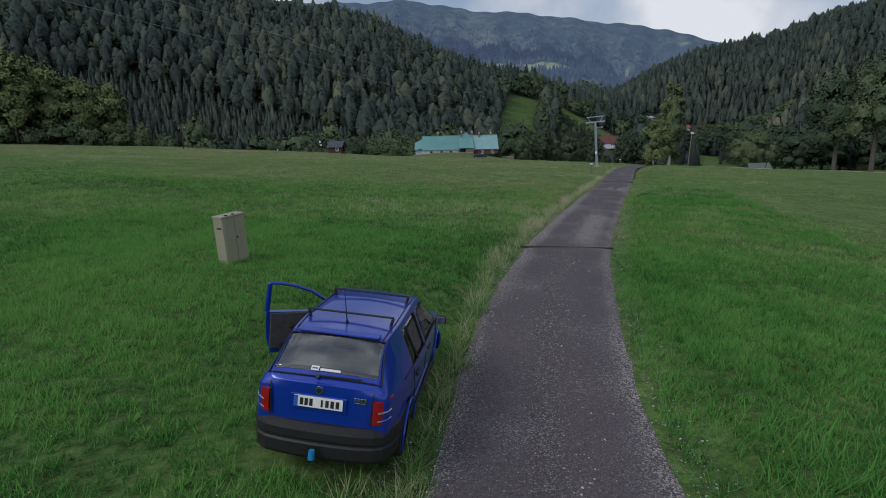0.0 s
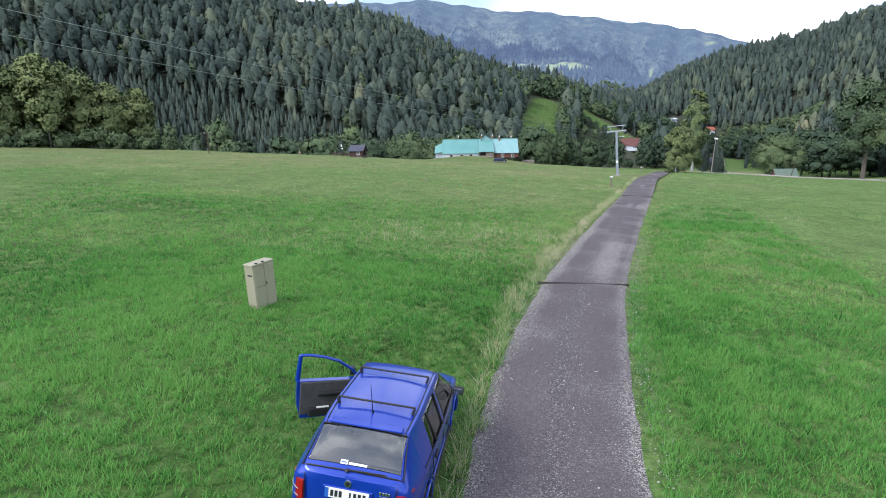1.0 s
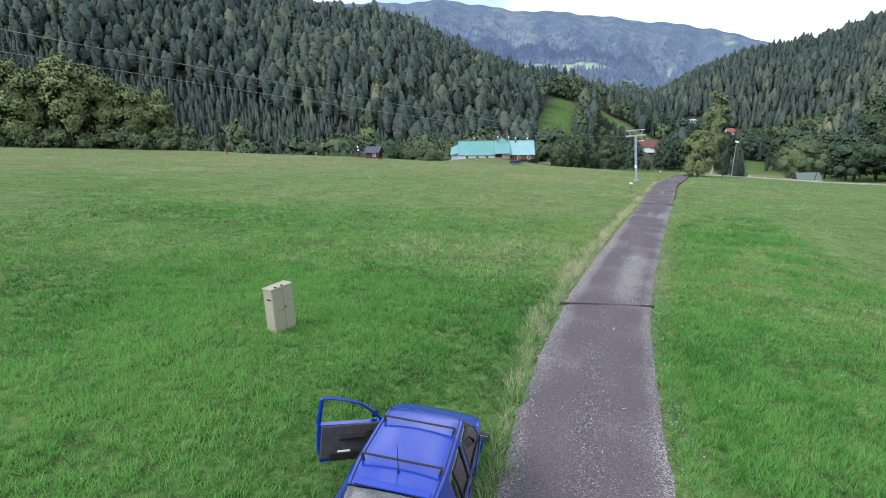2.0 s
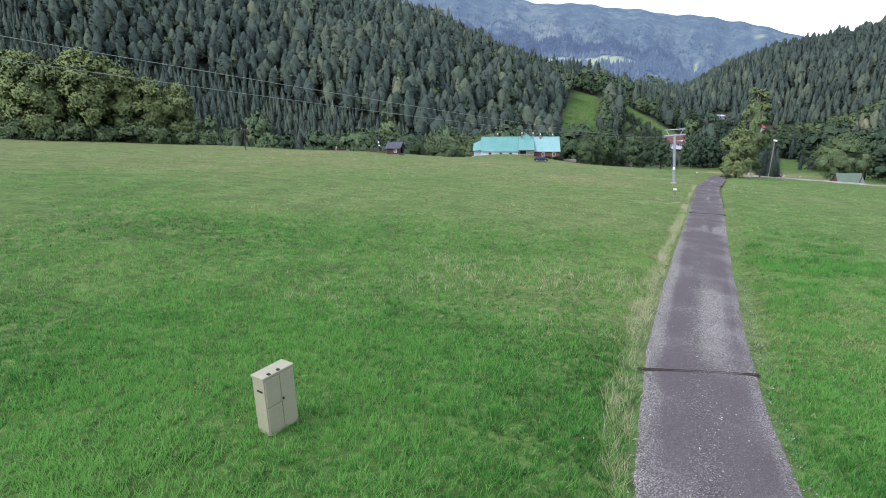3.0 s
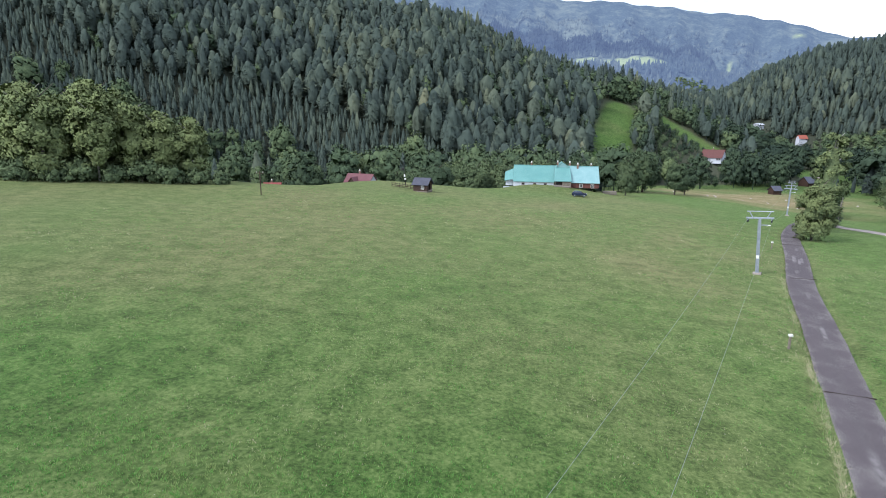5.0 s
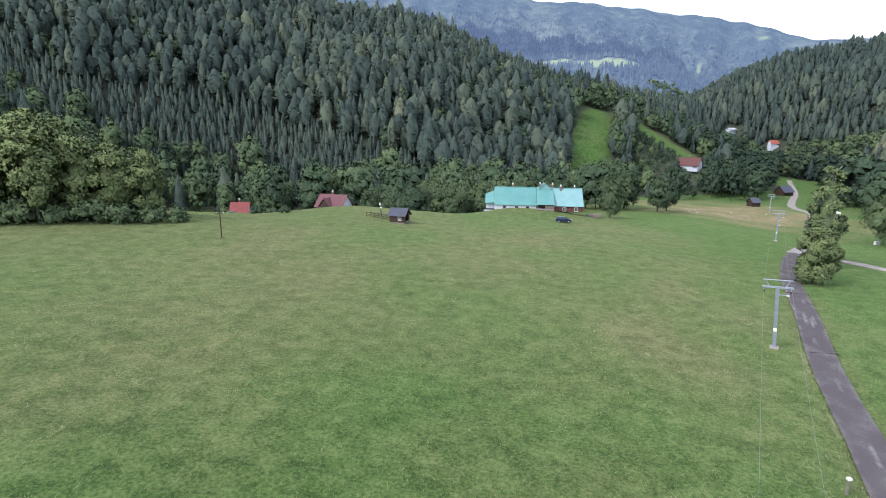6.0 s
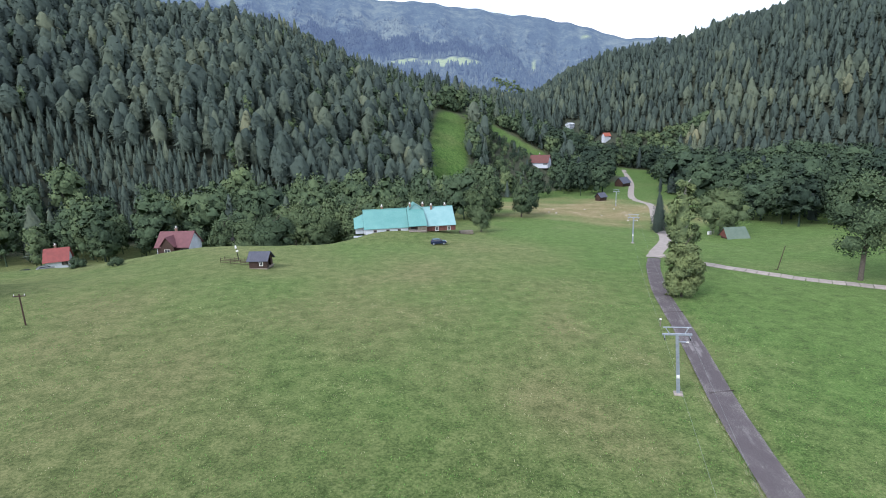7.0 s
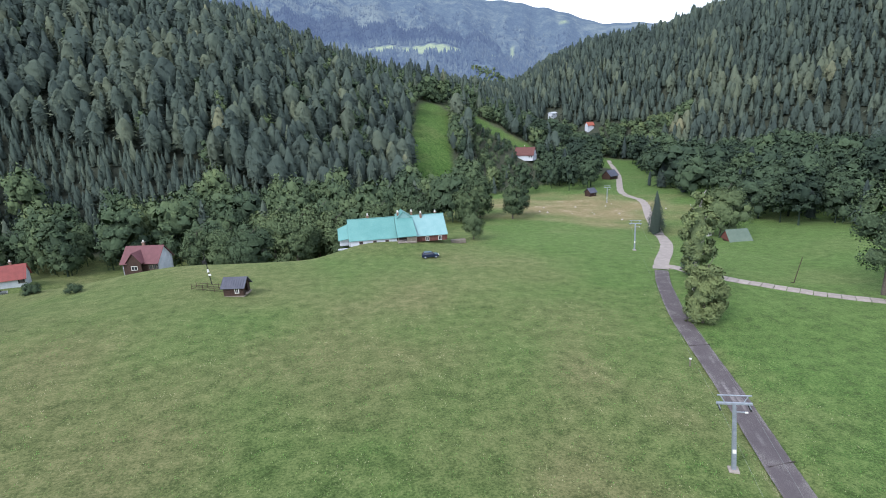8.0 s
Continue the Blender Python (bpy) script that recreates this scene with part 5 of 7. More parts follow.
ACROSS = Vector((LIFT.y, -LIFT.x, 0))


def lift_pylon():
    """A lift pylon: tapered mast with ladder, two crossarms on struts, rope wheels, footing."""
    p = empty("lift_pylon", Matrix.Rotation(-math.atan2(LIFT.x, LIFT.y), 4, "Z"), "grey steel ski-lift pylon with a double crossarm", "pylon", "lift pylons")
    bm = bmesh.new()
    made = bmesh.ops.create_cone(bm, cap_ends=True, segments=4, radius1=0.25, radius2=0.17, depth=6.9)["verts"]
    bmesh.ops.rotate(bm, verts=made, cent=(0, 0, 0), matrix=Matrix.Rotation(radians(45), 3, "Z"))
    bmesh.ops.translate(bm, verts=made, vec=(0, 0, 3.45))
    part("mast", bm, M_STEEL, p)
    part("footing", boxed((0.9, 0.9, 0.35), (0, 0, 0.02), None, 0.04), M_CONCRETE, p)
    lad = part("ladder", add_rod(rod((-0.16, -0.29, 0.4), (-0.16, -0.24, 6.8), 0.02), (0.16, -0.29, 0.4), (0.16, -0.24, 6.8), 0.02), M_STEEL, p)
    for i in range(19):
        part("rung", rod((-0.16, -0.285, 0.7 + i * 0.33), (0.16, -0.285, 0.7 + i * 0.33), 0.014, None, 5), M_STEEL, lad)
    part("crossarm", boxed((2.95, 0.2, 0.2), (0, 0, 6.95), None, 0.02), M_STEEL, p)
    part("upper_bar", rod((-1.4, 0, 7.75), (1.4, 0, 7.75), 0.06), M_STEEL, p)
    for s in (-1, 1):
        part("strut", rod((s * 0.75, 0, 7.0), (s * 1.15, 0, 7.75), 0.05), M_STEEL, p)
        w = part("wheel_bracket", boxed((0.08, 1.1, 0.12), (s * 1.25, 0, 6.72), None, 0.02), M_STEEL, p)
        for dy in (-0.42, 0.0, 0.42):
            part("rope_wheel", rod((s * 1.25 - 0.05, dy, 6.6), (s * 1.25 + 0.05, dy, 6.6), 0.17, None, 14), M_DARK, w)
    part("number_plate", boxed((0.32, 0.03, 0.4), (0, -0.3, 2.2), None, 0.01), M_PALE, p)
    part("side_arm", boxed((0.9, 0.1, 0.1), (0.5, 0, 6.1), None, 0.02), M_STEEL, p)
    part("lamp", boxed((0.3, 0.2, 0.1), (1.0, 0, 6.08), None, 0.03), M_PALE, p)
    return p


PYLONS = [(-37.5, -47.7, 0.0, 1.35), (23.3, 81.4, 4.0, 0.95), (65.4, 167.5, 0.0, 1.02), (112, 268, 0, 1.0)]
first = lift_pylon()
turn = first.matrix_world.copy()
heads = []
for i, (x, y, lean, s) in enumerate(PYLONS):
    m = Matrix.Translation((x, y, high(x, y))) @ turn @ Matrix.Rotation(radians(-lean), 4, "Y") @ Matrix.Scale(s, 4)
    if i == 0:
        first.matrix_world = m
    else:
        copy_thing(first, m @ Matrix.Scale(1 / 1.35, 4))
    heads.append(m @ Vector((0, 0, 6.78)))


def cable(name, a, b, sag, r, label, group=""):
    """A hanging cable between two points."""
    a, b = Vector(a), Vector(b)
    n, k = 40, 5
    V, F = [], []
    side = (b - a).cross(Vector((0, 0, 1))).normalized()
    up = Vector((0, 0, 1))
    for i in range(n + 1):
        t = i / n
        c = a.lerp(b, t) - Vector((0, 0, 4 * sag * t * (1 - t)))
        for j in range(k):
            w = 6.283 * j / k
            V.append(tuple(c + side * math.cos(w) * r + up * math.sin(w) * r))
    for i in range(n):
        for j in range(k):
            F.append((i * k + j, i * k + (j + 1) % k, (i + 1) * k + (j + 1) % k, (i + 1) * k + j))
    return tagged(mesh_from(name, np.array(V), np.array(F), M_CABLE, smooth=True), label, "cable", group)


for s in (-1, 1):
    for (a, b), sag in zip(zip(heads[:-1], heads[1:]), (2.1, 1.6, 2.0)):
        cable("lift_cable", a + ACROSS * 1.25 * s, b + ACROSS * 1.25 * s, sag, 0.006, "thin grey steel lift cable strung between pylons", "lift cables")


# ---- poles and posts ----
def t_pole(x, y):
    p = empty("wooden_pole", pose(x, y, high(x, y)), "dark wooden pole with a short crossarm on the meadow", "pole")
    part("post", rod((0, 0, -0.3), (0, 0, 4.4), 0.11, 0.09, 8), M_DARKWOOD, p)
    part("crossarm", boxed((1.6, 0.12, 0.14), (0, 0, 4.1), None, 0.01), M_DARKWOOD, p)
    for s in (-1, 1):
        part("insulator", rod((s * 0.65, 0, 4.15), (s * 0.65, 0, 4.4), 0.05, 0.035, 8), M_PALE, p)


t_pole(-53.8, 112.0)


def lean_pole():
    x, y = 78.7, 131.4
    p = empty("wooden_pole", pose(x, y, high(x, y), 0, 14, 0), "leaning dark wooden post in the meadow", "pole")
    part("post", rod((0, 0, -0.3), (0, 0, 5.4), 0.09, 0.07, 8), M_DARKWOOD, p)
    part("stub", rod((-0.9, 0, 0.15), (0, 0, 0.1), 0.06, None, 6), M_DARKWOOD, p)


lean_pole()


def hut_lamp():
    x, y = -34.0, 151
    p = empty("lamp_post", pose(x, y, high(x, y), 0, -6, 0), "tall thin dark lamp post with white fittings behind the hut", "lamp post")
    part("pole", rod((0, 0, -0.3), (0, 0, 6.4), 0.10, 0.06, 8), M_DARK, p)
    part("lamp", rod((0, -0.1, 2.6), (0, -0.1, 3.2), 0.22, 0.14, 10), M_PALE, p)
    part("bracket", boxed((0.5, 0.12, 0.35), (0.1, -0.1, 2.0), None, 0.02), M_PALE, p)
    part("box", boxed((0.7, 0.3, 0.7), (-0.25, 0, 4.6), None, 0.04), M_DARK, p)


hut_lamp()


def transformer():
    x, y = 106, 190
    p = empty("transformer", pose(x, y, high(x, y), 0, 0, 20), "pole-mounted transformer on two slanting concrete poles", "transformer")
    for s in (-1, 1):
        part("pole", rod((s * 0.8, 0, -0.3), (s * 0.55, 0, 8.5), 0.16, 0.11, 8), M_CONCRETE, p)
    for z, l in ((8.4, 3.4), (7.2, 2.6)):
        part("crossarm", boxed((l, 0.14, 0.16), (0, 0, z), None, 0.01), M_STEEL, p)
    t = part("tank", boxed((1.3, 0.8, 1.2), (0, 0.1, 5.6), None, 0.08), M_STEEL, p)
    for i in range(5):
        part("fin", boxed((0.05, 0.3, 0.9), (-0.5 + 0.25 * i, -0.45, 5.6)), M_STEEL, t)
    part("meter_box", boxed((1.6, 0.7, 1.1), (-2.0, -0.4, 0.5), None, 0.04), M_PALE, p)


transformer()


def floodlight(x, y, tall):
    p = empty("floodlight", pose(x, y, high(x, y), 0, 3, -20), "tall slanting pole with a white floodlight", "lamp post")
    part("pole", rod((0, 0, -0.3), (0, 0, tall), 0.11, 0.07, 8), M_CONCRETE, p)
    part("lamp", boxed((0.9, 0.4, 0.35), (0.1, -0.1, tall), Euler((0.4, 0.2, 0)).to_matrix(), 0.05), M_PALE, p)


floodlight(68.5, 150.5, 9.5)


def marker(x, y, tall, s=0.14):
    p = empty("marker_post", pose(x, y, high(x, y), 0, 0, 10), "wooden marker post with a white top beside the lane", "post", "marker posts")
    part("post", boxed((s, s, tall), (0, 0, tall / 2 - 0.1), None, 0.015), M_GREYWOOD, p)
    part("cap", boxed((s * 1.9, s * 1.7, 0.16), (0, 0, tall - 0.08), None, 0.02), M_PALE, p)
    return p


m0 = marker(15.6, 56.6, 1.15)
for x, y in ((33.2, 101.0),):
    copy_thing(m0, pose(x, y, high(x, y), 0, 0, -8))


# ---- concrete slab track, one piece a slab ----
def slab_track():
    line = spline([(62.5, 149.5), (66.0, 138.5), (74.8, 126.2), (86.0, 115.6), (100, 105), (118, 94)], 0.5)
    seg = np.concatenate([[0], np.cumsum(np.linalg.norm(np.diff(line, axis=0), axis=1))])
    t = empty("pavement", pose(0, 0, 0), "track of pale concrete slabs across the meadow", "pavement", kind="structure")
    me = None
    at, r = 0.6, random.Random(5)
    while at < seg[-1] - 1.5:
        x, y = np.interp(at, seg, line[:, 0]), np.interp(at, seg, line[:, 1])
        x2, y2 = np.interp(at + 0.2, seg, line[:, 0]), np.interp(at + 0.2, seg, line[:, 1])
        a = math.atan2(y2 - y, x2 - x)
        if me is None:
            ob = part("slab", boxed((2.0, 2.6, 0.25), (0, 0, 0), None, 0.03), M_CONCRETE, t)
            me = ob.data
        else:
            ob = new("slab", me)
            ob.parent = t
        h0, h1 = high(x - math.cos(a), y - math.sin(a)), high(x + math.cos(a), y + math.sin(a))
        ob.matrix_basis = Matrix.Translation((x, y, (h0 + h1) / 2 + 0.05 + r.uniform(-0.02, 0.02))) @ Euler((r.uniform(-0.02, 0.02), -math.atan2(h1 - h0, 2.0), a + r.uniform(-0.03, 0.03))).to_matrix().to_4x4()
        at += 2.1
    return t


slab_track()


# ---- cable cabinet ----
M_CABINET = simple("beige_grey_plastic", (0.29, 0.275, 0.195), (0.36, 0.34, 0.25), 1.2, 0.55, bump_at=0.002)


def cabinet():
    """The leaning service cabinet in the grass: two doors, cap, hinges and slots."""
    x, y = -5.07, 12.45
    a = math.atan2(0.89, 0.46)
    c = empty("cable_cabinet", Matrix.Translation((x, y, high(x, y) - 0.05)) @ Euler((radians(1), 0, a)).to_matrix().to_4x4() @ Euler((0, radians(-3.5), 0)).to_matrix().to_4x4(), "leaning grey-beige service cabinet standing in the grass", "cabinet")
    w, d, h = 0.66, 0.30, 1.16
    part("body", boxed((w, d, h), (0, 0, h / 2), None, 0.012), M_CABINET, c)
    lid = part("lid", boxed((w + 0.03, d + 0.03, 0.05), (0, 0, h + 0.015), None, 0.012), M_CABINET, c)
    for s in (-0.18, 0.02):
        part("lid_clip", boxed((0.05, 0.06, 0.03), (s, -d / 2 + 0.03, h + 0.045), None, 0.005), M_DARK, lid)
    for x0, x1, z0, z1 in ((-w / 2 + 0.02, -0.005, 0.62, h - 0.03), (-w / 2 + 0.02, -0.005, 0.05, 0.605), (0.005, w / 2 - 0.02, 0.05, h - 0.03)):
        part("door", boxed((x1 - x0, 0.02, z1 - z0), ((x0 + x1) / 2, -d / 2 - 0.01, (z0 + z1) / 2), None, 0.006), M_CABINET, c)
    part("vent", boxed((0.012, 0.14, 0.035), (-w / 2 - 0.004, -0.03, 0.92), None, 0.003), M_DARK, c)
    part("latch", boxed((0.03, 0.02, 0.05), (0.03, -d / 2 - 0.03, 0.66), None, 0.006), M_DARK, c)
    part("plinth", boxed((w - 0.04, d - 0.04, 0.3), (0, 0, -0.12)), M_CONCRETE, c)
    return c


cabinet()


# ---- drain across the lane ----
def drain(a, b, rust):
    a, b = Vector(a), Vector(b)
    d = (b - a).normalized()
    ang = math.atan2(d.y, d.x)
    m = (a + b) / 2
    g = empty("drain_channel", Matrix.Translation((m.x, m.y, high(m.x, m.y) + 0.032 + 0.20 * float(sstep((m.y - 50) / 14)))) @ Euler((0, math.atan2(high(a.x + 0.4, a.y) - high(b.x - 0.4, b.y), (b - a).length - 0.8), ang)).to_matrix().to_4x4(), "narrow rusty steel drain channel across the lane", "drain", "drains across the lane")
    for s in (-1, 1):
        part("edge_bar", boxed(((b - a).length + 0.08, 0.02, 0.06), (0, s * 0.042, 0.0), None, 0.008), rust, g)
    part("gutter", boxed(((b - a).length + 0.08, 0.066, 0.04), (0, 0, -0.01)), rust, g)


M_RUST = simple("rusty_steel", (0.030, 0.024, 0.022), (0.075, 0.055, 0.048), 4.0, 0.8, 0.3)
for ends in (((2.55, 17.25), (5.65, 17.6)), ((14.95, 50.35), (17.75, 50.1)), ((26.9, 81.3), (29.8, 81.5)), ((37.3, 106.7), (40.4, 106.6))):
    drain(*ends, M_RUST)


# ---- the blue hatchback ----
M_BLUE = simple("blue_car_paint", (0.004, 0.034, 0.34), (0.006, 0.042, 0.40), 1.2, 0.28, 0.25, coat=0.7)
M_TRIM = simple("black_plastic_trim", (0.008, 0.008, 0.009), (0.018, 0.018, 0.020), 6.0, 0.55, bump_at=0.001)
M_RUBBER = simple("tyre_rubber", (0.010, 0.010, 0.011), (0.022, 0.022, 0.023), 8.0, 0.8)
M_SEAT = simple("grey_seat_cloth", (0.035, 0.035, 0.038), (0.070, 0.070, 0.074), 10.0, 0.9)
M_CARGLASS = glass_material("car_window_glass", (0.36, 0.40, 0.40), 0.02, 2.2)
M_REDLENS = simple("red_lamp_lens", (0.26, 0.006, 0.008), (0.34, 0.010, 0.012), 6.0, 0.2, coat=0.3)
M_CLEARLENS = simple("clear_lamp_lens", (0.52, 0.46, 0.46), (0.70, 0.66, 0.66), 9.0, 0.12, coat=1.0)
M_CHROME = simple("chrome", (0.62, 0.63, 0.65), (0.72, 0.73, 0.75), 3.0, 0.12, 1.0)
M_CYAN = simple("bright_blue_plastic", (0.02, 0.22, 0.50), (0.03, 0.28, 0.60), 4.0, 0.4)
M_EUBLUE = simple("plate_blue", (0.02, 0.10, 0.42), (0.03, 0.12, 0.48), 4.0, 0.4)

# along the car: place, half width, belt height, then half width and height at drip rail and roof edge, and roof height
STATIONS = [(-1.93, .655, .95, .54, 1.02, .47, 1.04, 1.05), (-1.87, .71, .965, .59, 1.07, .52, 1.09, 1.10), (-1.64, .755, .96, .565, 1.22, .50, 1.255, 1.275), (-1.44, .78, .955, .565, 1.325, .495, 1.37, 1.395),
            (-1.36, .787, .953, .572, 1.34, .505, 1.395, 1.42), (-.95, .805, .945, .60, 1.355, .53, 1.415, 1.445), (-.20, .820, .928, .605, 1.355, .53, 1.42, 1.453), (-.08, .821, .925, .605, 1.354, .53, 1.418, 1.451),
            (.42, .82, .915, .60, 1.33, .525, 1.385, 1.415), (.64, .82, .91, .63, 1.225, .55, 1.265, 1.285), (.95, .815, .905, .71, 1.02, .615, 1.06, 1.075), (1.12, .81, .90, .74, .93, .64, .96, .972),
            (1.45, .80, .86, .70, .885, .60, .90, .915), (1.75, .765, .76, .65, .79, .55, .81, .825), (1.90, .70, .66, .60, .68, .50, .69, .70), (1.97, .60, .58, .50, .595, .40, .605, .61)]


def car_ring(st):
    y, w, belt, w6, z6, w7, z7, zt = st
    low = 0.24 if -1.8 < y < 1.8 else 0.34
    return np.array([(0, y, low), (0.86 * w, y, low), (0.965 * w, y, low + 0.09), (w, y, 0.52), (w, y, 0.74 * belt + 0.06), (0.975 * w, y, belt), (w6, y, z6), (w7, y, z7), (0.52 * w7, y, 0.25 * z7 + 0.75 * zt), (0, y, zt)])


def cat(a, b, c, d, t):
    return 0.5 * (2 * b + (c - a) * t + (2 * a - 5 * b + 4 * c - d) * t * t + (3 * b - a - 3 * c + d) * t**3)


def fine_grid(net, k):
    """A control net made finer, k steps a cell, smooth both ways."""
    for _ in range(2):
        p = np.concatenate([2 * net[:1] - net[1:2], net, 2 * net[-1:] - net[-2:-1]])
        rows = []
        for i in range(1, len(p) - 2):
            for j in range(k):
                rows.append(cat(p[i - 1], p[i], p[i + 1], p[i + 2], j / k))
        rows.append(p[-2])
        net = np.array(rows).transpose(1, 0, 2)
    return net


def hatchback():
    K = 5
    mid, roll, tip = 0.429, radians(6.2), radians(-1.95)
    car = empty("hatchback", Matrix.Translation((-1.147, 6.787, mid)) @ Euler((0, 0, radians(-6.65))).to_matrix().to_4x4() @ Euler((tip, roll, 0)).to_matrix().to_4x4() @ Matrix.Diagonal((0.964, 1, 1, 1)),
                "glossy blue hatchback on the grass, driver's door standing open", "car")
    net = np.array([car_ring(s) for s in STATIONS])
    G = fine_grid(net, K)
    G[:, 0, 0] = G[:, -1, 0] = 0
    groups = {}
    ns, nr = G.shape[0] - 1, G.shape[1] - 1
    for side in (1, -1):
        for i in range(ns):
            for j in range(nr):
                s, r = i // K, j // K
                q = [G[i, j], G[i + 1, j], G[i + 1, j + 1], G[i, j + 1]]
                c = sum(q) / 4
                key = "body"
                if r == 5 and s == 5:
                    key = ("side_window", side, 0)
                elif r == 5 and 7 <= s <= 9:
                    key = ("side_window", side, 1)
                elif (r >= 7 or (r == 6 and j % K >= 3)) and (s == 2 or (s == 1 and i % K >= 1)):
                    key = "rear_window"
                elif r >= 6 and 8 <= s <= 10:
                    key = "windscreen"
                elif side < 0 and 7 <= s <= 9 and 1 <= r <= 4 and c[2] > 0.3:
                    continue
                elif r <= 4 and abs(c[0]) > 0.45 and min(math.hypot(c[1] + 1.23, c[2] - 0.30), math.hypot(c[1] - 1.23, c[2] - 0.30)) < 0.345:
                    continue
                if key == ("side_window", -1, 1):
                    continue
                pts = [tuple((side * p[0], p[1], p[2])) for p in q]
                groups.setdefault(key, []).append(pts if side > 0 else pts[::-1])
    for row in (0, ns):
        for j in range(nr):
            a, b = G[row, j], G[row, j + 1]
            for t in range(4):
                u, v = 1 - t / 2, 1 - (t + 1) / 2
                pts = [(a[0] * u, a[1] - 0.02 * (1 - u * u) * (1 if row == 0 else -1), a[2]), (b[0] * u, b[1] - 0.02 * (1 - u * u) * (1 if row == 0 else -1), b[2]),
                       (b[0] * v, b[1] - 0.02 * (1 - v * v) * (1 if row == 0 else -1), b[2]), (a[0] * v, a[1] - 0.02 * (1 - v * v) * (1 if row == 0 else -1), a[2])]
                groups["body"].append(pts if row == 0 else pts[::-1])
    made = {}
    for key, quads in groups.items():
        name = key if isinstance(key, str) else key[0]
        bm = bmesh.new()
        for pts in quads:
            try:
                bm.faces.new([bm.verts.new(p) for p in pts])
            except ValueError:
                pass
        bmesh.ops.remove_doubles(bm, verts=bm.verts, dist=0.0008)
        bmesh.ops.recalc_face_normals(bm, faces=bm.faces)
        if name != "body":
            bmesh.ops.translate(bm, verts=bm.verts, vec=(0, 0, -0.004))
        ob = part(name, bm, M_BLUE if name == "body" else M_CARGLASS, car, "" if name == "body" else "tinted window glass", smooth=True)
        if name != "body":
            sol = ob.modifiers.new("thickness", "SOLIDIFY")
            sol.thickness, sol.offset = 0.004, -1
            ob.visible_shadow = False
        made[key] = ob

    def sweep(name, path, prof, material, label="", parent=car):
        """A profile (out, height) carried along a path of (x, y) around the car's corners."""
        bm = bmesh.new()
        rows = []
        P = [Vector(p) for p in path]
        for i, p in enumerate(P):
            d = (P[min(i + 1, len(P) - 1)] - P[max(i - 1, 0)]).normalized()
            n = Vector((d.y, -d.x))
            rows.append([bm.verts.new((p.x + n.x * o, p.y + n.y * o, z)) for o, z in prof])
        for a, b in zip(rows[:-1], rows[1:]):
            for j in range(len(prof) - 1):
                bm.faces.new((a[j], b[j], b[j + 1], a[j + 1]))
        bm.faces.new(rows[0])
        bm.faces.new(rows[-1][::-1])
        bmesh.ops.recalc_face_normals(bm, faces=bm.faces)
        return part(name, bm, material, parent, label, smooth=False)

    half = [(.765, -1.58), (.75, -1.70), (.715, -1.82), (.66, -1.905), (.57, -1.955), (.38, -1.985), (.20, -1.995), (0, -2.0)]
    path = [(-x, y) for x, y in half][:-1] + half[::-1]
    bump_prof = [(-.06, .26), (0.0, .27), (.025, .31), (.03, .43), (.018, .45), (.018, .47), (.034, .49), (.034, .57), (.02, .61), (-.02, .635), (-.08, .64)]
    sweep("rear_bumper", path, bump_prof, M_TRIM, "black plastic rear bumper")
    fh = [(.82, 1.58), (.80, 1.75), (.72, 1.90), (.55, 1.975), (.25, 2.0), (0, 2.005)]
    fpath = fh[:-1] + [(-x, y) for x, y in fh][::-1]
    sweep("front_bumper", fpath, [(-.06, .22), (0.0, .23), (.03, .30), (.035, .42), (.02, .52), (-.05, .56)], M_BLUE)
    # tail lamps wrap the rear corners
    for s in (-1, 1):
        arc = [(.50, -1.953), (.55, -1.948), (.60, -1.936), (.640, -1.914), (.672, -1.88), (.694, -1.83), (.708, -1.78)]

        def lens(z0, z1, lift, i0, i1, material, name, parent):
            bm = bmesh.new()
            rows = []
            for i, (x, y) in enumerate(arc):
                if not i0 <= i <= i1:
                    continue
                a, b = arc[max(i - 1, 0)], arc[min(i + 1, len(arc) - 1)]
                d = Vector((b[0] - a[0], b[1] - a[1])).normalized()
                n = Vector((d.y, -d.x))
                rise = 0.045 * (1 - i / 6)
                rows.append([bm.verts.new((s * (x + n.x * o), y + n.y * o, z)) for o, z in ((-0.02, z0 - rise * .2), (lift, z0 + .008 - rise * .2), (lift + .006, (z0 + z1) / 2), (lift, z1 - .008 - rise), (-0.02, z1 - rise))])
            for p, q in zip(rows[:-1], rows[1:]):
                for j in range(4):
                    bm.faces.new((p[j], q[j], q[j + 1], p[j + 1]))
            bm.faces.new(rows[0])
            bm.faces.new(rows[-1][::-1])
            bmesh.ops.recalc_face_normals(bm, faces=bm.faces)
            return part(name, bm, material, parent, smooth=False)
        lamp = lens(.69, .97, .016, 1, 6, M_REDLENS, "tail_lamp", car)
        lamp["label"] = "red tail lamp with two clear bands"
        lens(.815, .86, .029, 2, 5, M_CLEARLENS, "clear_lens", lamp)
        lens(.73, .77, .029, 2, 5, M_CLEARLENS, "clear_lens", lamp)
    # tailgate: plate, recess, emblem, lettering, wiper, joint lines
    part("plate_recess", boxed((.60, .02, .17), (-0.02, -1.952, .845), None, .012), M_BLUE, car)
    pl = part("number_plate", boxed((.52, .012, .112), (-.02, -1.972, .86), Euler((radians(-6), 0, 0)).to_matrix(), .004), M_PALE, car, "white number plate with a blue strip")
    part("blue_strip", boxed((.042, .006, .108), (-.258, -1.979, .86), Euler((radians(-6), 0, 0)).to_matrix()), M_EUBLUE, pl)
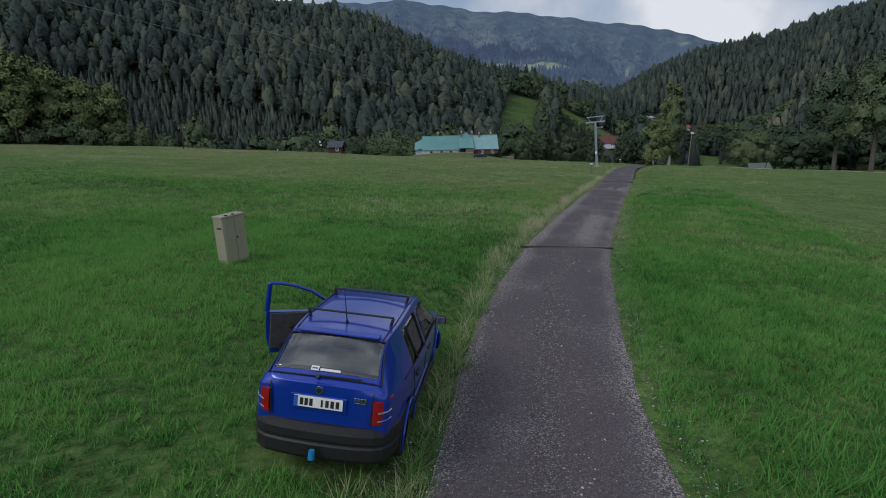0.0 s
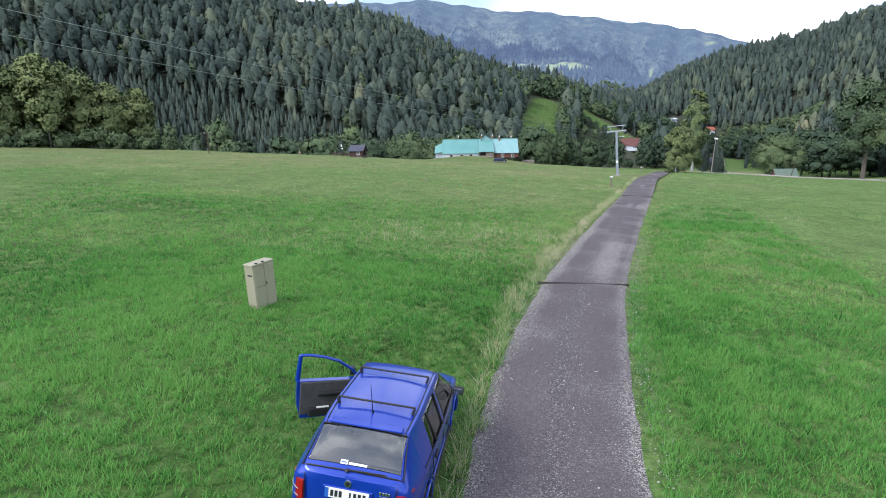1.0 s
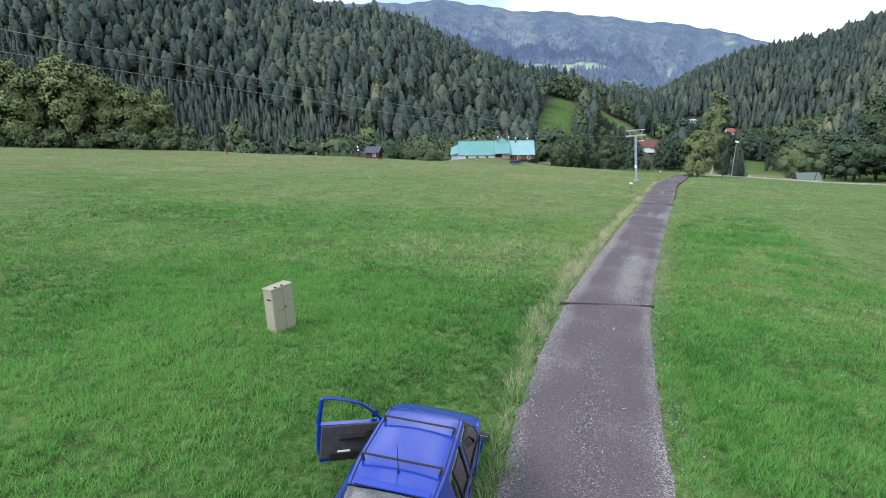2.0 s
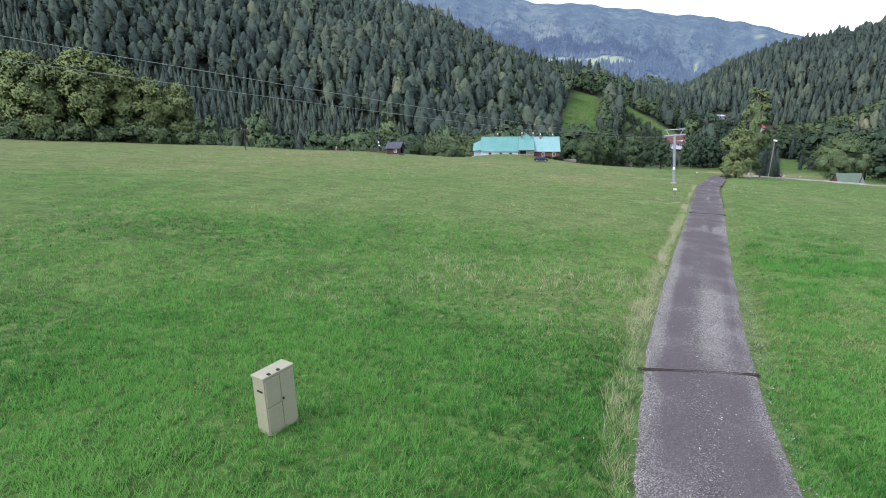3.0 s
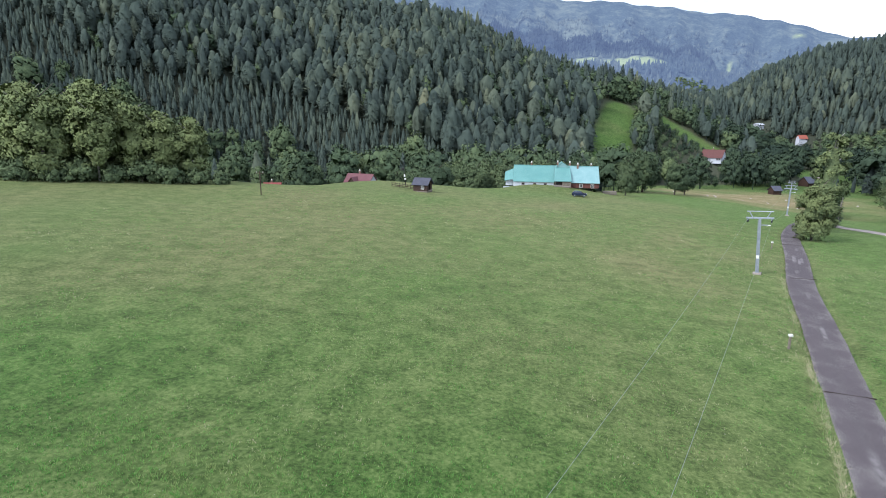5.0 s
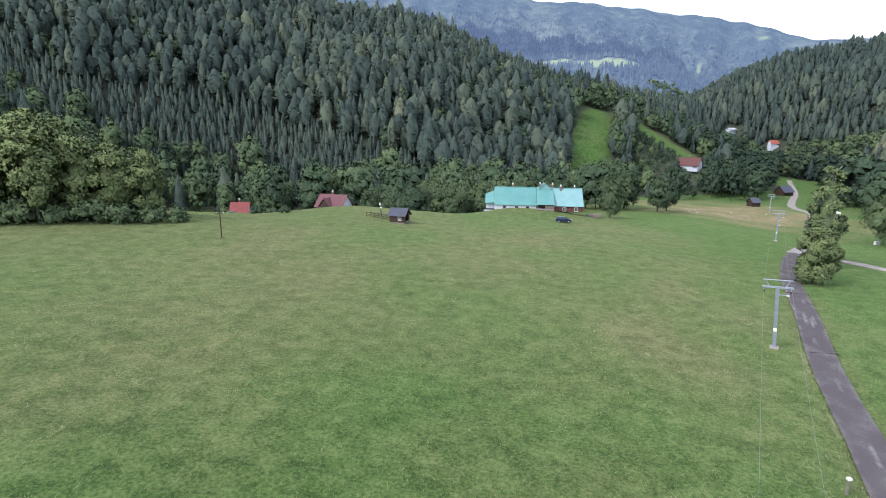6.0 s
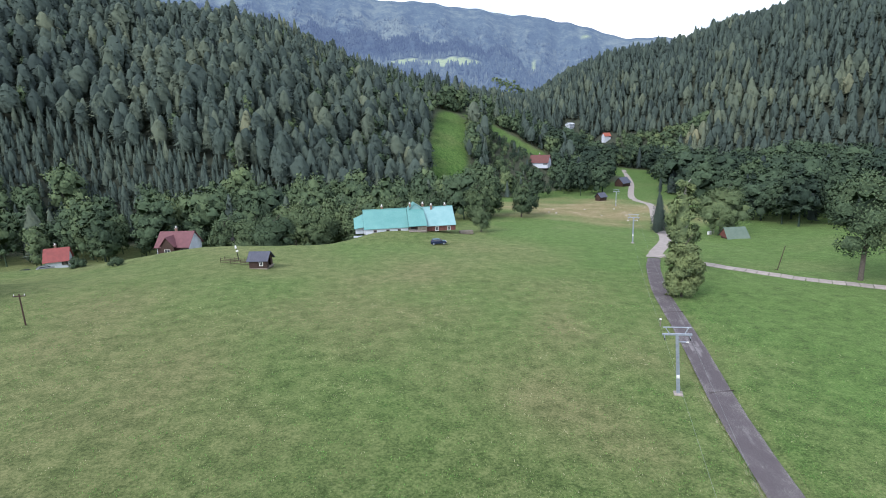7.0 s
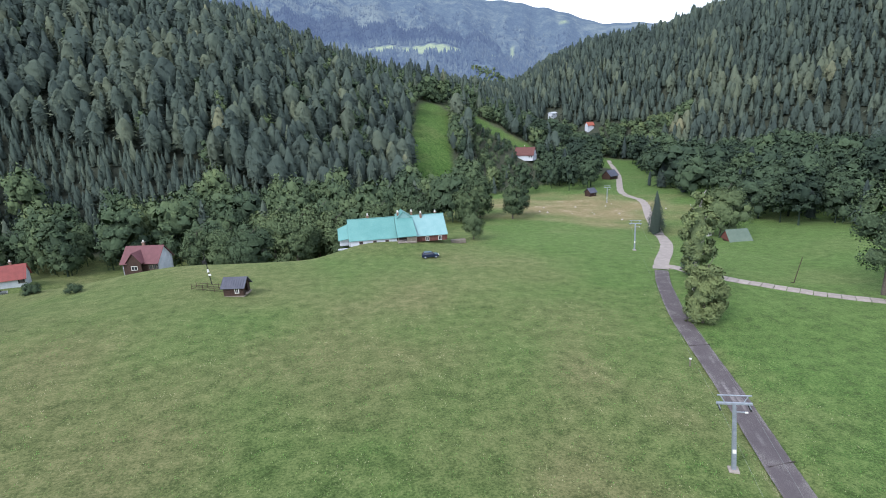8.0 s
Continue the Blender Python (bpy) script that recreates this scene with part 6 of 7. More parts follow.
    for i, x in enumerate((-.185, -.135, -.085, .03, .085, .14, .195)):
        part("bar", boxed((.034 if i != 3 else .02, .004, .07), (x - .01, -1.980, .86), Euler((radians(-6), 0, 0)).to_matrix()), M_TRIM, pl)
    em = part("emblem", rod((-.02, -1.945, .985), (-.02, -1.965, .985), .045, .04, 18), M_CHROME, car, "round chrome emblem")
    part("emblem_core", rod((-.02, -1.964, .985), (-.02, -1.970, .985), .028, None, 14), M_TRIM, em)
    for i in range(4):
        part("badge_bar", boxed((.026, .008, .038), (.36 + i * .034, -1.947, .93), None, .003), M_CHROME, car)
    part("badge_bar", boxed((.12, .008, .010), (.41, -1.947, .895), None, .002), M_CHROME, car)
    wip = part("rear_wiper", rod((-.06, -1.90, 1.115), (.40, -1.885, 1.115), .011, .008, 6), M_TRIM, car, "black rear wiper")
    part("wiper_pivot", rod((-.06, -1.88, 1.09), (-.06, -1.915, 1.115), .026, .02, 10), M_TRIM, wip)
    bm = bmesh.new()
    seal = [(-.605, -1.872, 1.07), (-.53, -1.884, 1.09), (0, -1.892, 1.105), (.53, -1.884, 1.09), (.605, -1.872, 1.07), (.565, -1.64, 1.245), (.535, -1.44, 1.365), (0, -1.45, 1.402), (-.535, -1.44, 1.365), (-.565, -1.64, 1.245), (-.605, -1.872, 1.07)]
    loop = [Vector(p) for p in seal[:-1]]
    rings = []
    for i, p in enumerate(loop):
        along = (loop[(i + 1) % len(loop)] - loop[i - 1]).normalized()
        across = along.cross(Vector((0, -.6, .8))).normalized()
        up = across.cross(along)
        rings.append([bm.verts.new(p + .009 * (math.cos(q) * across + math.sin(q) * up)) for q in (0.0, 1.05, 2.09, 3.14, 4.19, 5.24)])
    for a, b in zip(rings, rings[1:] + rings[:1]):
        for j in range(6):
            bm.faces.new((a[j], b[j], b[(j + 1) % 6], a[(j + 1) % 6]))
    bmesh.ops.recalc_face_normals(bm, faces=bm.faces)
    part("window_seal", bm, M_TRIM, car, "black rubber rear window seal")
    # stickers behind the rear pane
    st = part("window_sticker", boxed((.085, .003, .05), (-.12, -1.825, 1.155), Euler((radians(-52), 0, 0)).to_matrix()), M_PALE, car, "small white window sticker")
    part("bar", boxed((.06, .003, .012), (-.12, -1.829, 1.157), Euler((radians(-52), 0, 0)).to_matrix()), M_EUBLUE, st)
    part("window_sticker", boxed((.22, .003, .026), (.045, -1.828, 1.148), Euler((radians(-52), 0, 0)).to_matrix()), M_PALE, car, "narrow white window sticker")
    # roof bars with feet, joint lines, aerial
    for y in (-1.02, -.06):
        b = part("roof_bar", boxed((1.04, .028, .022), (0, y, 1.508), None, .008), M_TRIM, car, "black roof bar")
        for s in (-1, 1):
            part("foot", boxed((.035, .045, .11), (s * .50, y, 1.45), Euler((0, s * .25, 0)).to_matrix(), .012), M_TRIM, b)
    for s in (-1, 1):
        bm = bmesh.new()
        edge = [(STATIONS[i][5] * s, STATIONS[i][0], STATIONS[i][6] + .006) for i in range(3, 9)]
        for a, b in zip(edge[:-1], edge[1:]):
            add_rod(bm, a, b, .007, None, 5)
        part("roof_joint", bm, M_TRIM, car)
        bm = bmesh.new()
        belt = [(.98 * STATIONS[i][1] * s, STATIONS[i][0], STATIONS[i][2] + .002) for i in range(4, 11)]
        for a, b in zip(belt[:-1], belt[1:]):
            add_rod(bm, a, b, .010, None, 5)
        part("belt_moulding", bm, M_TRIM, car)
        bm = bmesh.new()
        for a, b in (((s * .54, -1.41, 1.365), (s * .575, -1.86, 1.085)), ((s * .575, -1.86, 1.085), (s * .545, -1.95, .98)), ((s * .545, -1.95, .98), (s * .53, -1.958, .66))):
            add_rod(bm, a, b, .006, None, 5)
        part("tailgate_joint", bm, M_TRIM, car)
        for y, h in ((-.62, .50), (.28, .47)):
            if s < 0 and y > 0:
                continue
            part("door_handle", boxed((.035, .19, .035), (s * .826, y - .12, .79), None, .012), M_TRIM, car)
        for y in (-.97, -.14, .92):
            if s < 0 and y > -.2:
                continue
            part("door_joint", add_rod(rod((s * .826, y, .33), (s * .827, y, .70), .005, None, 5), (s * .827, y, .70), (s * .806, y, .93), .005, None, 5), M_TRIM, car)
        part("sill_trim", boxed((.04, 1.85, .06), (s * .815, 0, .30), None, .015), M_TRIM, car)
        part("side_moulding", boxed((.02, 1.0, .05), (s * .832, -.45, .56), None, .008), M_BLUE, car)
    for y0, z0, y1, z1 in ((-.22, .93, -.20, 1.345), (-.70, .945, -.78, 1.345)):
        part("window_post", rod((.80, y0, z0), (.612, y1, z1), .016, None, 6), M_TRIM, car)
    a = part("aerial", rod((.0, -1.16, 1.445), (-.02, -1.28, 1.86), .007, .003, 6), M_TRIM, car, "thin black roof aerial")
    part("aerial_base", rod((.0, -1.15, 1.43), (.0, -1.165, 1.465), .02, .012, 10), M_TRIM, a)
    part("rear_spoiler", boxed((.92, .10, .022), (0, -1.415, 1.408), Euler((radians(9), 0, 0)).to_matrix(), .009), M_BLUE, car)
    # mirrors, lamps and grille
    m = part("door_mirror", boxed((.17, .10, .13), (.905, .78, .985), None, .03), M_TRIM, car, "black door mirror")
    part("mirror_glass", boxed((.14, .004, .10), (.905, .728, .985), None, .002), M_CHROME, m)
    for s in (-1, 1):
        hl = part("headlamp", boxed((.30, .10, .13), (s * .47, 1.92, .60), Euler((0, 0, s * -.28)).to_matrix(), .03), M_CLEARLENS, car)
        part("lamp_bowl", rod((s * .47, 1.95, .60), (s * .47, 1.985, .60), .05, .045, 14), M_CHROME, hl)
    part("grille", boxed((.62, .05, .12), (0, 1.985, .64), None, .02), M_TRIM, car)
    part("bonnet_joint", add_rod(rod((-.62, 1.12, .965), (0, 1.17, .985), .006, None, 5), (0, 1.17, .985), (.62, 1.12, .965), .006, None, 5), M_TRIM, car)
    for s in (-1, 1):
        part("windscreen_wiper", rod((s * .1 - .2, 1.12, .985), (s * .1 + .3, 1.02, 1.045), .010, None, 6), M_TRIM, car)
    # wheels: tyre, rim, blue spokes; arch linings behind them
    for y in (-1.23, 1.23):
        for s in (-1, 1):
            bm = bmesh.new()
            prof = [(.60, .19), (.60, .27), (.62, .295), (.77, .295), (.79, .27), (.79, .20)]
            n = 28
            rows = [[bm.verts.new((s * x, y + r * math.cos(6.2832 * i / n), .295 + r * math.sin(6.2832 * i / n))) for x, r in prof] for i in range(n)]
            for i in range(n):
                for j in range(len(prof) - 1):
                    bm.faces.new((rows[i][j], rows[(i + 1) % n][j], rows[(i + 1) % n][j + 1], rows[i][j + 1]))
            bmesh.ops.recalc_face_normals(bm, faces=bm.faces)
            w = part("wheel", bm, M_RUBBER, car, smooth=True)
            part("rim", rod((s * .62, y, .295), (s * .70, y, .295), .198, None, 24), M_DARK, w)
            for i in range(9):
                t = 6.2832 * i / 9
                part("spoke", rod((s * .775, y + .04 * math.cos(t), .295 + .04 * math.sin(t)), (s * .765, y + .195 * math.cos(t), .295 + .195 * math.sin(t)), .015, .013, 6), M_BLUE, w, "blue wheel spoke" if i == 0 else "")
            part("hub", rod((s * .74, y, .295), (s * .785, y, .295), .05, .04, 14), M_BLUE, w)
            part("arch_lining", boxed((.34, .66, .05), (s * .60, y, .64), None, .02), M_DARK, car)
            bm = bmesh.new()
            arch = [(s * .826, y + .352 * math.cos(t), .30 + .352 * math.sin(t)) for t in np.linspace(-.15, math.pi + .15, 15)]
            for p, q in zip(arch[:-1], arch[1:]):
                add_rod(bm, p, q, .017, None, 6)
            part("arch_lip", bm, M_BLUE, car)
    # tow ball with its blue cap, and two stray straws of cable
    tb = part("tow_ball", rod((-.02, -1.95, .33), (-.02, -2.10, .36), .018, None, 8), M_TRIM, car)
    part("tow_cap", rod((-.02, -2.10, .33), (-.02, -2.10, .42), .036, .030, 14), M_CYAN, tb, "bright blue tow-ball cap")
    # interior
    part("cabin_floor", boxed((1.40, 2.6, .05), (0, -.3, .34)), M_SEAT, car)
    part("parcel_shelf", boxed((1.12, .45, .03), (0, -1.50, .96)), M_TRIM, car)
    part("dashboard", boxed((1.36, .35, .24), (0, .86, .80), None, .05), M_TRIM, car)
    for x in (-.35, .35):
        sb = part("front_seat", boxed((.46, .48, .16), (x, .12, .52), None, .05), M_SEAT, car)
        part("seat_back", boxed((.46, .14, .60), (x, -.16, .84), Euler((radians(14), 0, 0)).to_matrix(), .05), M_SEAT, sb)
        part("headrest", boxed((.24, .09, .17), (x, -.26, 1.21), None, .035), M_SEAT, sb)
    rb = part("rear_bench", boxed((1.18, .46, .16), (0, -.75, .54), None, .05), M_SEAT, car)
    part("bench_back", boxed((1.18, .14, .52), (0, -1.06, .82), Euler((radians(16), 0, 0)).to_matrix(), .05), M_SEAT, rb)
    for x in (-.36, .36):
        part("headrest", boxed((.22, .08, .13), (x, -1.15, 1.12), None, .03), M_SEAT, rb)
    bm = bmesh.new()
    ring = [(-.35 + .18 * math.cos(t), .58 + .05 * math.sin(t), .93 + .17 * math.sin(t)) for t in np.linspace(0, 6.2832, 17)]
    for p, q in zip(ring[:-1], ring[1:]):
        add_rod(bm, p, q, .014, None, 6)
    part("steering_wheel", bm, M_TRIM, car)

    # the open driver's door, hinged at its front edge
    swing = Matrix.Translation((-.812, .93, 0)) @ Matrix.Rotation(radians(-61), 4, "Z")
    bm = bmesh.new()
    outer = [(0, .0, .30), (0, -.98, .30), (-.012, -1.04, .52), (-.008, -1.05, .74), (.018, -1.05, .93), (.018, -.02, .91), (-.008, 0, .72), (-.012, 0, .52)]
    inner = [(x + .10, y * .985 - .008, z) for x, y, z in outer]
    o, i_ = [bm.verts.new(p) for p in outer], [bm.verts.new(p) for p in inner]
    bm.faces.new(o)
    bm.faces.new(i_[::-1])
    for a in range(8):
        b = (a + 1) % 8
        bm.faces.new((o[b], o[a], i_[a], i_[b]))
    bmesh.ops.recalc_face_normals(bm, faces=bm.faces)
    door = part("front_door", bm, M_BLUE, car, "open blue driver's door with dark inner trim")
    door.matrix_basis = swing
    frame_pts = [(.05, -.03, .92), (.055, -.16, 1.06), (.065, -.38, 1.215), (.075, -.62, 1.30), (.085, -.85, 1.345), (.09, -1.0, 1.35)]
    bm = bmesh.new()
    for p, q in zip(frame_pts[:-1], frame_pts[1:]):
        add_rod(bm, p, q, .024, None, 8)
    add_rod(bm, (.09, -1.0, 1.35), (.055, -1.03, .93), .034, .040, 8)
    part("window_frame", bm, M_BLUE, door)
    part("inner_trim", boxed((.035, .94, .54), (.125, -.52, .645), None, .015), M_SEAT, door, "dark grey inner door trim")
    part("armrest", boxed((.075, .44, .07), (.165, -.50, .72), None, .025), M_TRIM, door)
    part("door_pocket", boxed((.06, .58, .14), (.155, -.56, .42), None, .02), M_TRIM, door, "black door pocket holding papers")
    part("papers", boxed((.02, .20, .06), (.165, -.62, .48), None, .004), M_PALE, door)
    part("pull_handle", boxed((.05, .13, .05), (.155, -.22, .80), None, .015), M_TRIM, door)
    mm = part("door_mirror", boxed((.17, .10, .13), (-.08, -.12, .985), None, .03), M_TRIM, door, "black door mirror")
    part("mirror_glass", boxed((.14, .004, .10), (-.08, -.172, .985), None, .002), M_CHROME, mm)
    return car


hatchback()


# ---- grass, flowers and loose stones ----
def blade_material():
    m, nt, b = fresh("grass_blades")
    a = nt.nodes.new("ShaderNodeAttribute")
    a.attribute_name = "tone"
    c = ramp(nt, a.outputs["Fac"], [(0.0, (0.026, 0.085, 0.022)), (0.3, (0.084, 0.262, 0.054)), (0.58, (0.182, 0.420, 0.098)), (0.76, (0.29, 0.375, 0.135)), (1.0, (0.60, 0.54, 0.38))])
    nt.links.new(c, b.inputs["Base Color"])
    b.inputs["Roughness"].default_value, b.inputs["Specular IOR Level"].default_value = 0.8, 0.1
    thin, both = nt.nodes.new("ShaderNodeBsdfTranslucent"), node(nt, "ShaderNodeMixShader", Fac=0.45)
    nt.links.new(c, thin.inputs["Color"])
    nt.links.new(b.outputs[0], both.inputs[1])
    nt.links.new(thin.outputs[0], both.inputs[2])
    nt.links.new(both.outputs[0], nt.nodes["Material Output"].inputs["Surface"])
    return m


def under_car(x, y):
    u, v = x + 1.147, y - 6.787
    c, s = math.cos(radians(7)), math.sin(radians(7))
    a, b = u * c - v * s, u * s + v * c
    return (np.abs(a) < 0.86) & (np.abs(b) < 1.98)


def grass(name, x0, x1, y0, y1, per_m2, blades, tall, wide, spread, seed, label, keep=None, tone_at=0.0, straw=0.0, fade=4.0, lift=0.10, near=1.50):
    """Tufts of single blades over a stretch of the meadow, thinning out at its borders; every blade a slim triangle that leans."""
    r = np.random.default_rng(seed)
    n = int((x1 - x0) * (y1 - y0) * per_m2)
    X, Y = r.uniform(x0, x1, n), r.uniform(y0, y1, n)
    clump = 0.3 * value_noise(X, Y, 0.28, seed + 2) + 0.4 * value_noise(X, Y, 0.8, seed) + 0.3 * value_noise(X, Y, 3.1, seed + 1)
    rim = np.minimum(np.minimum(X - x0, x1 - X), np.minimum(Y - y0, y1 - Y)) / fade + 0.5 * (value_noise(X, Y, fade, 5) - 0.5)
    first = r.uniform(0, 1, n) < np.minimum(rim, 0.15 + 1.3 * clump)
    X, Y, clump = X[first], Y[first], clump[first]
    d = from_line(ROAD_LINE[::3], X, Y)
    east = X > np.interp(Y, ROAD_LINE[:, 1], ROAD_LINE[:, 0])
    ok = (d > near - 0.26 * east + 0.28 * value_noise(X, Y, 0.35, 9)) & ~under_car(X, Y)
    if keep is not None:
        ok &= keep(X, Y, d)
    X, Y, clump, d = X[ok], Y[ok], clump[ok], d[ok]
    n = len(X)
    Z = height(X, Y)
    H = tall * (0.55 + 0.9 * clump) * r.uniform(0.7, 1.3, n)
    patch = value_noise(X, Y, 7.0, 77)
    T = tone_at + 0.25 + 0.11 + 0.80 * (clump - 0.5) + 0.42 * (patch - 0.5) + 0.09 * r.normal(0, 1, n)
    k = blades
    a = r.uniform(0, 6.283, (n, k))
    lean = r.uniform(0.25, 0.95, (n, k)) * H[:, None]
    bx, by = X[:, None] + r.normal(0, spread, (n, k)), Y[:, None] + r.normal(0, spread, (n, k))
    hh = H[:, None] * r.uniform(0.5, 1.05, (n, k))
    w = wide * r.uniform(0.6, 1.3, (n, k))
    side = a + 1.57 + r.normal(0, 0.5, (n, k))
    zb = np.repeat(Z[:, None], k, 1) - 0.015
    V = np.stack([np.stack([bx - w * np.cos(side), by - w * np.sin(side), zb], -1), np.stack([bx + w * np.cos(side), by + w * np.sin(side), zb], -1),
                  np.stack([bx + lean * np.cos(a), by + lean * np.sin(a), zb + hh], -1)], 2).reshape(-1, 3)
    tone = np.repeat((T[:, None] + r.normal(0, 0.14, (n, k)) + straw * (r.uniform(0, 1, (n, k)) < 0.6)).reshape(-1), 3)
    tone[2::3] += lift
    F = np.arange(len(V)).reshape(-1, 3)
    ob = mesh_from(name, V, F, M_BLADES, np.clip(tone, 0, 1 if straw or tone_at > 0.1 else 0.62 + 2.4 * tone_at))
    return tagged(ob, label, "grass", kind="stuff")


M_BLADES = blade_material()
grass("grass", -12, 11, 0.5, 20, 150, 7, 0.15, 0.0085, 0.035, 11, "short dense green meadow grass beside the lane")
grass("grass", -28, 20, 12, 40, 42, 6, 0.14, 0.013, 0.06, 12, "short dense green meadow grass", None, 0.07, fade=12)
grass("grass", -20, -6, 4, 18, 45, 6, 0.12, 0.012, 0.05, 13, "short dense green meadow grass")
grass("grass", 7, 20, 4, 18, 45, 6, 0.12, 0.012, 0.05, 14, "short dense green meadow grass")
grass("grass", -44, 36, 30, 76, 8, 5, 0.11, 0.016, 0.12, 15, "short green and straw-coloured meadow grass", None, 0.15, fade=12)
grass("grass", -65, 56, 60, 134, 1.8, 4, 0.13, 0.030, 0.2, 16, "patchy green and straw-coloured meadow grass", None, 0.20, fade=16)
# taller straw-coloured verge on the western side of the lane
west = lambda x, y, d: (x < np.interp(y, ROAD_LINE[:, 1], ROAD_LINE[:, 0])) & (d < 1.78 + (0.50 - 0.1 * (y > 35)) * value_noise(x, y, 1.7, 31))
grass("verge_grass", -3, 30, 2.5, 84, 62, 8, 0.34, 0.006, 0.05, 21, "tall straw-coloured grass along the lane", west, 0.22, 0.42, fade=1)
grass("verge_grass", -2.2, 1.2, 2.5, 14, 150, 8, 0.30, 0.006, 0.05, 24, "tall green and straw-coloured grass between the lane and the parked car", west, 0.08, 0.36, fade=0.6, near=1.36)
band = lambda x, y, d: (value_noise(x, y, 1.7, 41) > 0.48) & (np.abs(y - 23 - 0.25 * x) < 5)
grass("verge_grass", -9, 8, 15, 31, 13, 6, 0.30, 0.006, 0.07, 22, "patches of tall straw-coloured grass in the meadow", band, 0.22, 0.4)
# darker, coarser tussocks on the lower eastern bank
bank = lambda x, y, d: (x > np.interp(y, ROAD_LINE[:, 1], ROAD_LINE[:, 0])) & (value_noise(x, y, 1.3, 51) > 0.46) & (d > 1.9) & (x < 9 + 0.3 * y)
grass("bank_grass", -5, 24, -3, 44, 24, 9, 0.26, 0.009, 0.09, 23, "coarse lush green grass on the bank beside the lane", bank, -0.06, fade=8)


def flowers():
    r = np.random.default_rng(8)
    n = 2600
    X, Y = r.uniform(-26, 22, n), 3 + 70 * r.uniform(0, 1, n) ** 1.5
    d = from_line(ROAD_LINE[::3], X, Y)
    ok = (d > 2) & ~under_car(X, Y) & (value_noise(X, Y, 4, 61) > 0.45)
    X, Y = X[ok], Y[ok]
    n = len(X)
    Z = height(X, Y) + r.uniform(0.08, 0.2, n)
    s = r.uniform(0.004, 0.008, n) * (1 + Y / 40)
    a = r.uniform(0, 6.283, n)
    V = np.stack([np.stack([X + s * np.cos(a + q), Y + s * np.sin(a + q), Z + 0.4 * s * np.sin(a * 3 + q)], -1) for q in (0, 1.57, 3.14, 4.71)], 1).reshape(-1, 3)
    m, nt, b = fresh("clover_flowers")
    c = ramp(nt, nt.nodes.new("ShaderNodeNewGeometry").outputs["Random Per Island"], [(0.0, (0.72, 0.70, 0.66)), (0.7, (0.62, 0.62, 0.55)), (0.8, (0.62, 0.50, 0.08))])
    nt.links.new(c, b.inputs["Base Color"])
    tagged(mesh_from("meadow_flowers", V, np.arange(4 * n).reshape(n, 4), m), "tiny white and yellow flowers scattered in the meadow", "flowers", kind="stuff")


flowers()


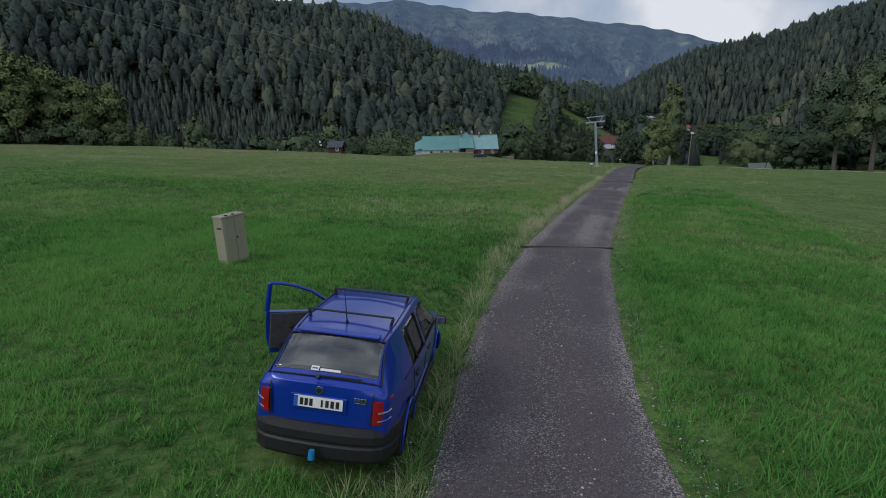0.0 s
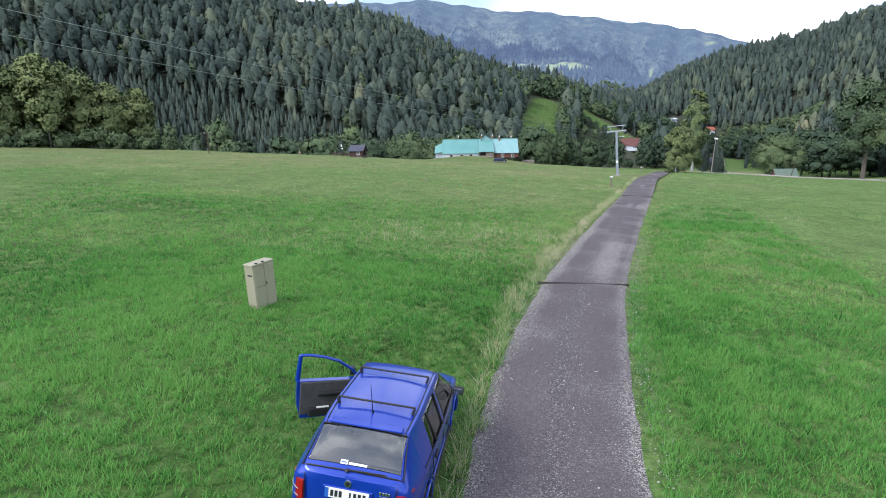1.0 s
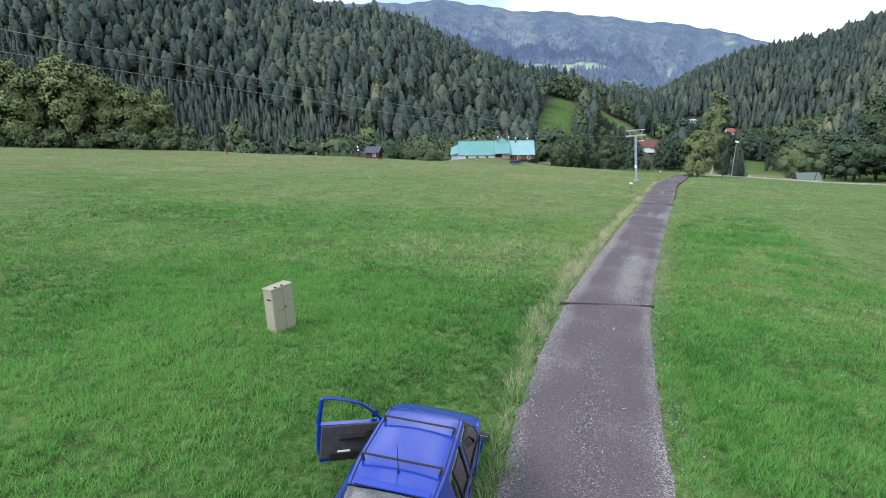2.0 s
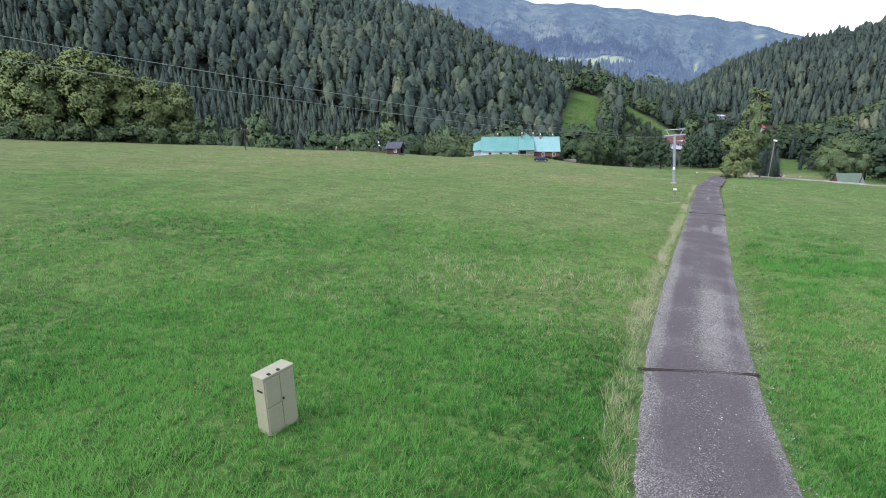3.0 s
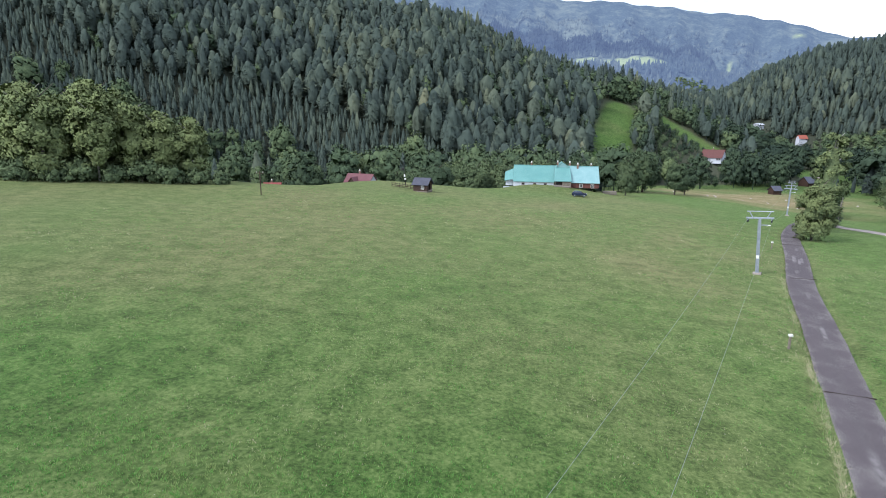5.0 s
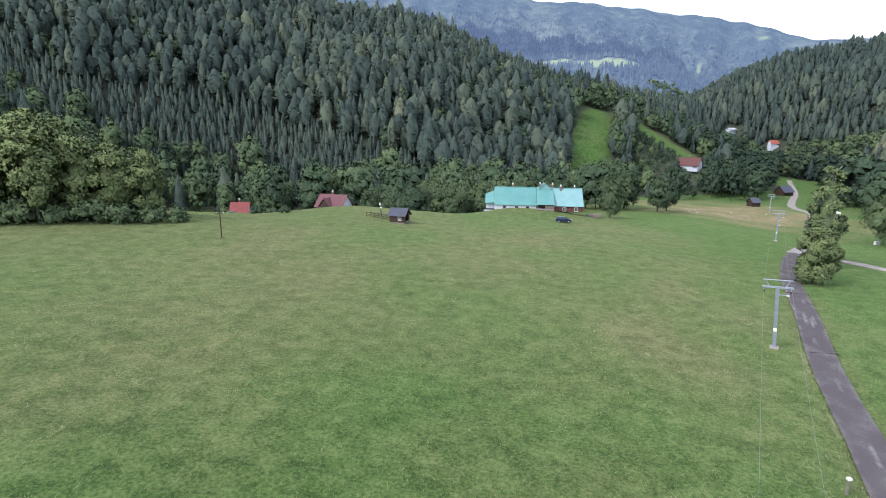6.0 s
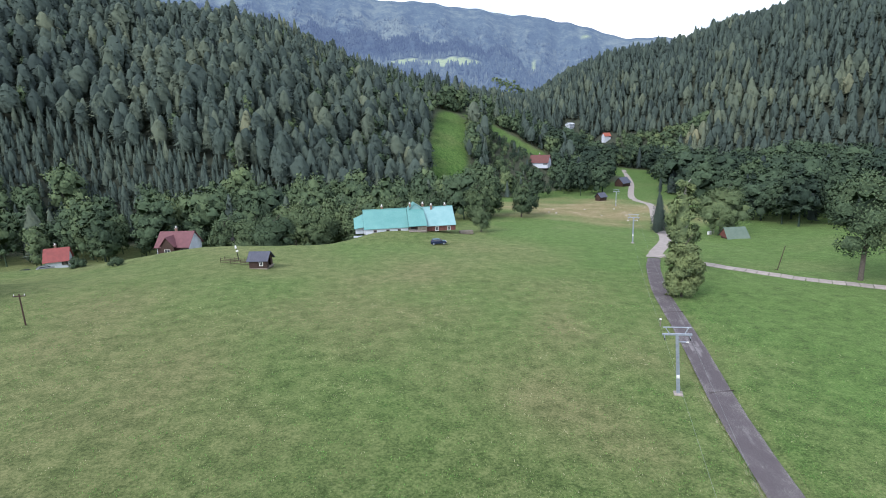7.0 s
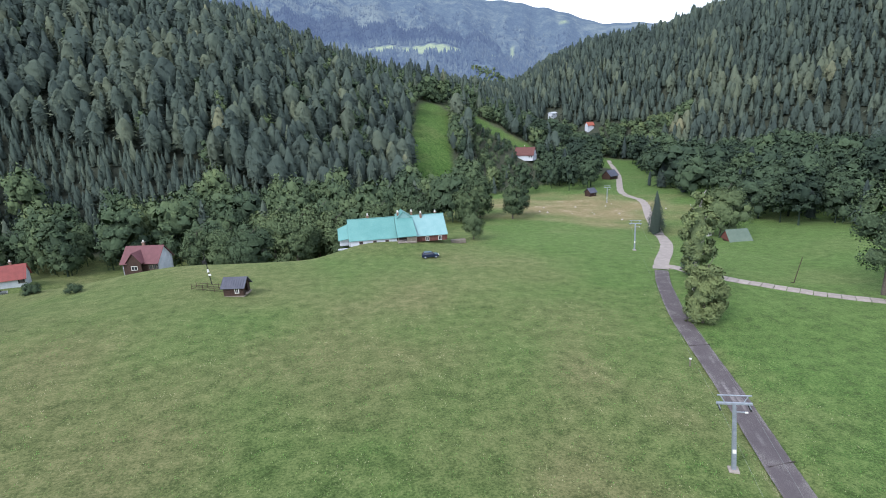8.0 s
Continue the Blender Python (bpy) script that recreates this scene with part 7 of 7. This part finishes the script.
def stones():
    """Loose chippings on the lane: along both edges and the crown, thinning with distance."""
    r = np.random.default_rng(9)
    line = spline(ROAD_LINE[:90:3], 0.25)
    line = line[(line[:, 1] > 2) & (line[:, 1] < 48)]
    n = 20000
    i = r.integers(1, len(line) - 1, n)
    t = line[i + 1] - line[i - 1]
    t /= np.linalg.norm(t, axis=1)[:, None]
    edge = r.uniform(0, 1, n)
    u = np.where(edge < 0.36, r.normal(-1.5, 0.22, n), np.where(edge < 0.62, r.normal(1.5, 0.16, n), np.where(edge < 0.85, r.normal(0.02, 0.3, n), r.uniform(-1.5, 1.5, n))))
    P = line[i] + np.stack([t[:, 1], -t[:, 0]], 1) * u[:, None] + r.uniform(-0.15, 0.15, (n, 2))
    Z = height(P[:, 0], P[:, 1]) + 0.052
    s = np.clip(r.lognormal(-4.85, 0.42, n), 0.004, 0.035)
    O = np.array([(1, 0, 0), (0, 1, 0), (-1, 0, 0), (0, -1, 0), (0, 0, 0.8), (0, 0, -0.5)])
    J = O[None] * r.uniform(0.6, 1.3, (n, 6, 3))
    a = r.uniform(0, 6.283, n)
    c, q = np.cos(a)[:, None], np.sin(a)[:, None]
    R = np.stack([J[..., 0] * c - J[..., 1] * q, J[..., 0] * q + J[..., 1] * c, J[..., 2]], -1) * s[:, None, None]
    V = (R + np.stack([P[:, 0], P[:, 1], Z], 1)[:, None]).reshape(-1, 3)
    tri = np.array([(0, 1, 4), (1, 2, 4), (2, 3, 4), (3, 0, 4)])
    F = (tri[None] + 6 * np.arange(n)[:, None, None]).reshape(-1, 3)
    m, nt, b = fresh("chippings")
    nt.links.new(ramp(nt, nt.nodes.new("ShaderNodeNewGeometry").outputs["Random Per Island"], [(0.0, (0.09, 0.083, 0.083)), (0.7, (0.24, 0.225, 0.22)), (1.0, (0.52, 0.50, 0.48))]), b.inputs["Base Color"])
    b.inputs["Roughness"].default_value = 0.9
    tagged(mesh_from("gravel", V, F, m), "loose grey stone chippings on the lane", "gravel", kind="stuff")


stones()


def rubble():
    """Pale boulders left lying on the bare hillside."""
    r = np.random.default_rng(12)
    n = 16
    X, Y = r.normal(94, 17, n), r.normal(250, 14, n)
    Z = height(X, Y)
    s = r.uniform(0.18, 0.6, n)
    O = np.array([(1, 0, 0), (0.3, 0.95, 0), (-0.8, 0.6, 0), (-0.8, -0.6, 0), (0.3, -0.95, 0), (0.2, 0.1, 0.75), (-0.2, -0.1, 0.65)])
    V = (O[None] * r.uniform(0.7, 1.3, (n, 7, 3)) * s[:, None, None] + np.stack([X, Y, Z], 1)[:, None]).reshape(-1, 3)
    tri = np.array([(0, 1, 5), (1, 2, 5), (2, 6, 5), (2, 3, 6), (3, 4, 6), (4, 0, 5), (4, 5, 6)])
    F = (tri[None] + 7 * np.arange(n)[:, None, None]).reshape(-1, 3)
    tagged(mesh_from("rubble", V, F, simple("pale_stone", (0.30, 0.27, 0.24), (0.52, 0.48, 0.44), 2.0, 0.9)), "pale boulders scattered on the bare hillside", "rocks", kind="stuff")


rubble()
